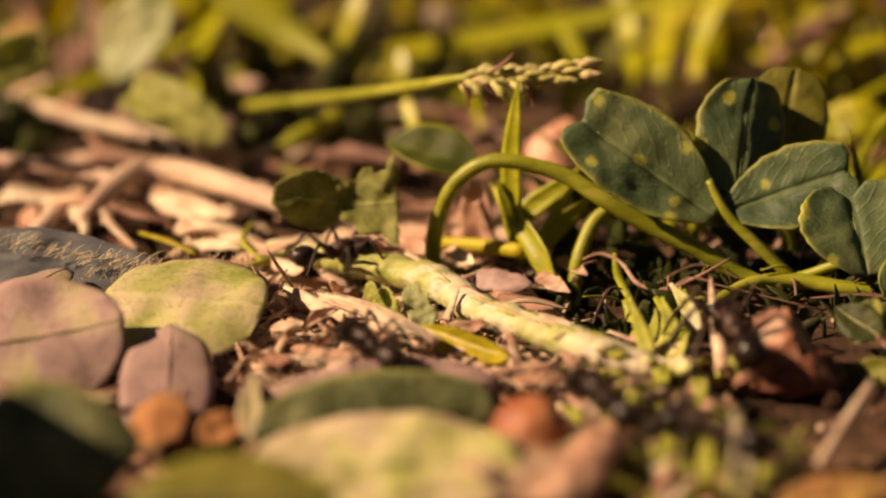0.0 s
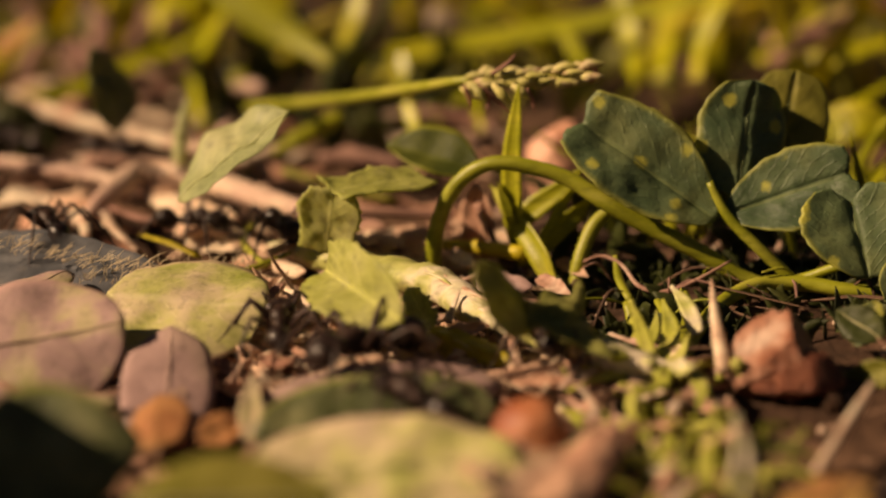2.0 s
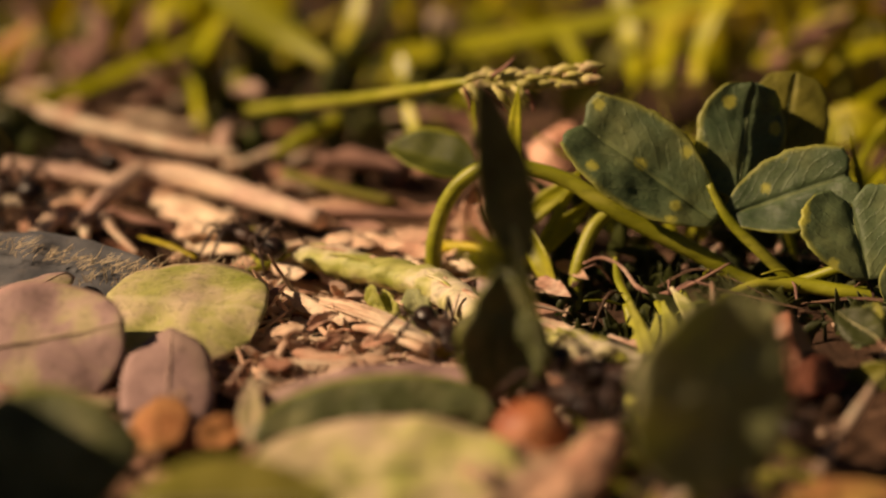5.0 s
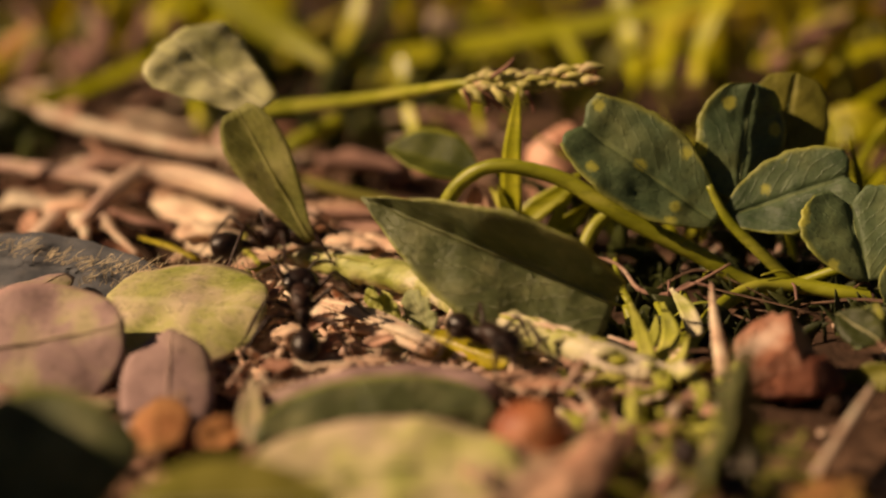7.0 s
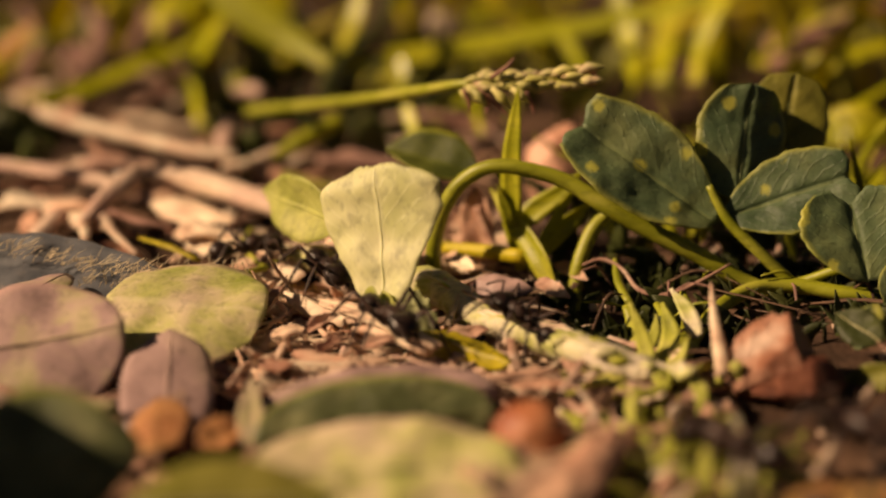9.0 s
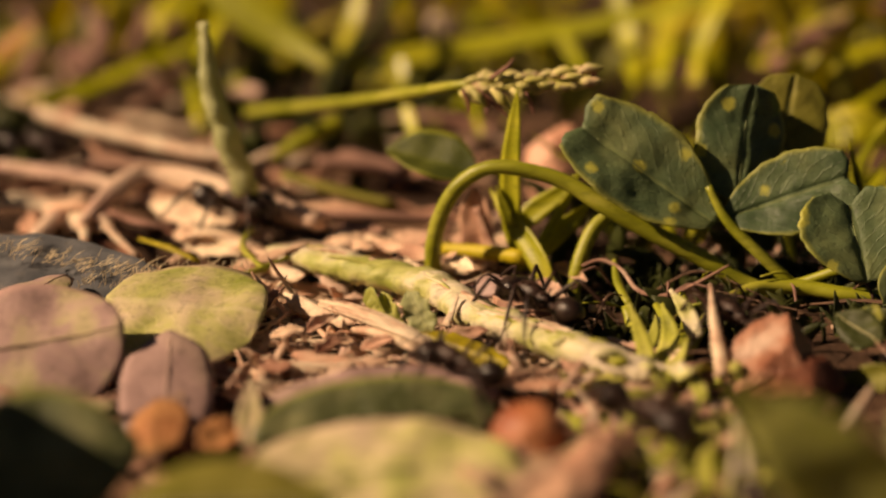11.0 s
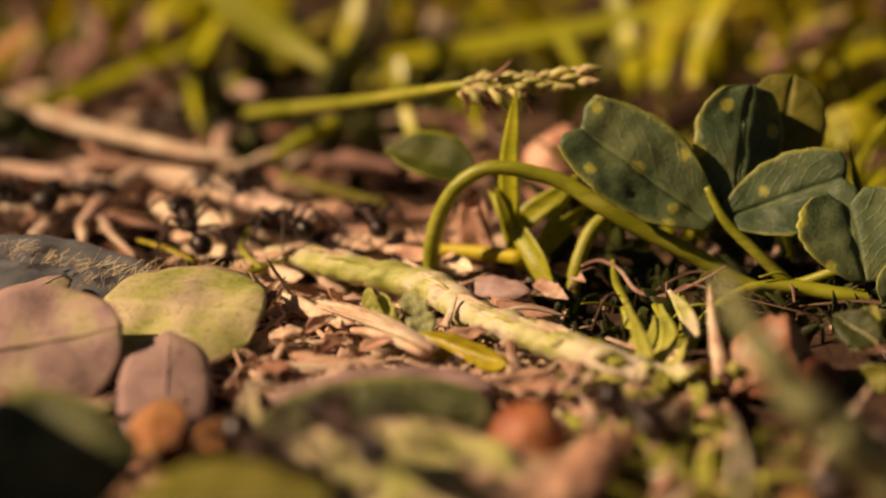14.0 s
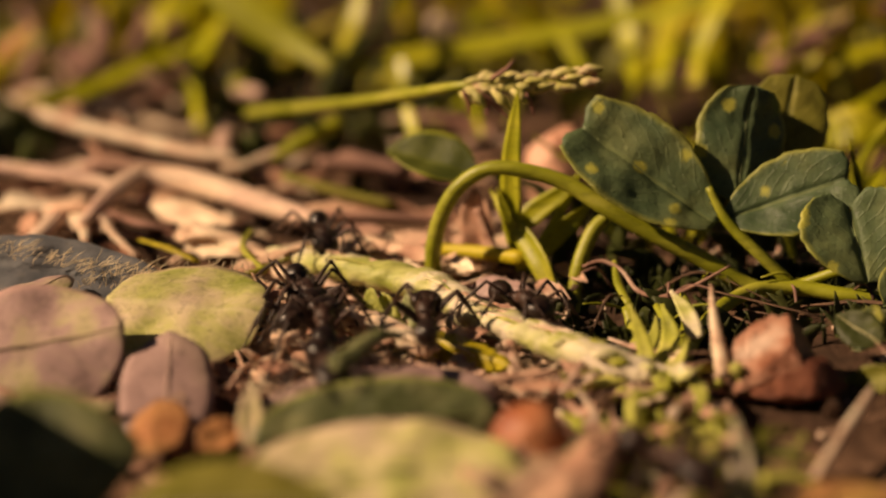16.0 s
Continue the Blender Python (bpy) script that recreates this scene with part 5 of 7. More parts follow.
flakes("dry_flakes", 30, ((-125, -26), (160, 205)), (5, 14), (1.2, 3.5), STRAW_PALE, "pale leaf flakes further back", 45, 0.2)
flakes("dry_flakes", 140, ((-75, 5), (100, 170)), (3, 13), (0.9, 3.0), DRY_LEAF, "pinkish brown leaf flakes", 42, 0.18)
flakes("dry_flakes", 70, ((-20, 17), (74, 100)), (1.5, 5), (0.8, 2.5), DRY_LEAF, "reddish leaf crumbs near the trail", 43)
# twigs under the clover, with its shade put into their dark brown
field("dark_litter", 80, ((5, 70), (70, 150)), (4, 14), (0.12, 0.4), BARK, "brown twiggy litter under the clover, darkened for the shade there", "litter", 5, False)
field("dry_litter", 60, ((-40, 17), (72, 100)), (3, 12), (0.2, 0.55), STRAW, "reddish dry litter near the trail", "litter", 6, False)
field("fine_shreds", 170, ((-17, 10), (90, 126)), (1.5, 5.5), (0.06, 0.16), STRAW_PALE, "fine pale shreds of straw on the trail", "litter", 81, False)
field("fine_shreds", 120, ((-60, 40), (84, 135)), (1.5, 6), (0.06, 0.18), STRAW, "fine reddish shreds of straw", "litter", 82, False)
field("short_grass", 60, ((15, 75), (119, 150)), (5, 16), (0.5, 1.3), GRASS, "short grass and sprouts in the shade", "grass", 7, True)
# dense dark leaves imitate the clover's shade on the soil
field("short_grass", 90, ((9, 62), (117, 150)), (3, 8), (0.8, 2.2), DARK_LEAF, "dark green low growth, its darkness standing in for clover shade", "grass", 71, True)
field("low_growth", 420, ((9, 48), (100, 119)), (1.2, 3.8), (0.6, 1.8), DARK_LEAF, "dark low leaves added as shade on the soil below the clover", "grass", 75, True)
# dark leaves put in where these gaps are only shaded
field("low_grass", 70, ((-64, -45), (142, 178)), (2, 6), (1.5, 3.5), DARK_LEAF, "dark low leaves standing in for shade in a litter gap", "grass", 74, True)
field("low_grass", 90, ((-30, -1), (150, 232)), (3, 10), (1.5, 3.5), DARK_LEAF, "dark low leaves standing in for shade behind the trail", "grass", 73, True)
field("moss_shoots", 46, ((9, 19), (74, 88)), (1.5, 3.6), (0.7, 1.5), MOSS, "yellow-green moss shoots", "moss", 72, True)


def crumbs(count, box, size, material, label, seed):
    rnd = random.Random(seed)
    bm = B()
    for k in range(count):
        x, y = rnd.uniform(*box[0]), rnd.uniform(*box[1])
        s = rnd.uniform(*size) * rnd.uniform(0.5, 1)
        lump(bm, (x, y, ground_height(x, y) + s * 0.4), (s, s * rnd.uniform(0.5, 1), s * rnd.uniform(0.4, 0.9)), 0.5, k, (rnd.uniform(0, 360), 0, rnd.uniform(0, 360)), 1, 0.15)
    return tagged(part("soil_crumbs", bm, material, soft=False), label, "soil", "", "stuff")


crumbs(60, ((-16, -5), (94, 112)), (0.25, 0.6), BARK, "dark brown soil crumbs on the trail", 1)
crumbs(240, ((-60, 30), (72, 170)), (0.3, 1.3), SOIL, "loose soil crumbs", 2)
crumbs(140, ((-20, 40), (80, 120)), (0.2, 0.7), STRAW_PALE, "pale crumbs and grit", 3)
crumbs(220, ((-18, 4), (92, 126)), (0.2, 0.75), DRY_LEAF, "pinkish crumbs on the trail", 4)


# ---- ants ----
# An ant faces +x; its feet stand at z = 0. Millimetres.
LEGS = [  # coxa, knee, ankle, foot for the left side: front, middle, hind
    ((1.1, 0.4, 1.75), (2.2, 1.9, 3.2), (3.3, 3.0, 0.7), (3.8, 3.3, 0.0)),
    ((0.3, 0.45, 1.7), (0.2, 2.2, 3.3), (-0.2, 3.6, 0.7), (-0.3, 4.1, 0.0)),
    ((-0.5, 0.42, 1.7), (-2.0, 2.1, 3.4), (-3.7, 3.4, 0.8), (-4.4, 3.8, 0.0)),
]


def make_ant():
    ant = thing("ant", (0, 0, 0), "black-brown leafcutter ant with spiny body and long legs", "ant", "ants on the trail")

    def body(name, bm, mat=SHELL_BROWN, parent=None, label=""):
        return part(name, bm, mat, parent or ant, label, place=True)
    bm = lump(B(), (0.5, 0, 2.35), (1.2, 0.7, 0.78), 0.12, 3, (0, -8, 0), 3)
    lump(bm, (-0.55, 0, 2.15), (0.8, 0.52, 0.6), 0.12, 4, (0, 12, 0), 3)
    for x, y, z in ((1.0, 0.28, 2.75), (0.4, 0.3, 2.85), (-0.75, 0.26, 2.5)):
        for s in (1, -1):
            tube(bm, [(x, y * s, z), (x - 0.1, y * s * 1.3, z + 0.3), (x - 0.25, y * s * 1.5, z + 0.55)], (0.13, 0.08, 0.02), 5, 4)
    body("thorax", bm)
    bm = lump(B(), (-1.25, 0, 1.95), (0.3, 0.24, 0.32), 0.1, 5, level=2)
    lump(bm, (-1.7, 0, 1.95), (0.32, 0.32, 0.36), 0.1, 6, level=2)
    body("petiole", bm)
    bm = lump(B(), (-2.8, 0, 2.05), (1.12, 0.9, 0.92), 0.05, 7, (0, 8, 0), 3)
    body("gaster", bm, SHELL)
    bm = lump(B(), (2.2, 0, 2.25), (1.05, 1.1, 0.82), 0.06, 8, (0, 28, 0), 3)
    for s in (1, -1):
        lump(bm, (1.8, 0.52 * s, 2.5), (0.65, 0.58, 0.56), 0.08, 9, (0, 20, 0), 2)
        tube(bm, [(1.4, 0.6 * s, 2.75), (1.15, 0.75 * s, 2.95)], (0.1, 0.02), 5, 3)
        lump(bm, (2.3, 0.95 * s, 2.35), (0.14, 0.1, 0.13), 0.0, 1, level=1)
    tube(bm, [(0.9, 0, 2.4), (1.5, 0, 2.4)], (0.25, 0.3), 8, 3)
    head = body("head", bm, SHELL)
    for s in (1, -1):
        body("mandible", tube(B(), [(2.8, 0.4 * s, 1.85), (3.25, 0.45 * s, 1.65), (3.4, 0.08 * s, 1.5)], (0.2, 0.17, 0.05), 7, 6, 0.7), SHELL_BROWN, head)
        body("antenna", tube(B(), [(2.45, 0.3 * s, 2.45), (2.9, 0.9 * s, 3.0), (3.15, 1.25 * s, 3.2), (3.7, 1.2 * s, 2.9), (4.4, 1.05 * s, 2.2)], (0.1, 0.09, 0.085, 0.085, 0.1), 6, 14), SHELL_BROWN, head)
    for k, (coxa, knee, ankle, foot) in enumerate(LEGS):
        for s in (1, -1):
            q = [V((p[0] - coxa[0], (p[1] - coxa[1]) * s, p[2] - coxa[2])) for p in (coxa, knee, ankle, foot)]
            bm = tube(B(), [q[0], (q[0] + q[1]) / 2 + V((0, 0, 0.12)), q[1]], (0.16, 0.19, 0.11), 7, 7)
            tube(bm, [q[1], (q[1] + q[2]) / 2 + V((0, 0.05 * s, 0.05)), q[2]], (0.12, 0.14, 0.075), 7, 6)
            tube(bm, [q[2], (q[2] + q[3]) / 2, q[3]], (0.075, 0.06, 0.04), 5, 4)
            leg = body("leg", bm)
            leg.location = V((coxa[0], coxa[1] * s, coxa[2])) * MM
    return ant


first_ant = make_ant()


LEG_NAMES = [(k, s) for k in range(3) for s in (1, -1)]
waiting = [first_ant] + [copy_thing(first_ant, pose(0.3 + 0.02 * k, -0.3, 0)) for k in range(37)]


def march(size, rows):
    """Sends the next ant along rows, its legs stepping with the way it goes."""
    ant = waiting.pop(0)
    ant.scale = (size,) * 3
    walk(ant, [(t, pose(x * MM, y * MM, z * MM, 0, -sum(up), h)) for t, x, y, z, h, *up in rows])
    legs = [o for o in ant.children if o.name.startswith("leg")]
    times = [r[0] for r in rows]
    way = [0.0]
    for a, b in zip(rows, rows[1:]):
        way.append(way[-1] + math.hypot(b[1] - a[1], b[2] - a[2]) + abs(b[4] - a[4]) * 0.03)
    steps = []
    for a, b in zip(times, times[1:]):
        n = max(1, round((b - a) / 0.1)) if b - a < 1.3 else 1
        steps += [a + (b - a) * k / n for k in range(n)]
    steps.append(times[-1])
    for leg, (k, s) in zip(legs, LEG_NAMES):
        coxa = leg.location.copy()
        keys = []
        for t in steps:
            d = np.interp(t, times, way)
            ph = 2 * math.pi * d / 9.0 + (math.pi if (k + (s > 0)) % 2 else 0)
            swing = 17 * math.sin(ph) * s
            lift = max(0, math.cos(ph)) * 12 * s
            keys.append((t, pose(coxa.x, coxa.y, coxa.z, lift, 0, swing)))
        walk(leg, keys)


def carry(piece, rows):
    """Keys a carried piece: seconds, its held end, the way to its far end, and what its upper side faces."""
    keys = []
    for t, base, way, face in rows:
        x = V(way).normalized()
        z = (V(face) - x * V(face).dot(x)).normalized()
        m = Matrix((x, z.cross(x), z)).transposed().to_4x4()
        keys.append((t, Matrix.Translation(V(base) * MM) @ m))
    walk(piece, keys)


CUT_LEAF_PALE = surface("cut_leaf_pale", [(0.3, (0.55, 0.57, 0.26)), (0.5, (0.66, 0.66, 0.36)), (0.7, (0.72, 0.7, 0.45))], 0.55, 1.1, 0.16, 0.5, veins=0.25, through_light=0.3, through_tint=(1.1, 1.1, 0.5), vary=0.05)


# ---- carried pieces, each built with its held end at the origin ----
def piece(length, width, material, label, shape, rib=0.2, **more):
    whole = thing("leaf_piece", (0, 0, 0), label, "leaf piece", "carried leaf pieces")
    bm = leaf(B(), (0, 0, 0), (length, 0, 0), (0, 0, 1), width, shape, **more)
    line = list(rib_line)
    part("blade", bm, material, whole, place=True)
    if rib:
        part("midrib", tube(B(), line, (rib, rib * 0.8, rib * 0.3), 6, len(line) * 2), material, whole, place=True)
    return whole


def fan(u):
    return max(0.16, (0.16 + 0.84 * math.sin(min(1, u * 1.25) * math.pi / 2) ** 1.2) * (1 - u ** 9 * 0.55))


def wedge(u):
    """A point that widens straight to two corners, closed by a shallow arc."""
    return max(0.3, min(1, 0.3 + u / 0.95) if u < 0.8 else (1 - ((u - 0.8) / 0.2) ** 2.5) ** 0.8)


def hooked(u):
    """Blunt at the held end, drawn out to a short point."""
    return max(0.035, min(1, 0.5 + 2.2 * u) * (1 - u ** 2.6) ** 0.95 * (1 - 0.04 * math.sin(u * 9)))


def two_halves(label, material, halves):
    """A bitten leaf folded into two planes: for each its base, tip, facing, width, outline and wave."""
    whole = thing("leaf_piece", (0, 0, 0), label, "leaf piece", "carried leaf pieces")
    for k, (base, tip, face, width, shape, wave, cup) in enumerate(halves):
        part("fold", leaf(B(), base, tip, face, width, shape, cup=cup, wave=wave, rag=0.16, thick=0.22, seed=81 + k, nu=26, nv=16), material, whole, place=True)
    return whole


def flared(u):
    """Narrow where it is folded, widening to a torn far edge."""
    return max(0.3, 0.42 + 0.58 * u ** 0.8 - 0.12 * math.sin(u * 11))


def strip(u):
    return max(0.3, 0.96 - 0.1 * math.sin(u * 7) - 0.15 * u ** 6)


p1 = two_halves("crumpled olive green leaf piece folded in two, carried by an ant", CUT_LEAF_OLIVE, (
    ((6.3, -0.6, -0.9), (-0.1, 0.2, 0.2), (0.25, -0.1, 1), 4.9, broad_shape, 0.08, -0.15), ((5.6, -0.6, -0.8), (10.2, -0.4, 0.8), (-0.5, 0.2, 1), 7.0, flared, 0.2, 0.25)))
p2 = piece(12, 5.6, CUT_LEAF, "folded pale green leaf piece carried by an ant", blunt_shape, cup=0.55, crease=1.0, wave=0.12, bend=0.1, rag=0.12, seed=82, nu=26, nv=16)
p3 = two_halves("pale green leaf strip bent sharply in two, carried by an ant", CUT_LEAF, (
    ((0, 0, 0), (5.6, 0, 0), (0, 0, 1), 5.2, strip, 0.07, 0.1), ((5.4, 0.2, 0), (5.6, -6.0, -7.0), (1, 0, 0), 4.6, strip, 0.07, 0.12)))
p4 = piece(11.8, 9.8, CUT_LEAF_GREY, "rounded grey-green leaf piece, one side cut, held by an ant", round_shape, cup=0.16, wave=0.1, rag=0.06, seed=84, nu=26, nv=18, lop=0.75)
p5 = piece(8.4, 6.0, CUT_LEAF_DARK, "dark green folded leaf piece carried by an ant", torn(5, 0.25), cup=0.4, crease=1.0, wave=0.12, rag=0.2, seed=85)


def sprig():
    """A stalk with one long toothed leaf and three small ones."""
    whole = thing("leaf_sprig", (0, 0, 0), "dark green sprig with a toothed leaf, held upright by an ant", "leaf piece", "carried leaf pieces")
    part("stalk", tube(B(), [(0, 0, 0), (4, 0.4, 0.2), (9, 0.2, 0)], (0.75, 0.7, 0.4), 9, 14, 0.7, 0.15), CUT_LEAF_GREY, whole, place=True)
    part("leaflet", leaf(B(), (6.5, 0.1, 0), (19.5, 0.5, 0.4), (0, 0, 1), 4.2, lance, cup=0.4, wave=0.05, rag=0.16, seed=86, nu=34), CUT_LEAF_DARK, whole, place=True)
    for x, y, z, w, k in ((10.2, 3.4, 0.6, 1.6, 1), (8.6, 4.4, 0.3, 1.7, 2), (6.6, 3.6, 0.2, 1.5, 3)):
        part("leaflet", leaf(B(), (5.6, 0.3, 0), (x, y, z), (0, 0, 1), w, lance, cup=0.4, wave=0.1, rag=0.4, seed=k), CUT_LEAF, whole, "small yellow-green toothed leaflet", place=True)
    return whole


p6 = sprig()
p8 = piece(20.5, 10.2, CUT_LEAF_DARK, "large dark green pointed leaf, edge rolled, held by an ant", hooked, cup=0.75, crease=1.0, wave=0.07, bend=0.1, rag=0.06, skew=0.12, seed=88, nu=34, nv=20)
p9 = piece(12.5, 5.4, CUT_LEAF_OLIVE, "narrow yellow-green leaf piece held upright by an ant", fan, cup=0.3, wave=0.06, seed=89)
p10 = piece(11.0, 10.6, CUT_LEAF_PALE, "pale yellow fan-shaped leaf piece held up by an ant", wedge, rib=0.07, cup=-0.18, wave=0.08, bend=0.12, rag=0.06, seed=90, nu=26, nv=18)
p11 = piece(13, 5.4, CUT_LEAF, "slim yellow-green leaf piece carried by an ant", ovate, cup=0.3, wave=0.08, bend=0.12, seed=91)


def rolled(length, radius, material, label, bend, edge=None):
    whole = thing("plant_piece", (0, 0, 0), label, "plant piece", "carried leaf pieces")
    bm = tube(B(), [(0, 0, 0), (length * 0.3, bend * 0.8, bend), (length * 0.65, bend * 1.1, bend * 0.6), (length, -bend * 0.6, -bend)], (radius, radius * 1.05, radius * 0.8, radius * 0.4), 14, 34, 0.8, 0.3)
    part("roll", bm, material, whole, place=True)
    bm = leaf(B(), (length * 0.1, radius * 0.5, bend * 0.5), (length * 0.9, radius * 0.5, bend * 0.2), (0, 0.4, 1), radius * 1.5, torn(7, 0.4), cup=-0.8, bend=bend * 0.1, wave=0.1, seed=5, rag=0.3)
    part("loose_edge", bm, edge or material, whole, place=True)
    return whole


p12 = rolled(15.5, 1.15, CUT_LEAF_GREY, "rolled grey-green stalk piece carried by an ant", 0.5)
p13 = rolled(6.5, 0.62, CUT_LEAF_DARK, "short curled dark green sliver carried by an ant", 0.5)
p7 = rolled(6.5, 0.75, CUT_LEAF_GREY, "slender fuzzy stalk piece held up by an ant", 0.2)


# ---- what moves ----
# rows: seconds, place of the feet in millimetres, heading and, where the ant climbs, pitch in degrees
def motions():
    march(1.01, [(0, -8.6, 112.7, 0.4, 21), (0.5, -0.7, 111.1, 0.4, 20), (1, 0.3, 110.6, 0.4, -52), (1.5, 4.8, 105.1, 0.4, -67), (2, 7, 95, 0.4, -76), (2.5, 8.5, 89.8, 0.4, -67), (3, 11.9, 83.3, 0.4, -56), (3.5, 17.9, 76.1, 0.4, -51), (4, 23.8, 68.7, 0.4, -51), (16, 323.8, -36.3, 0.4, -51)])
    carry(p1, [
        (0, (-13.7, 113.3, 7.0), (0.97, 0.24, -0.07), (0.25, -0.94, 0.25)),
        (0.5, (-5.1, 108.7, 6.7), (0.95, 0.29, -0.04), (0.29, -0.95, -0.09)),
        (1, (-5.5, 105.9, 10.2), (0.79, 0.41, -0.46), (0.60, -0.66, 0.44)),
        (1.5, (-0.9, 106.1, 5.9), (0.96, 0.27, -0.09), (0.20, -0.88, -0.44)),
        (2, (2.2, 90.2, 8.6), (0.72, 0.42, -0.56), (0.70, -0.36, 0.62)),
        (2.5, (3.5, 86.6, 6.9), (0.81, 0.54, -0.24), (0.58, -0.64, 0.51)),
        (3, (7.2, 79.8, 8.1), (0.67, 0.53, -0.52), (0.74, -0.38, 0.56)),
        (3.5, (17.3, 73.9, 4), (0.97, 0.00, -0.26), (0.49, -0.59, 0.64)),
        (4, (25.3, 66.5, 5.1), (0.99, 0.00, -0.12), (0.00, -0.98, 0.17)),
        (16, (325.3, -38.5, 5.1), (0.99, 0.00, -0.12), (0.00, -0.98, 0.17))])
    march(1.05, [(0, -28.6, 147.4, 0.4, -49), (0.2, -19.6, 137.2, 0.4, -57), (0.5, -9.6, 117.8, 0.4, -65), (1, -8, 112.4, 0.4, -70), (1.5, -6.2, 101, 0.4, -75), (2, -5.8, 95.8, 0.4, -74), (2.5, -2.4, 87.6, 0.4, -57), (3, 2.7, 82.6, 0.4, -42), (3.5, 10.6, 75.9, 0.4, -43), (4, 17, 69.1, 0.4, -47), (16, 317, -35.9, 0.4, -47)])
    carry(p2, [
        (0, (-22.3, 145.2, 4), (-0.87, 0.37, 0.33), (-0.74, -0.21, 0.64)),
        (0.2, (-16.9, 134.8, 1.7), (-0.85, 0.37, 0.37), (-0.66, -0.38, 0.64)),
        (0.5, (-7.4, 115.6, 5.5), (-0.89, 0.45, -0.04), (-0.38, -0.70, 0.60)),
        (1, (-5.7, 114.4, 4.6), (-0.72, 0.67, -0.21), (-0.70, -0.68, 0.23)),
        (1.5, (-3.8, 102.7, 5.3), (-0.78, 0.61, -0.09), (-0.61, -0.75, 0.25)),
        (2, (-2.9, 92.9, 4.3), (-0.50, 0.86, 0.01), (-0.65, -0.38, 0.66)),
        (2.5, (2.9, 90.1, 2.0), (-0.99, 0.04, 0.14), (0.13, -0.09, 0.99)),
        (2.7, (5.6, 88.0, 0.8), (-0.79, 0.61, 0.07), (0.05, -0.25, 0.97)),
        (3, (5.5, 84.0, 1.3), (-0.62, 0.77, -0.14), (0.05, -0.2, 0.97)),
        (3.5, (12.4, 73.8, 0.3), (-0.41, 0.89, 0.17), (0.00, -0.09, 1.00)),
        (4, (21.1, 66.9, 1.2), (-0.97, 0.00, 0.26), (0.00, -0.98, 0.17)),
        (16, (321.1, -38.1, 1.2), (-0.97, 0.00, 0.26), (0.00, -0.98, 0.17))])
    march(1.05, [(0, -51.9, 142.7, 0.4, -16), (0.5, -32.9, 137.2, 0.4, -23), (1, -27.5, 132.1, 0.4, -39), (1.5, -17.2, 122.9, 0.4, -17), (2, -13.9, 120.2, 0.4, -65), (2.5, -8, 105.4, 0.4, -60), (3, 0.6, 94.7, 0.4, -44), (3.5, 8.5, 89.5, 0.4, -53), (4, 13.8, 77.4, 0.4, -66), (4.4, 18.2, 67.8, 0.4, -65), (16, 318.2, -37.2, 0.4, -65)])
    carry(p3, [
        (0, (-48.4, 141.7, 7.5), (0.42, -0.70, 0.58), (-0.08, -0.66, -0.75)),
        (0.5, (-28.4, 129.7, 7.5), (0.42, -0.70, 0.58), (-0.08, -0.66, -0.75)),
        (1, (-21.4, 115.8, 8.0), (-0.03, -0.70, 0.72), (0.11, -0.72, -0.69)),
        (1.5, (-11.5, 117.0, 4.0), (0.09, -0.43, 0.90), (0.04, -0.90, -0.43)),
        (2, (-9.7, 113.3, 2.5), (0.14, -0.11, 0.98), (-0.24, -0.97, -0.07)),
        (2.5, (-6.3, 108.0, 1.0), (0.13, -0.25, 0.96), (-0.15, -0.96, -0.23)),
        (3, (0.3, 97.3, 0.6), (0.23, -0.07, 0.97), (0.16, -0.98, -0.11)),
        (3.5, (8.1, 90.5, 2.2), (0.14, -0.23, 0.96), (0.52, -0.81, -0.27)),
        (4, (13.2, 74.7, 0.7), (0.07, 0.01, 1.00), (0.10, -0.99, 0.01)),
        (4.4, (18.2, 65.2, 3.2), (0.15, 0.00, 0.99), (0.00, -0.98, 0.17)),
        (16, (318.2, -39.8, 3.2), (0.15, 0.00, 0.99), (0.00, -0.98, 0.17))])
    march(1.01, [(0, -39.8, 168.5, 0.4, -76), (0.5, -33.4, 142, 0.4, -69), (1, -25.9, 132.5, 0.4, -41), (1.5, -20.3, 130.5, 0.4, -69), (2, -21.9, 122.3, 0.4, -15), (2.5, -19.5, 115, 0.4, -10), (3, -15.9, 112.7, 0.4, -55), (3.5, -5.3, 95, 0.4, -52), (4, 1.7, 89.8, 0.4, -44), (4.2, 3.9, 86, 0.4, -54), (5, 14.5, 71.9, 0.4, -45), (5.6, 23.7, 66.3, 0.4, -31), (16, 323.7, -38.7, 0.4, -31)])
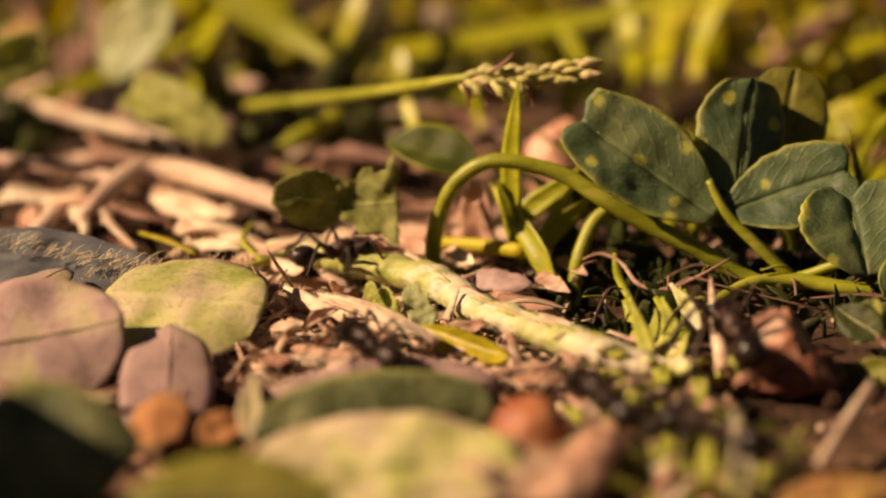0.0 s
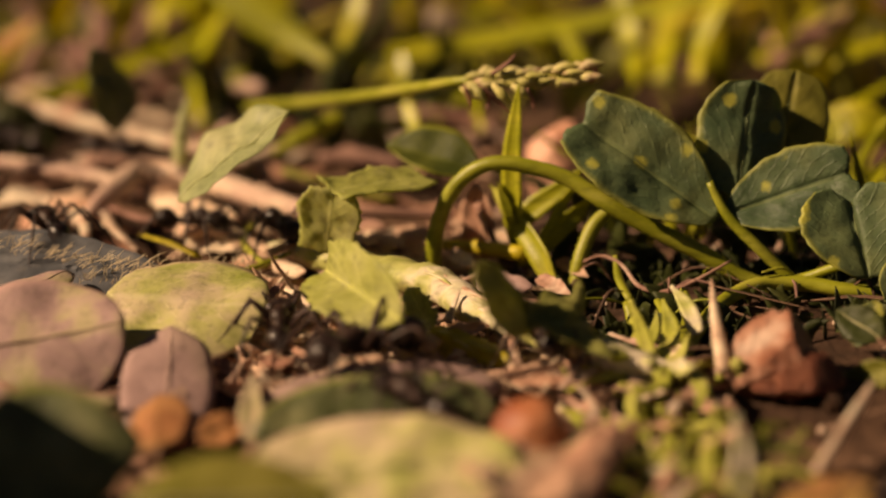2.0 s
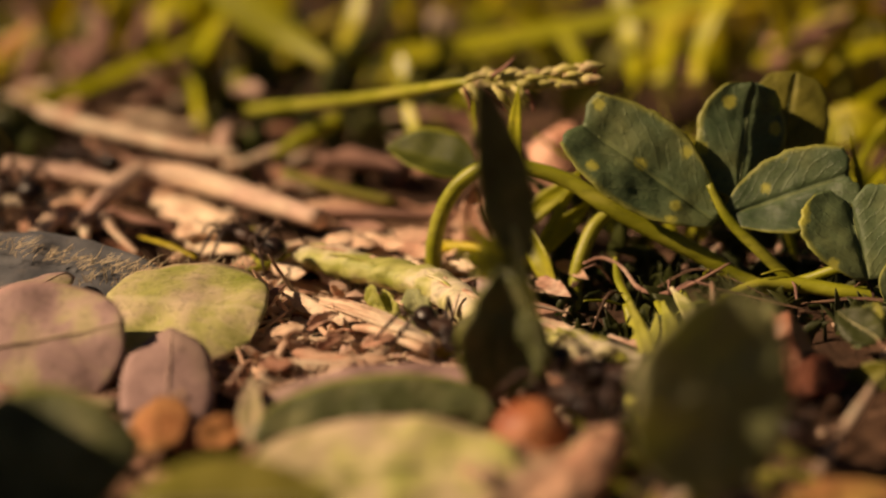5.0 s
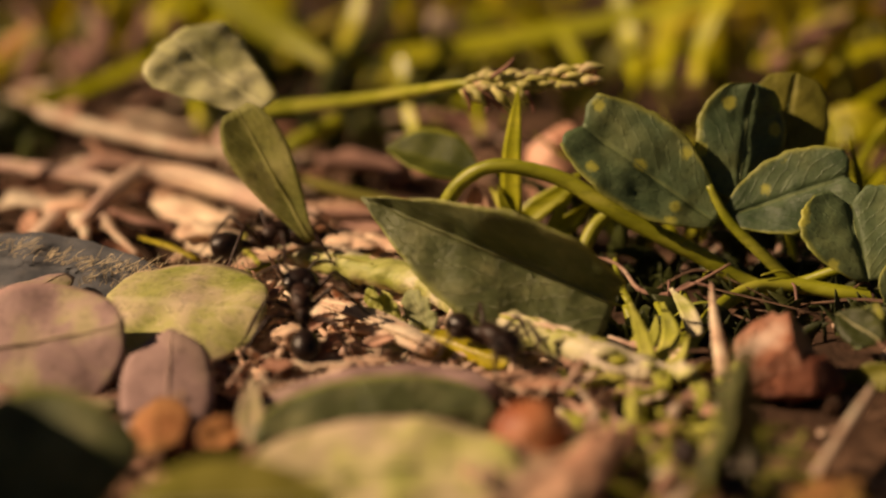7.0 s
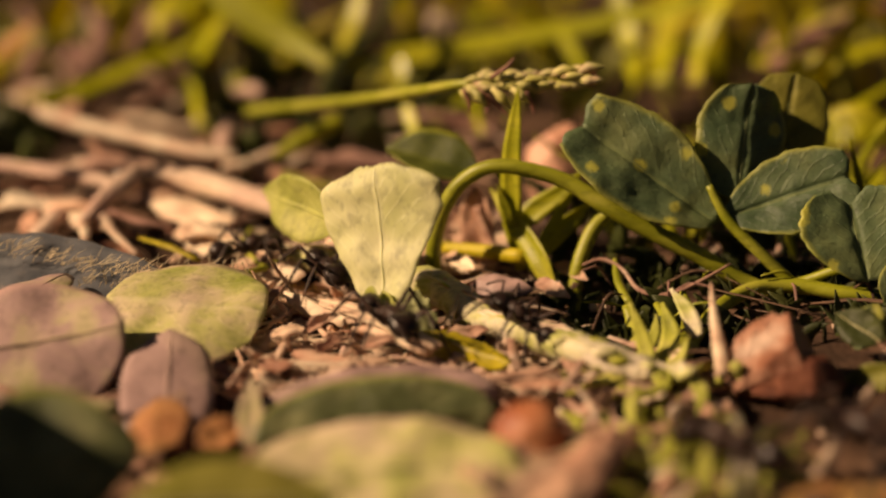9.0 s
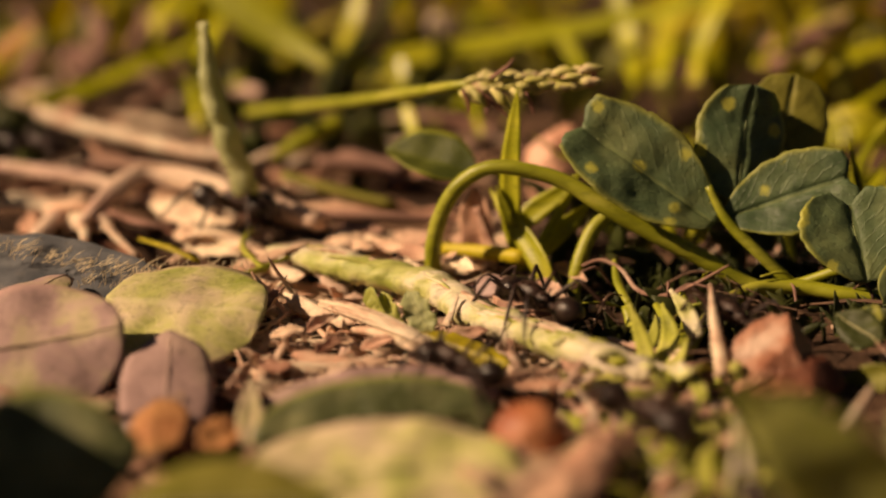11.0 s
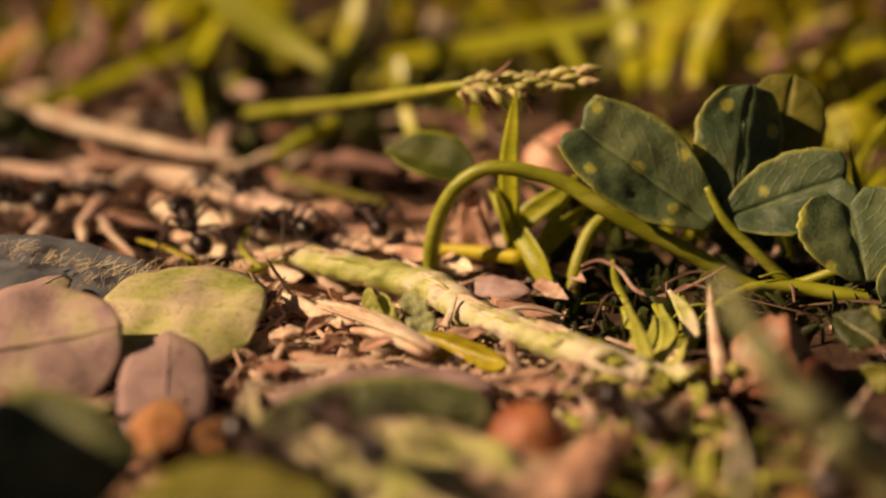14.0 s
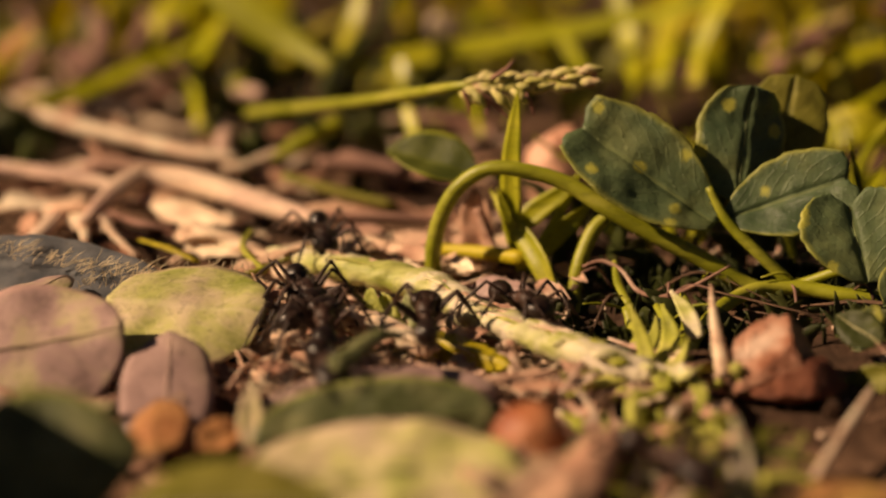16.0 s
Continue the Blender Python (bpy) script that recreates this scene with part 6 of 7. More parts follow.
    carry(p4, [
        (0, (-39, 165.9, 6.2), (0.66, 0.00, 0.75), (-0.48, -0.84, 0.26)),
        (0.5, (-39.2, 144.0, 2.0), (0.54, 0.39, 0.75), (-0.60, -0.45, 0.67)),
        (1, (-23.9, 131.9, 3.6), (0.46, 0.24, 0.85), (-0.77, -0.37, 0.52)),
        (1.5, (-18.3, 120.5, 7.2), (0.46, 0.68, 0.57), (-0.24, -0.53, 0.81)),
        (2, (-21.8, 115.8, 5.9), (0.74, 0.26, 0.62), (-0.54, -0.31, 0.78)),
        (2.5, (-19.4, 113.1, 3.7), (0.37, 0.59, 0.72), (-0.52, -0.51, 0.69)),
        (3, (-15.7, 114.8, 2.2), (0.10, 0.49, 0.86), (-0.34, -0.80, 0.50)),
        (3.5, (-5.4, 92.7, 3.3), (0.33, 0.76, 0.56), (-0.12, -0.56, 0.82)),
        (4, (1.8, 94.4, 0.7), (-0.12, -0.21, 0.97), (-0.38, -0.89, -0.24)),
        (4.2, (3.8, 89.5, 0.6), (0.04, 0.85, 0.52), (-0.25, -0.50, 0.83)),
        (5, (14.1, 69.8, 3.3), (0.04, 0.00, 1.00), (0.17, -0.97, 0.17)),
        (5.6, (23.2, 64.7, 3.5), (0.00, 0.00, 1.00), (0.00, -0.98, 0.17)),
        (16, (323.2, -40.3, 3.5), (0.00, 0.00, 1.00), (0.00, -0.98, 0.17))])
    march(1.01, [(0, -61.5, 146.7, 0.4, 0), (1, -49.7, 146.7, 0.4, 8), (1.5, -43.3, 149.1, 0.4, 5), (2, -34.6, 147.9, 0.4, -31), (2.5, -17.5, 133.5, 0.4, -48), (2.8, -12.7, 123.2, 0.4, -67), (3, -12, 120.6, 0.4, -72), (3.5, -9.8, 114.2, 0.4, -67), (4, -6.1, 106.4, 0.4, -58), (4.2, -3.6, 104.4, 0.4, -66), (6.3, 3.5, 85.1, 0.4, -61), (6.5, 7.4, 84.6, 0.4, -6), (6.7, 11.6, 84.2, 0.4, -54), (7, 15.2, 73.9, 0.4, -68), (7.4, 19.2, 65.7, 0.4, -64), (16, 277.2, -24.6, 0.4, -64)])
    carry(p5, [
        (0, (-60.5, 146.2, 4.3), (-0.08, 0.00, 1.00), (0.63, -0.75, 0.17)),
        (1.5, (-43.2, 148.8, 3), (-0.11, 0.00, 0.99), (0.75, -0.63, 0.17)),
        (2, (-33.0, 142.8, 5.7), (-0.27, 0.09, 0.96), (0.82, -0.49, 0.28)),
        (2.5, (-14.1, 126.8, 7.6), (-0.44, 0.39, 0.81), (0.56, -0.59, 0.58)),
        (2.8, (-12, 120.7, 2.9), (-0.23, 0.00, 0.97), (0.85, -0.49, 0.17)),
        (3, (-11.5, 118, 2.7), (-0.20, 0.00, 0.98), (0.85, -0.49, 0.17)),
        (3.5, (-7.1, 111.3, 5.5), (0.09, -0.55, 0.83), (0.24, -0.80, -0.55)),
        (4, (0.3, 102.4, 1.2), (0.06, -0.55, 0.83), (0.19, -0.81, -0.55)),
        (4.2, (3.9, 97.9, 0.8), (0.01, -0.57, 0.82), (0.14, -0.82, -0.56)),
        (6.3, (3.4, 82.7, 4), (0.08, 0.95, 0.31), (0.12, -0.32, 0.94)),
        (6.5, (6.1, 90.3, -0.0), (0.49, -0.55, 0.68), (0.11, -0.74, -0.67)),
        (6.7, (10.8, 81.9, 3.4), (0.27, 0.81, 0.52), (0.63, -0.75, 0.17)),
        (7, (14.4, 71.4, 3.2), (0.15, 0.00, 0.99), (0.85, -0.49, 0.17)),
        (7.4, (18.5, 63.2, 3.7), (0.13, 0.00, 0.99), (0.00, -0.98, 0.17)),
        (16, (276.5, -27.1, 3.7), (0.13, 0.00, 0.99), (0.00, -0.98, 0.17))])
    march(1.01, [(0, -61.9, 142, 0.4, 0), (2, -51.6, 142, 0.4, -7), (3, -24.6, 137.6, 0.4, -19), (3.5, -15.4, 129.6, 0.4, -56), (4, -9.9, 115.5, 0.4, -63), (4.2, -7.7, 114.2, 0.4, -56), (5.2, 9.7, 86, 0.4, -59), (6.3, 18.2, 71.9, 0.4, -61), (6.6, 19.5, 68, 0.4, -56), (7, 23.2, 64.5, 0.4, -43), (16, 293.2, -30, 0.4, -43)])
    carry(p6, [
        (0, (-59.4, 141.5, 3.6), (-0.16, 0.00, 0.99), (0.34, -0.93, 0.17)),
        (2, (-49, 141.2, 3.7), (-0.19, 0.00, 0.98), (0.34, -0.93, 0.17)),
        (3, (-23.8, 136.4, 3.8), (-0.10, 0.00, 0.99), (0.34, -0.93, 0.17)),
        (3.5, (-12.1, 127.3, 2), (-0.08, 0.00, 1.00), (-0.34, -0.93, 0.17)),
        (4, (-6.7, 113, 0.4), (-0.16, 0.10, 0.98), (-0.25, -0.95, 0.17)),
        (4.2, (-5.5, 111.9, 0.8), (-0.12, 0.10, 0.99), (-0.25, -0.95, 0.17)),
        (5.2, (9.8, 83.6, 3.9), (-0.20, 0.00, 0.98), (0.34, -0.93, 0.17)),
        (6.3, (18.9, 69.5, 0.4), (-0.12, 0.75, 0.62), (0.79, -0.31, 0.53)),
        (6.6, (20.3, 65.7, 0.6), (-0.08, 0.72, 0.66), (0.79, -0.36, 0.49)),
        (7, (42, 57, 3.5), (-0.17, 0.00, 0.99), (0.00, -0.98, 0.17)),
        (16, (292.5, -32, 3.5), (-0.17, 0.00, 0.99), (0.00, -0.98, 0.17))])
    march(1.01, [(0, -56.3, 133.5, 0.4, 49), (2.2, -50.9, 139.8, 0.4, 19), (2.6, -38.5, 139.8, 0.4, -18), (3.2, -18.6, 129.6, 0.4, -44), (3.5, -12.4, 114.2, 0.4, -65), (4, -7.1, 105.1, 0.4, -66), (4.2, -5.7, 98.9, 0.4, -55), (5, 7.7, 84.2, 0.4, -53), (5.6, 15.8, 70.6, 0.4, -59), (16, 315.8, -34.4, 0.4, -59)])
    march(1.05, [(0, -5.2, 92.5, 0.4, 125), (0.2, -9.1, 98, 0.4, 109), (0.5, -10.9, 108.7, 1.6, 101, 39), (0.8, -14.5, 116.2, 0.4, 138), (1, -19.8, 117.8, 1.6, 125, 40), (1.2, -23.8, 126.4, 0.4, 133), (1.5, -28.8, 125, 1.6, 122, 38), (1.7, -32.9, 137.2, 0.4, 126), (2, -45.6, 151.1, 0.4, 144), (2.4, -55.6, 153.7, 0.4, 165), (16, -355.6, 183.7, 0.4, 165)])
    march(1.05, [(0, 15.7, 78.9, 0.4, 145), (0.6, 0.6, 89.5, 0.4, 144), (1, -9, 96.9, 0.4, 153), (1.2, -9.7, 94.7, 0.4, 140), (1.5, -13.4, 103.5, 0.4, 125), (1.6, -17.4, 106.8, 0.4, 189), (1.8, -24, 101.8, 3, 150), (2, -33, 115.8, 2, 120), (2.2, -42.2, 133.1, 0.4, 133), (2.6, -51, 135.1, 0.4, 167), (16, -351, 165.1, 0.4, 167)])
    march(1.05, [(0, 9.8, 83.9, 0.4, 117), (0.2, 7.5, 88.5, 0.4, 109), (0.5, 6, 94.7, 0.4, 100), (0.7, 3.5, 96.9, 0.4, 140), (0.8, 1.5, 98.5, 0.4, 148), (1, -4, 101.6, 0.4, 186), (1.2, -8.3, 97.4, 0.4, 229), (1.35, -9.2, 96, 0.4, 174), (1.5, -10, 94.7, 0.4, 120), (2, -11.7, 96.9, 0.4, 95), (2.5, -15.1, 117, 0.4, 95), (2.8, -17.3, 125.4, 0.4, 101), (3.5, -19, 137.2, 0.4, 107), (4, -22.5, 142.2, 0.4, 131), (4.4, -28.8, 148.6, 0.4, 160), (5, -54.3, 153.7, 0.4, 169), (16, -354.3, 183.7, 0.4, 169)])
    march(1.32, [(0, 20.2, 93.6, 0.4, 95), (0.2, 19.8, 98, 0.4, 141), (0.5, 12.5, 99.8, 0.4, 164), (1, 9.1, 101, 0.4, 192), (1.5, 1.5, 97.4, 0.4, 213), (2, -5.5, 91.5, 0.4, 213), (2.2, -10, 90, 0.4, 170), (2.4, -15, 93.1, 0.4, 159), (2.6, -18.4, 93.3, 3, 110), (3, -19.6, 95, 3, 95), (3.5, -21.8, 107, 1.7, 97, 20), (4, -23.4, 111.5, 2.8, 106, 21), (4.2, -27.7, 121.6, 0.4, 137), (5, -41.6, 131.1, 0.4, 155), (5.6, -52.9, 133.1, 0.4, 170), (16, -352.9, 163.1, 0.4, 170)])
    march(1.05, [(0, 27.6, 61.1, 0.4, 163), (1.2, 13.4, 65.5, 0.4, 140), (2.2, -5.4, 88.5, 0.4, 125), (2.6, -9.5, 98, 0.4, 90), (2.8, -10.1, 106.8, 0.4, 88), (3, -9.7, 108.9, 1.4, 94, 33), (3.5, -11, 111.7, 0.4, 110), (4, -16.4, 129.2, 0.4, 111), (4.2, -19.3, 133.1, 0.4, 144), (5, -36.6, 143.9, 0.4, 160), (5.6, -54.8, 146.2, 0.4, 173), (16, -354.8, 176.2, 0.4, 173)])
    march(1.05, [(0, 28.8, 64.3, 0.4, 123), (2.8, 25.7, 69.1, 0.4, 128), (3.6, 3.8, 95.8, 0.4, 130), (3.8, 2.5, 96.9, 0.4, 190), (4, -2.5, 94.7, 0.4, 159), (4.2, -3.5, 99.2, 0.4, 117), (4.7, -10.1, 109.5, 0.4, 130), (5.3, -24.4, 123.7, 0.4, 150), (6, -50.3, 133.1, 0.4, 160), (16, -350.3, 163.1, 0.4, 160)])
    march(1.05, [(0, -63.7, 133.1, 0.4, 0), (5, -47.6, 133.1, 0.4, -8), (6, -19.8, 127.3, 0.4, -26), (6.3, -10.8, 115.4, 0.4, -58), (6.5, -9.2, 110.6, 0.4, -68), (6.7, -6, 103.5, 0.4, -52), (7, 3, 94.7, 0.4, -52), (7.3, 6.5, 87.6, 0.4, -61), (7.5, 10.8, 80.5, 0.4, -58), (8, 16.1, 72.3, 0.4, -52), (8.5, 20.6, 67.8, 0.4, -27), (8.8, 31.6, 64.3, 0.4, -15), (9, 39.2, 62.7, 0.4, -12), (16, 249.2, -10.8, 0.4, -12)])
    carry(p8, [
        (0, (-57.9, 132.6, 4.8), (-0.84, 0.00, 0.54), (0.34, -0.93, 0.17)),
        (5, (-41.8, 132.3, 4.9), (-0.85, 0.00, 0.53), (0.34, -0.93, 0.17)),
        (6, (-14.5, 125.8, 4), (-0.86, 0.00, 0.51), (0.25, -0.95, 0.17)),
        (6.3, (-5.8, 124.2, 5.0), (-0.85, 0.51, 0.13), (-0.34, -0.71, 0.62)),
        (6.5, (0.3, 119.5, 0.8), (-0.82, 0.35, 0.46), (-0.39, -0.92, -0.01)),
        (7, (12.9, 101.5, 2.9), (-0.92, 0.16, 0.35), (-0.18, -0.98, -0.01)),
        (7.5, (18.6, 88.4, -1.8), (-0.79, 0.32, 0.52), (-0.14, -0.92, 0.36)),
        (8, (27.6, 84.1, -3.5), (-0.75, 0.16, 0.65), (-0.00, -0.97, 0.23)),
        (8.5, (21.6, 78.2, -1.1), (-0.49, -0.30, 0.82), (0.68, -0.72, 0.15)),
        (8.6, (30.5, 70.0, -0.6), (-0.70, 0.00, 0.72), (0.56, -0.81, 0.17)),
        (8.8, (47, 63.2, 2.4), (-0.76, 0.00, 0.65), (0.49, -0.85, 0.17)),
        (9, (68, 58, 2.7), (-0.90, 0.00, 0.44), (0.49, -0.85, 0.17)),
        (16, (251.5, -11.8, 2.7), (-0.90, 0.00, 0.44), (0.49, -0.85, 0.17))])
    march(1.28, [(0, -61.2, 125.3, 0.4, 0), (5.5, -47.5, 125.3, 0.4, -5), (6.3, -27.6, 122.6, 0.4, -17), (6.5, -25.4, 116.4, 0.4, -2), (6.7, -21.9, 118, 0.4, -12), (7, -14.6, 115.6, 0.4, 24), (7.15, -12.15, 112.75, 0.4, -16.5), (7.3, -9.7, 109.9, 0.4, -57), (7.5, -6.1, 102.5, 0.4, -62), (7.7, -0.9, 93.2, 0.4, -63), (8, 3.4, 83.5, 0.4, -50), (8.3, 10.1, 80.1, 0.4, -35), (8.6, 15.9, 74.7, 0.4, -52), (9, 21.8, 65, 0.4, -59), (16, 231.8, -8.5, 0.4, -59)])
    carry(p9, [
        (0, (-54.8, 124.8, 4.8), (-0.49, 0.00, 0.87), (0.00, -0.98, 0.17)),
        (5.5, (-41.1, 124.6, 4.9), (-0.51, 0.00, 0.86), (0.75, -0.63, 0.17)),
        (6.3, (-25.5, 130.3, 4.1), (-0.48, -0.01, 0.88), (-0.48, -0.83, -0.27)),
        (6.5, (-20.9, 117.8, 4.7), (-0.38, 0.06, 0.92), (-0.34, -0.94, -0.07)),
        (7, (-10.9, 114.2, 3.4), (-0.49, 0.22, 0.84), (-0.12, -0.98, 0.18)),
        (7.5, (-2.6, 102.3, 2.3), (-0.48, 0.34, 0.81), (-0.44, -0.89, 0.11)),
        (8, (4.6, 87.8, 1.2), (-0.24, 0.93, 0.28), (0.15, -0.25, 0.96)),
        (8.3, (13.2, 78, 4.2), (-0.18, 0.87, 0.45), (0.34, -0.93, 0.17)),
        (8.5, (17, 74, 5), (-0.26, 0.71, 0.66), (0.64, -0.77, 0.00)),
        (8.7, (26, 68, 4.8), (-0.26, 0.71, 0.66), (0.64, -0.77, 0.00)),
        (9, (44, 57, 4.9), (-0.32, 0.00, 0.95), (0.00, -0.98, 0.17)),
        (16, (232.8, -11.4, 4.9), (-0.32, 0.00, 0.95), (0.00, -0.98, 0.17))])
    march(1.05, [(0, -71.7, 148.6, 0.4, 9), (6, -56.5, 151.1, 0.4, 0), (6.7, -27, 148.6, 0.4, -15), (7, -17.8, 140.5, 0.4, -43), (7.3, -11.6, 134.1, 0.4, -41), (7.5, -7.1, 131.1, 0.4, -59), (7.7, -8, 128.2, 0.4, -78), (8, -5.4, 120.4, 1, -80, -18), (8.3, -6.3, 115.4, 0.4, -80), (8.5, -5.2, 112.7, 0.9, -92, -14), (8.7, -6.4, 108.1, 0.4, -70), (9, -3.9, 98.6, 0.4, -60), (9.2, -0.9, 91.5, 0.4, -66), (9.6, 3.4, 82.2, 0.4, -55), (10.2, 14.2, 70.3, 0.4, -44), (10.6, 20.6, 65.5, 0.4, -37), (16, 182.6, 8.8, 0.4, -37)])
    carry(p10, [
        (0, (-67.2, 148.5, 4.9), (-0.59, 0.00, 0.81), (0.00, -0.98, 0.17)),
        (6, (-51.9, 150.6, 5), (-0.63, 0.00, 0.78), (0.00, -0.98, 0.17)),
        (6.5, (-34.4, 148.4, 8.5), (-0.45, 0.00, 0.89), (0.87, -0.50, 0.00)),
        (6.7, (-26.3, 147.5, 6.9), (-0.70, 0.00, 0.71), (-0.30, -0.81, 0.50)),
        (7, (-15.0, 121.1, 13.1), (-0.78, 0.37, 0.51), (0.29, -0.52, 0.81)),
        (7.5, (-5.0, 114.2, 10.7), (-0.82, 0.39, 0.42), (0.15, -0.55, 0.82)),
        (8, (-4.0, 122.4, 4.8), (-0.57, 0.74, 0.36), (-0.17, -0.53, 0.83)),
        (8.5, (-6.1, 112.7, 4.1), (-0.16, 0.81, 0.56), (-0.53, -0.55, 0.65)),
        (9, (-4.4, 102.4, 1.8), (-0.08, 0.36, 0.93), (-0.50, -0.82, 0.27)),
        (9.2, (-3.5, 85.9, 5.6), (-0.14, 0.31, 0.94), (-0.61, -0.78, 0.17)),
        (9.6, (3.6, 79.8, 4.1), (-0.11, 0.00, 0.99), (0.00, -0.98, 0.17)),
        (10.2, (14.1, 68.2, 3.8), (-0.12, 0.00, 0.99), (0.00, -0.98, 0.17)),
        (10.6, (20.3, 63.6, 4.1), (-0.16, 0.00, 0.99), (0.00, -0.98, 0.17)),
        (16, (182.3, 6.9, 4.1), (-0.16, 0.00, 0.99), (0.00, -0.98, 0.17))])
    march(1.01, [(0, -69.8, 144.3, 0.4, 39), (7, -57.6, 154.2, 0.4, 13), (7.5, -38.5, 151.6, 0.4, -23), (8, -29.4, 142, 0.4, -49), (8.3, -20.3, 130.5, 0.4, -51), (8.5, -13.7, 122.3, 0.4, -57), (8.7, -12.8, 119, 0.4, -70), (9, -9.2, 109.8, 0.4, -66), (9.2, -5.7, 103.2, 0.4, -53), (9.7, 2.6, 93.9, 0.4, -56), (10.4, 14.6, 72.6, 0.4, -57), (10.8, 20.8, 66.3, 0.4, -45), (16, 176.8, 11.7, 0.4, -45)])
    carry(p11, [
        (0, (-66, 145.2, 3.9), (-0.81, 0.00, 0.59), (0.00, -0.98, 0.17)),
        (7, (-53.1, 154.2, 4.2), (-0.86, 0.00, 0.52), (0.00, -0.98, 0.17)),
        (7.5, (-33.9, 150.2, 3.9), (-0.84, 0.00, 0.54), (0.00, -0.98, 0.17)),
        (8, (-21.0, 134.8, 7.4), (-0.87, 0.25, 0.43), (-0.07, -0.92, 0.38)),
        (8.5, (-9.3, 116.3, 2.3), (-0.75, 0.17, 0.64), (0.64, -0.06, 0.76)),
        (9, (-8.0, 110.9, 6.0), (-0.56, 0.83, -0.02), (-0.82, -0.56, 0.13)),
        (9.2, (-3.5, 100.9, 8.5), (-0.89, 0.00, 0.45), (0.00, -0.94, 0.34)),
        (9.7, (2.9, 91.6, 5.5), (-0.84, 0.00, 0.55), (0.00, -0.98, 0.17)),
        (10.4, (14.4, 70.3, 4.8), (-0.76, 0.00, 0.65), (0.00, -0.98, 0.17)),
        (10.8, (20.1, 64.2, 4.4), (-0.74, 0.00, 0.67), (0.00, -0.98, 0.17)),
        (16, (176.1, 9.6, 4.4), (-0.74, 0.00, 0.67), (0.00, -0.98, 0.17))])
    march(0.92, [(0, -64.5, 132.3, 0.4, 0), (7.3, -44.7, 132.3, 0.4, -13), (7.7, -30.7, 124.8, 0.4, -24), (8, -24.3, 123.1, 0.4, 10), (8.3, -21.9, 123.9, 0.4, 20), (8.5, -19.4, 127.6, 1.3, 35, 35), (8.7, -19.9, 123.9, 0.4, 10), (9, -16.2, 116.1, 0.4, 24), (9.2, -13.9, 113.4, 0.4, -46), (10, 0.7, 98.9, 0.4, -51), (10.6, 11.1, 83, 0.4, -58), (11, 18.7, 69.7, 0.4, -60), (16, 168.7, 17.2, 0.4, -60)])
    march(1.11, [(0, -67.4, 138.9, 0.4, 0), (7.3, -47.2, 138.9, 0.4, 0), (7.7, -40.5, 138.9, 0.4, 7), (8, -33.6, 140.5, 0.4, -11), (8.5, -32, 137.2, 0.4, 5), (8.7, -30.7, 137.6, 0.4, 5), (9, -28.2, 137.7, 0.4, 5), (9.2, -25.2, 141.1, 0.4, -49), (10, -11.4, 119.9, 0.4, -59), (10.5, 0.7, 97.7, 0.4, -58), (11, 12.7, 81.9, 0.4, -54), (11.3, 19.2, 72.1, 0.4, -56), (16, 160.2, 22.8, 0.4, -56)])
    march(1.19, [(0, 26.3, 65.4, 0.4, 118), (4.6, 17.9, 81.4, 0.4, 136), (5.5, 0.6, 90.6, 0.4, 149), (6.3, -7.8, 97.1, 0.4, 120), (6.5, -8.9, 97.1, 0.4, 95), (6.7, -10.1, 95.4, 0.4, 95), (7, -10.3, 98.8, 1.4, 99, 29), (7.3, -10.6, 98.9, 0.4, 95), (7.5, -11.4, 101.9, 0.4, 138), (7.7, -16, 103.7, 2, 152), (7.9, -23.7, 108.5, 2.5, 138), (8, -30.2, 118.6, 1.8, 122, 40), (8.1, -34.3, 125.2, 0.4, 123), (8.3, -39.4, 131.8, 0.4, 135), (8.6, -46.9, 138, 0.4, 140), (16, -268.9, 160.2, 0.4, 140)])
    march(0.92, [(0, 32.6, 66.7, 0.4, 132), (7.8, 27, 73, 0.4, 123), (8.3, 16.1, 92.4, 0.4, 125), (8.7, 9.3, 98.4, 0.4, 154), (9, 5.1, 98.4, 1, 143, 21), (9.2, 5.2, 98.9, 0.4, 146), (9.6, -3.6, 103.8, 0.4, 144), (10, -13.1, 112, 0.4, 141), (10.6, -29.7, 124.8, 0.4, 143), (11, -45.9, 136.4, 0.4, 144), (16, -195.9, 151.4, 0.4, 144)])
    march(1.34, [(0, -69.1, 138.9, 0.4, 0), (10, -49.5, 138.9, 0.4, -13), (11, -18.7, 126.9, 0.4, -33), (11.3, -10.9, 113.5, 0.4, -60), (11.37, -10, 110.7, 0.4, -7), (11.43, -9, 107.9, 0.4, 47), (11.5, -8.2, 105.5, 1.7, 99, 40), (11.7, -8.1, 97.7, 0.4, 105), (12, -5.2, 96, 0.4, 80), (12.15, -5.3, 93.1, 0.4, 20), (12.3, -5.5, 90.2, 0.4, -40), (12.5, -3.1, 88.2, 0.4, -30), (12.7, 2.5, 88.2, 0.4, -32), (13, 10.1, 79.9, 0.4, -51), (13.3, 14.5, 73.5, 0.4, -28), (13.5, 19.5, 74.9, 0.4, -19), (13.7, 20.6, 71.4, 0.4, -50), (14, 24.5, 68.9, 0.4, -35), (14.25, 32.4, 63.1, 0.4, -36), (16, 84.9, 44.7, 0.4, -36)])
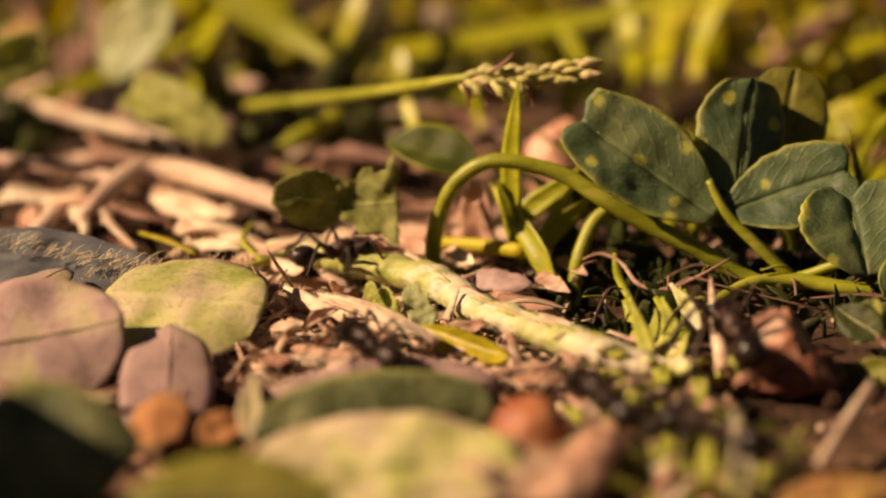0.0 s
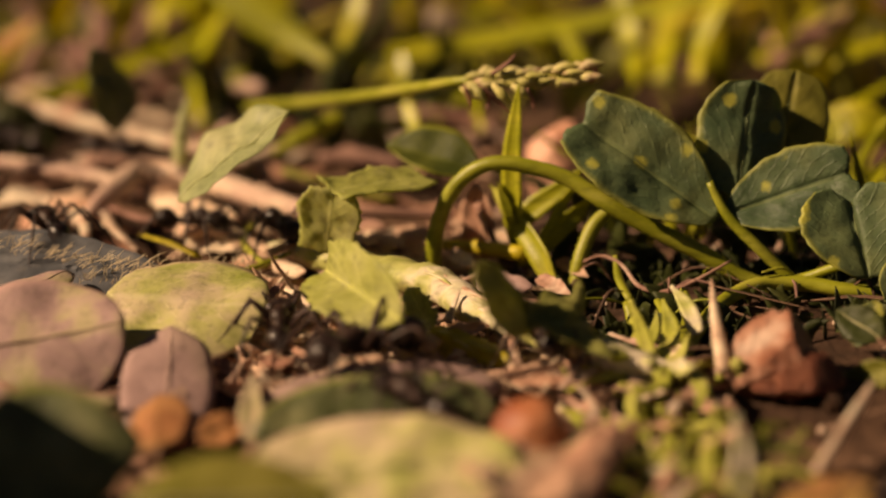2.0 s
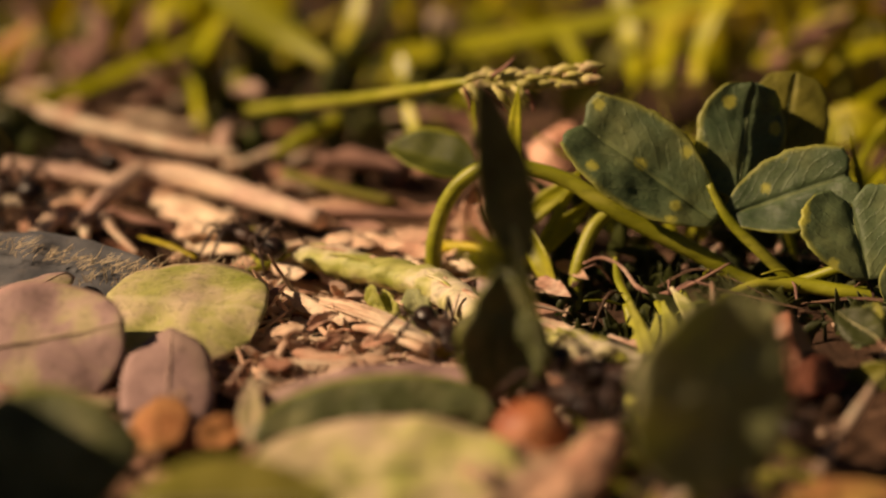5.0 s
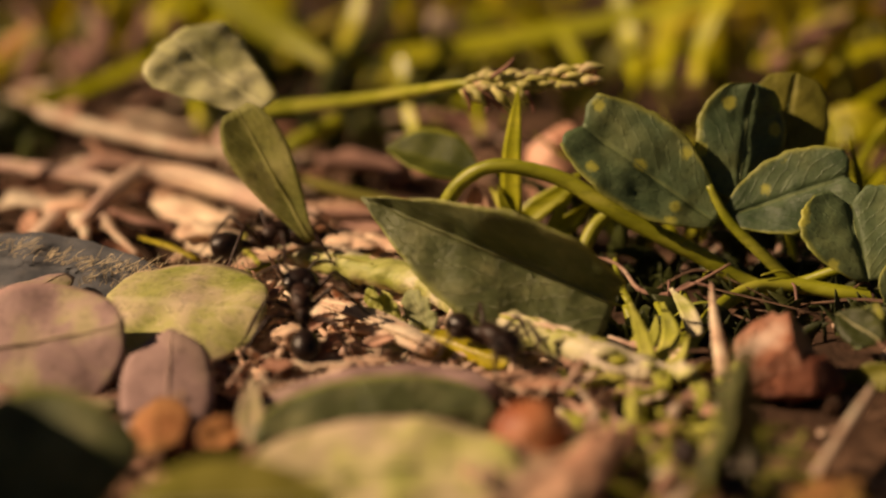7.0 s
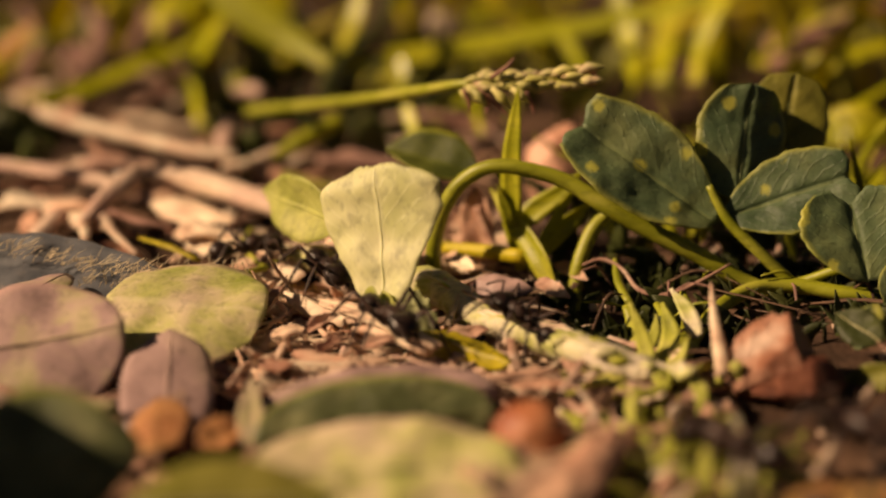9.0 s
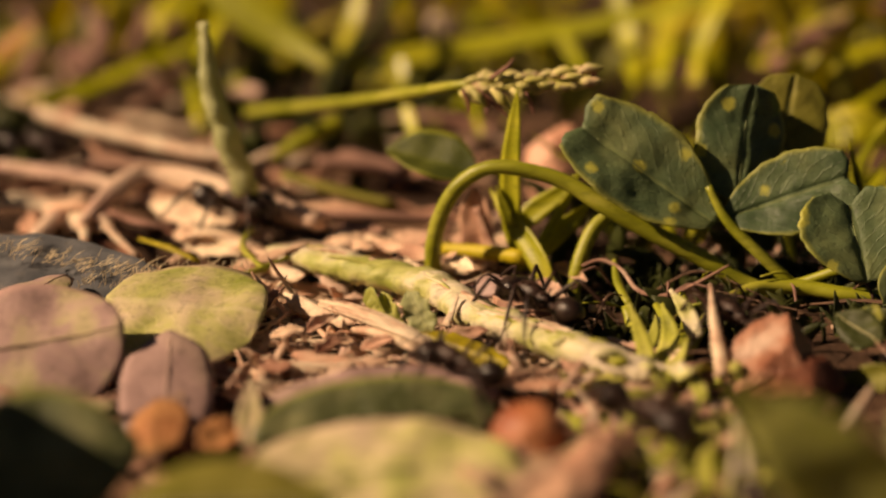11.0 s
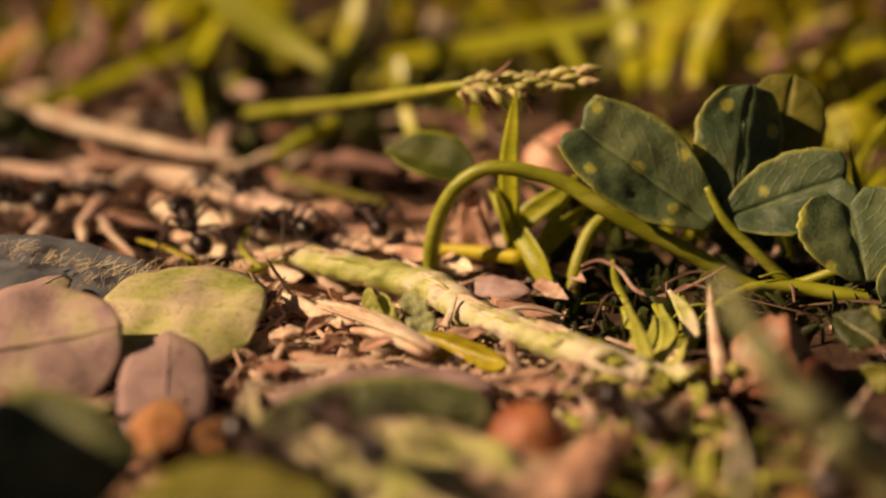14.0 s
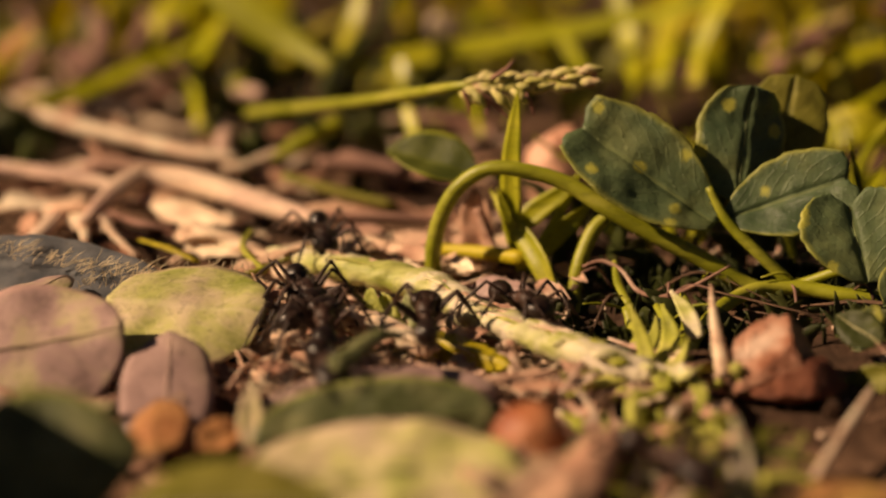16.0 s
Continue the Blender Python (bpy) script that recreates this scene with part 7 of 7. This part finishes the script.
    carry(p12, [
        (0, (-65.8, 138.4, 5), (-0.13, 0.00, 0.99), (0.00, -0.98, 0.17)),
        (10, (-46.7, 137.8, 5.2), (-0.17, 0.00, 0.99), (0.00, -0.98, 0.17)),
        (11, (-17.4, 125.1, 4.7), (-0.23, 0.00, 0.97), (0.00, -0.98, 0.17)),
        (11.3, (-10.2, 114.0, 3.3), (-0.38, 0.75, 0.55), (-0.24, -0.65, 0.72)),
        (11.5, (-8.6, 107.0, 6.5), (-0.20, 0.92, 0.32), (-0.23, -0.36, 0.90)),
        (11.7, (-7.7, 102.0, 5.5), (-0.23, 0.87, 0.43), (-0.20, -0.47, 0.86)),
        (12, (-5.5, 97.0, 3.2), (-0.26, 0.72, 0.64), (-0.17, -0.69, 0.70)),
        (12.3, (-6.9, 90.0, 3.6), (-0.03, 0.89, 0.46), (-0.01, -0.47, 0.89)),
        (12.5, (-2.5, 88.0, 3.8), (-0.15, 0.92, 0.37), (-0.12, -0.39, 0.91)),
        (13, (12.5, 84.0, 1.4), (-0.79, 0.23, 0.57), (-0.10, -0.96, 0.25)),
        (13.3, (15.8, 77.0, 1.4), (-0.62, -0.23, 0.75), (0.24, -0.97, -0.10)),
        (13.5, (21.8, 76.0, 4.6), (-0.79, -0.29, 0.54), (0.32, -0.95, -0.03)),
        (13.6, (23.2, 75.0, 4.8), (-0.73, -0.38, 0.56), (0.39, -0.91, -0.09)),
        (13.7, (21.3, 69.1, 5.5), (-0.57, 0.00, 0.82), (0.00, -0.98, 0.17)),
        (14, (24, 67, 4.8), (-0.67, 0.00, 0.74), (0.00, -0.98, 0.17)),
        (14.25, (31.7, 61.2, 4.9), (-0.69, 0.00, 0.73), (0.00, -0.98, 0.17)),
        (16, (84.2, 42.8, 4.9), (-0.69, 0.00, 0.73), (0.00, -0.98, 0.17))])
    march(1.22, [(0, -73.5, 148.6, 0.4, 7), (10.6, -53.5, 151.1, 0.4, -8), (11.3, -29.8, 142.7, 0.4, -34), (11.5, -24, 133, 0.4, -20), (11.7, -25.9, 129.5, 0.4, -60), (12, -24.3, 123.3, 0.4, -79), (12.3, -22.5, 118.3, 0.4, -80), (12.5, -19.9, 109.9, 1, -80), (12.7, -18.9, 96.8, 3, -85), (12.85, -17.4, 102.4, 2.1, -157), (13, -15.9, 108, 1.2, -229, 29), (13.1, -14.97, 101.5, 1.47, -172.33), (13.2, -14.03, 95, 1.73, -115.67), (13.3, -13.1, 88.5, 2, -59), (13.6, -12.2, 83.9, 0.4, -80), (14, -10.9, 75.9, 0.4, -69), (14.5, -5.3, 66.1, 0.4, -60), (16, -50.3, 70.6, 0.4, -60)])
    march(1.19, [(0, 34.9, 65.4, 0.4, 127), (10, 21.7, 83.1, 0.4, 127), (11, 7, 101.9, 0.4, 131), (11.3, 3.5, 104.4, 0.4, 143), (11.5, 1.2, 106.6, 0.8, 126, 11), (11.7, -1.8, 110.6, 0.4, 132), (12, -3.8, 110.8, 1.1, 128, 18), (12.3, -6.7, 112.8, 0.4, 171), (12.5, -9.9, 112.2, 1.4, 236, -27), (12.7, -10.4, 107.4, 0.4, 160), (12.9, -12.4, 101.9, 0.4, 110), (13, -14.4, 105.6, 1.4, 107, 27), (13.1, -18.2, 111.3, 0.4, 163), (13.3, -23.4, 107.9, 2, 173), (13.5, -29.1, 115.2, 1.8, 123, 40), (13.7, -34.2, 127.9, 0.4, 120), (13.9, -37.5, 128.9, 0.4, 160), (14.2, -45, 131.8, 0.4, 159), (16, -99, 137.2, 0.4, 159)])
    march(1.05, [(0, 35.2, 66.1, 0.4, 119), (10.5, 25.5, 83.9, 0.4, 114), (11.3, 16.3, 108.1, 0.4, 117), (11.4, 14.3, 109.2, 0.4, 165), (11.5, 12.3, 110.2, 0.4, 214), (11.7, 8.3, 102.8, 0.4, 239), (11.85, 6.1, 100.05, 0.4, 196), (12, 3.1, 97.1, 1.3, 153, 29), (12.1, 2.7, 99.8, 0.4, 128), (12.3, 0.7, 101, 0.4, 122), (12.5, -2.4, 106.3, 1.4, 115, 32), (12.7, -4.2, 109.5, 0.4, 138), (13, -6.6, 111.1, 0.6, 139, 7), (13.1, -8.6, 114.6, 0.4, 132), (13.3, -13.5, 118.9, 0.4, 166), (13.5, -18.9, 117.3, 1.6, 141, 40), (13.7, -22, 120.2, 0.4, 160), (14, -22.4, 121.9, 1, 120, 23), (14.3, -26.3, 122.8, 0.4, 135), (14.5, -29.4, 134.2, 1.3, 129, 33), (14.8, -35.4, 146.2, 0.4, 127), (15.2, -45.2, 156.4, 0.4, 140), (15.5, -54.5, 162, 0.4, 149), (16, -69.5, 163.5, 0.4, 149)])
    march(1.01, [(0, -68.2, 133.5, 0.4, 0), (10.9, -47.7, 133.5, 0.4, -2), (11.3, -41.2, 132.5, 0.4, 22), (11.5, -39.9, 136.6, 0.4, 47), (12, -28.9, 145.5, 0.4, -18), (12.3, -17.5, 129.2, 0.4, -42), (12.5, -10.7, 129.2, 0.4, -15), (12.7, -8.2, 126.7, 0.4, -50), (12.85, -5.8, 114.2, 0.4, -60), (12.93, -6.2, 112.45, 0.45, -135), (13, -6.6, 110.7, 0.5, -210, -2), (13.1, -3.5, 106.13, 0.47, -151), (13.2, -0.4, 101.57, 0.43, -92), (13.3, 2.7, 97, 0.4, -33), (13.5, 7.4, 96.1, 0.4, 4), (13.7, 8.5, 93.9, 0.4, -68), (14, 12, 82.4, 0.4, -66), (14.4, 17.8, 72.6, 0.4, -58), (14.8, 22.2, 66.3, 0.4, -55), (16, 58.2, 53.7, 0.4, -55)])
    march(1.01, [(0, 36.7, 69.3, 0.4, 116), (12, 30.3, 82.4, 0.4, 125), (12.5, 9.7, 108.4, 0.4, 130), (12.9, -4.5, 124.1, 0.4, 138), (13, -3.9, 122.9, 0.7, 121, 9), (13.1, -4.7, 121.5, 0.4, 173), (13.3, -7, 124.4, 0.4, 171), (13.5, -12.8, 122.8, 0.4, 166), (14, -13.2, 122.2, 0.5, 121, -4), (14.3, -20.4, 129.6, 0.4, 125), (14.5, -17.7, 127.5, 0.5, 129, 2), (15, -36, 154.2, 0.4, 130), (15.5, -47.7, 165.4, 0.4, 152), (16, -62.5, 168.5, 0.4, 168)])
    march(1.01, [(0, 36.7, 69.3, 0.4, 111), (12.2, 30.9, 84.2, 0.4, 124), (12.7, 9.8, 109.8, 0.4, 131), (13, 0.3, 119, 0.4, 137), (13.5, -4.7, 123.2, 0.4, 142), (14, -6.3, 124.1, 0.4, 108), (14.5, -7.7, 132.5, 0.4, 106), (15, -14.2, 151.6, 0.4, 121), (15.5, -24.6, 161, 0.4, 146), (16, -39.1, 168.5, 0.4, 153)])
    march(1.11, [(0, -78.7, 153.2, 0.4, 3), (11.5, -54.6, 154.6, 0.4, 0), (12, -44.4, 153.2, 0.4, -22), (13, -30.4, 144.6, 0.4, -28), (13.3, -21.2, 141.1, 0.4, -44), (13.7, -21.3, 135.7, 0.4, -60), (14, -20.2, 132.7, 0.5, -36, -2), (14.3, -16.9, 124.2, 0.4, -61), (14.5, -13, 119.3, 0.9, -71, -15), (14.7, -10.3, 112, 0.4, -70), (15, -7.5, 104.4, 0.8, -40, 11), (15.3, -5.6, 105.1, 0.4, -40), (15.4, -5.55, 104.5, 0.55, -82), (15.5, -5.5, 103.9, 0.7, -124, 9), (16, -10.5, 104.2, 0.5, -72, -4)])
    march(1.11, [(0, -67.9, 130.7, 0.4, -3), (14, -45.4, 129.7, 0.4, 0), (14.3, -40.4, 130.7, 0.4, 47), (14.5, -37.7, 136.8, 0.5, 40, 3), (14.7, -31.8, 134.7, 0.4, -39), (15, -22.8, 121.8, 0.5, -49, 3), (15.3, -11.7, 112, 0.4, -62), (15.5, -7.7, 92.3, 0.7, -94, 10), (15.7, -8.2, 96.6, 0.4, -70), (16, -7.7, 89.2, 0.4, -75)])
    carry(p13, [
        (0, (-67.5, 130.1, 4.4), (0.07, 0.00, 1.00), (0.00, -0.98, 0.17)),
        (14, (-43, 129.2, 4.1), (-0.09, 0.00, 1.00), (0.00, -0.98, 0.17)),
        (14.3, (-38.6, 132, 3.6), (-0.11, 0.00, 0.99), (0.00, -0.98, 0.17)),
        (14.5, (-33.7, 134.0, 4.3), (-0.15, -0.38, 0.91), (0.16, -0.92, -0.36)),
        (14.7, (-28.9, 132.7, 3.7), (-0.07, 0.00, 1.00), (0.00, -0.98, 0.17)),
        (14.9, (-23, 123.4, 3.4), (0.00, 0.00, 1.00), (0.00, -0.98, 0.17)),
        (15, (-20.9, 119.0, 3.4), (0.09, -0.23, 0.97), (-0.02, -0.97, -0.23)),
        (15.1, (-16.5, 117.9, 3.8), (-0.07, 0.00, 1.00), (0.00, -0.98, 0.17)),
        (15.2, (-13.3, 113.6, 6.1), (-0.05, 0.00, 1.00), (0.00, -0.98, 0.17)),
        (15.3, (-10.7, 109.4, 4), (-0.02, 0.00, 1.00), (0.00, -0.98, 0.17)),
        (15.5, (-8.4, 93.5, 3.7), (0.13, 0.30, 0.95), (0.02, -0.95, 0.30)),
        (15.7, (-7.8, 93.8, 3.8), (0.56, 0.71, 0.43), (0.00, -0.98, 0.17)),
        (16, (-7.1, 86.4, 3.9), (0.70, 0.71, 0.11), (0.00, -0.98, 0.17))])
    march(1.11, [(0, 35.1, 65.8, 0.4, 131), (13.8, 26.5, 75.6, 0.4, 119), (14.5, 22, 89.2, 0.4, 119), (14.8, 14.7, 96.6, 0.4, 141), (15, 9.4, 99.5, 0.4, 167), (15.1, 7.4, 98.3, 0.4, 208), (15.3, 4.3, 96.8, 0.4, 200), (15.5, 2.7, 96.6, 0.4, 183), (15.7, 1, 96.6, 0.4, 242), (15.85, -0.1, 97.8, 0.4, 166.5), (16, -1.2, 99, 0.4, 91, 1)])
    march(1.01, [(0, -81.7, 159.6, 0.4, 3), (13.4, -55.5, 161, 0.4, 2), (14, -31.1, 161, 0.4, -21), (14.5, -14.3, 145.5, 0.4, -51), (14.7, -10.1, 135.5, 0.4, -67), (15, -5.2, 123.7, 0.4, -67), (15.3, -3.5, 119.8, 0.4, -73), (15.37, -2.97, 117.77, 0.43, -126.33), (15.43, -2.43, 115.73, 0.47, -179.67), (15.5, -1.9, 113.7, 0.5, -233, -4), (15.57, -0.57, 111.93, 0.47, -291.33), (15.63, 0.77, 110.17, 0.43, -349.67), (15.7, 2.1, 108.4, 0.4, -408), (16, 6, 102.5, 0.4, -417)])
    march(1.05, [(0, -77.7, 151.1, 0.4, -8), (13.8, -51.1, 147.4, 0.4, -6), (14.3, -31.3, 146.2, 0.4, -21), (14.9, -14.5, 133.1, 0.4, -43), (15.3, -11.1, 127.3, 0.4, -58), (15.5, -8.8, 126.3, 0.7, -31, 9), (16, -10.4, 119, 0.6, -79, -6)])
    march(1.05, [(0, -69.1, 133.1, 0.4, 0), (13.6, -46.5, 133.1, 0.4, 0), (14, -34.1, 133.1, 0.4, -10), (14.5, -17.4, 128.2, 0.4, -37), (15, -11, 116.6, 0.4, -57, 1), (15.3, -8.7, 109.5, 0.4, -70), (15.5, -8.2, 108.1, 0.4, -60), (16, -10, 100.4, 0.4, -120)])
    march(1.14, [(0, 33.7, 62.9, 0.4, 175), (13.4, 4.8, 65.6, 0.4, 172), (13.7, -0.7, 67.5, 2, 162), (13.9, -2.7, 68, 4, 136), (14, -5.2, 71.8, 4, 121), (14.2, -8.3, 77.5, 3, 114), (14.5, -12.8, 88.7, 1.5, 110), (14.8, -13.8, 93, 0.4, 60), (15.1, -11.8, 92.5, 0.4, 20), (15.3, -10.2, 92.5, 0.4, 80), (15.5, -8.7, 93.2, 0.4, 95), (16, -8.5, 97.4, 0.4, 95)])
    march(1.11, [(0, 32.9, 61, 0.4, 180), (14.2, 5.8, 61, 0.4, 165), (14.6, 4.1, 68.9, 0.4, 86), (14.8, 6.7, 75.6, 0.4, 68), (15, 9.3, 82.1, 0.4, 40), (15.25, 9.6, 81, 0.4, -10), (15.5, 9.9, 79.9, 0.4, -61), (16, 13.1, 75.3, 0.4, -55)])
    march(1.01, [(0, -61, 139.8, 0.4, 10), (1.6, -48.2, 142, 0.4, -4), (2, -26.9, 137.6, 0.4, -24), (2.5, -13.1, 126.7, 0.4, -38), (3, -6.9, 122, 0.4, -32), (3.5, -1.9, 119.8, 0.4, -48), (4, 5.2, 108.4, 0.4, -61), (4.5, 12.4, 93.9, 0.4, -61), (5.2, 23.4, 76.1, 0.4, -58), (16, 323.4, -28.9, 0.4, -58)])
    carry(p7, [
        (0, (-60.9, 139.7, 3.5), (0.20, 0.00, 0.98), (0.00, -0.98, 0.17)),
        (2, (-25.5, 136.2, 3.9), (0.14, 0.00, 0.99), (-0.63, -0.75, 0.17)),
        (2.5, (-11.3, 124.8, 4.3), (0.09, 0.00, 1.00), (-0.63, -0.75, 0.17)),
        (3, (-5.1, 120.3, 3.3), (-0.07, 0.00, 1.00), (-0.63, -0.75, 0.17)),
        (3.5, (-0.4, 117.7, 4.3), (-0.23, 0.00, 0.97), (-0.63, -0.75, 0.17)),
        (4, (5.9, 106, 4.2), (-0.08, 0.00, 1.00), (-0.63, -0.75, 0.17)),
        (5.2, (23, 73.7, 4.4), (-0.15, 0.00, 0.99), (0.00, -0.98, 0.17)),
        (16, (323, -31.3, 4.4), (-0.15, 0.00, 0.99), (0.00, -0.98, 0.17))])
    march(1.05, [(0, 33.9, 63.2, 0.4, 139), (10.8, 4.3, 88.5, 0.4, 141), (11.3, -6.3, 95.2, 0.4, 140), (11.5, -9.3, 99.8, 0.4, 120), (11.7, -12.1, 102.8, 0.4, 130), (12, -17.3, 109.5, 0.4, 144), (12.4, -27.3, 113.9, 0.4, 157), (12.8, -42.4, 120.2, 0.4, 157), (16, -138.4, 129.8, 0.4, 157)])


motions()
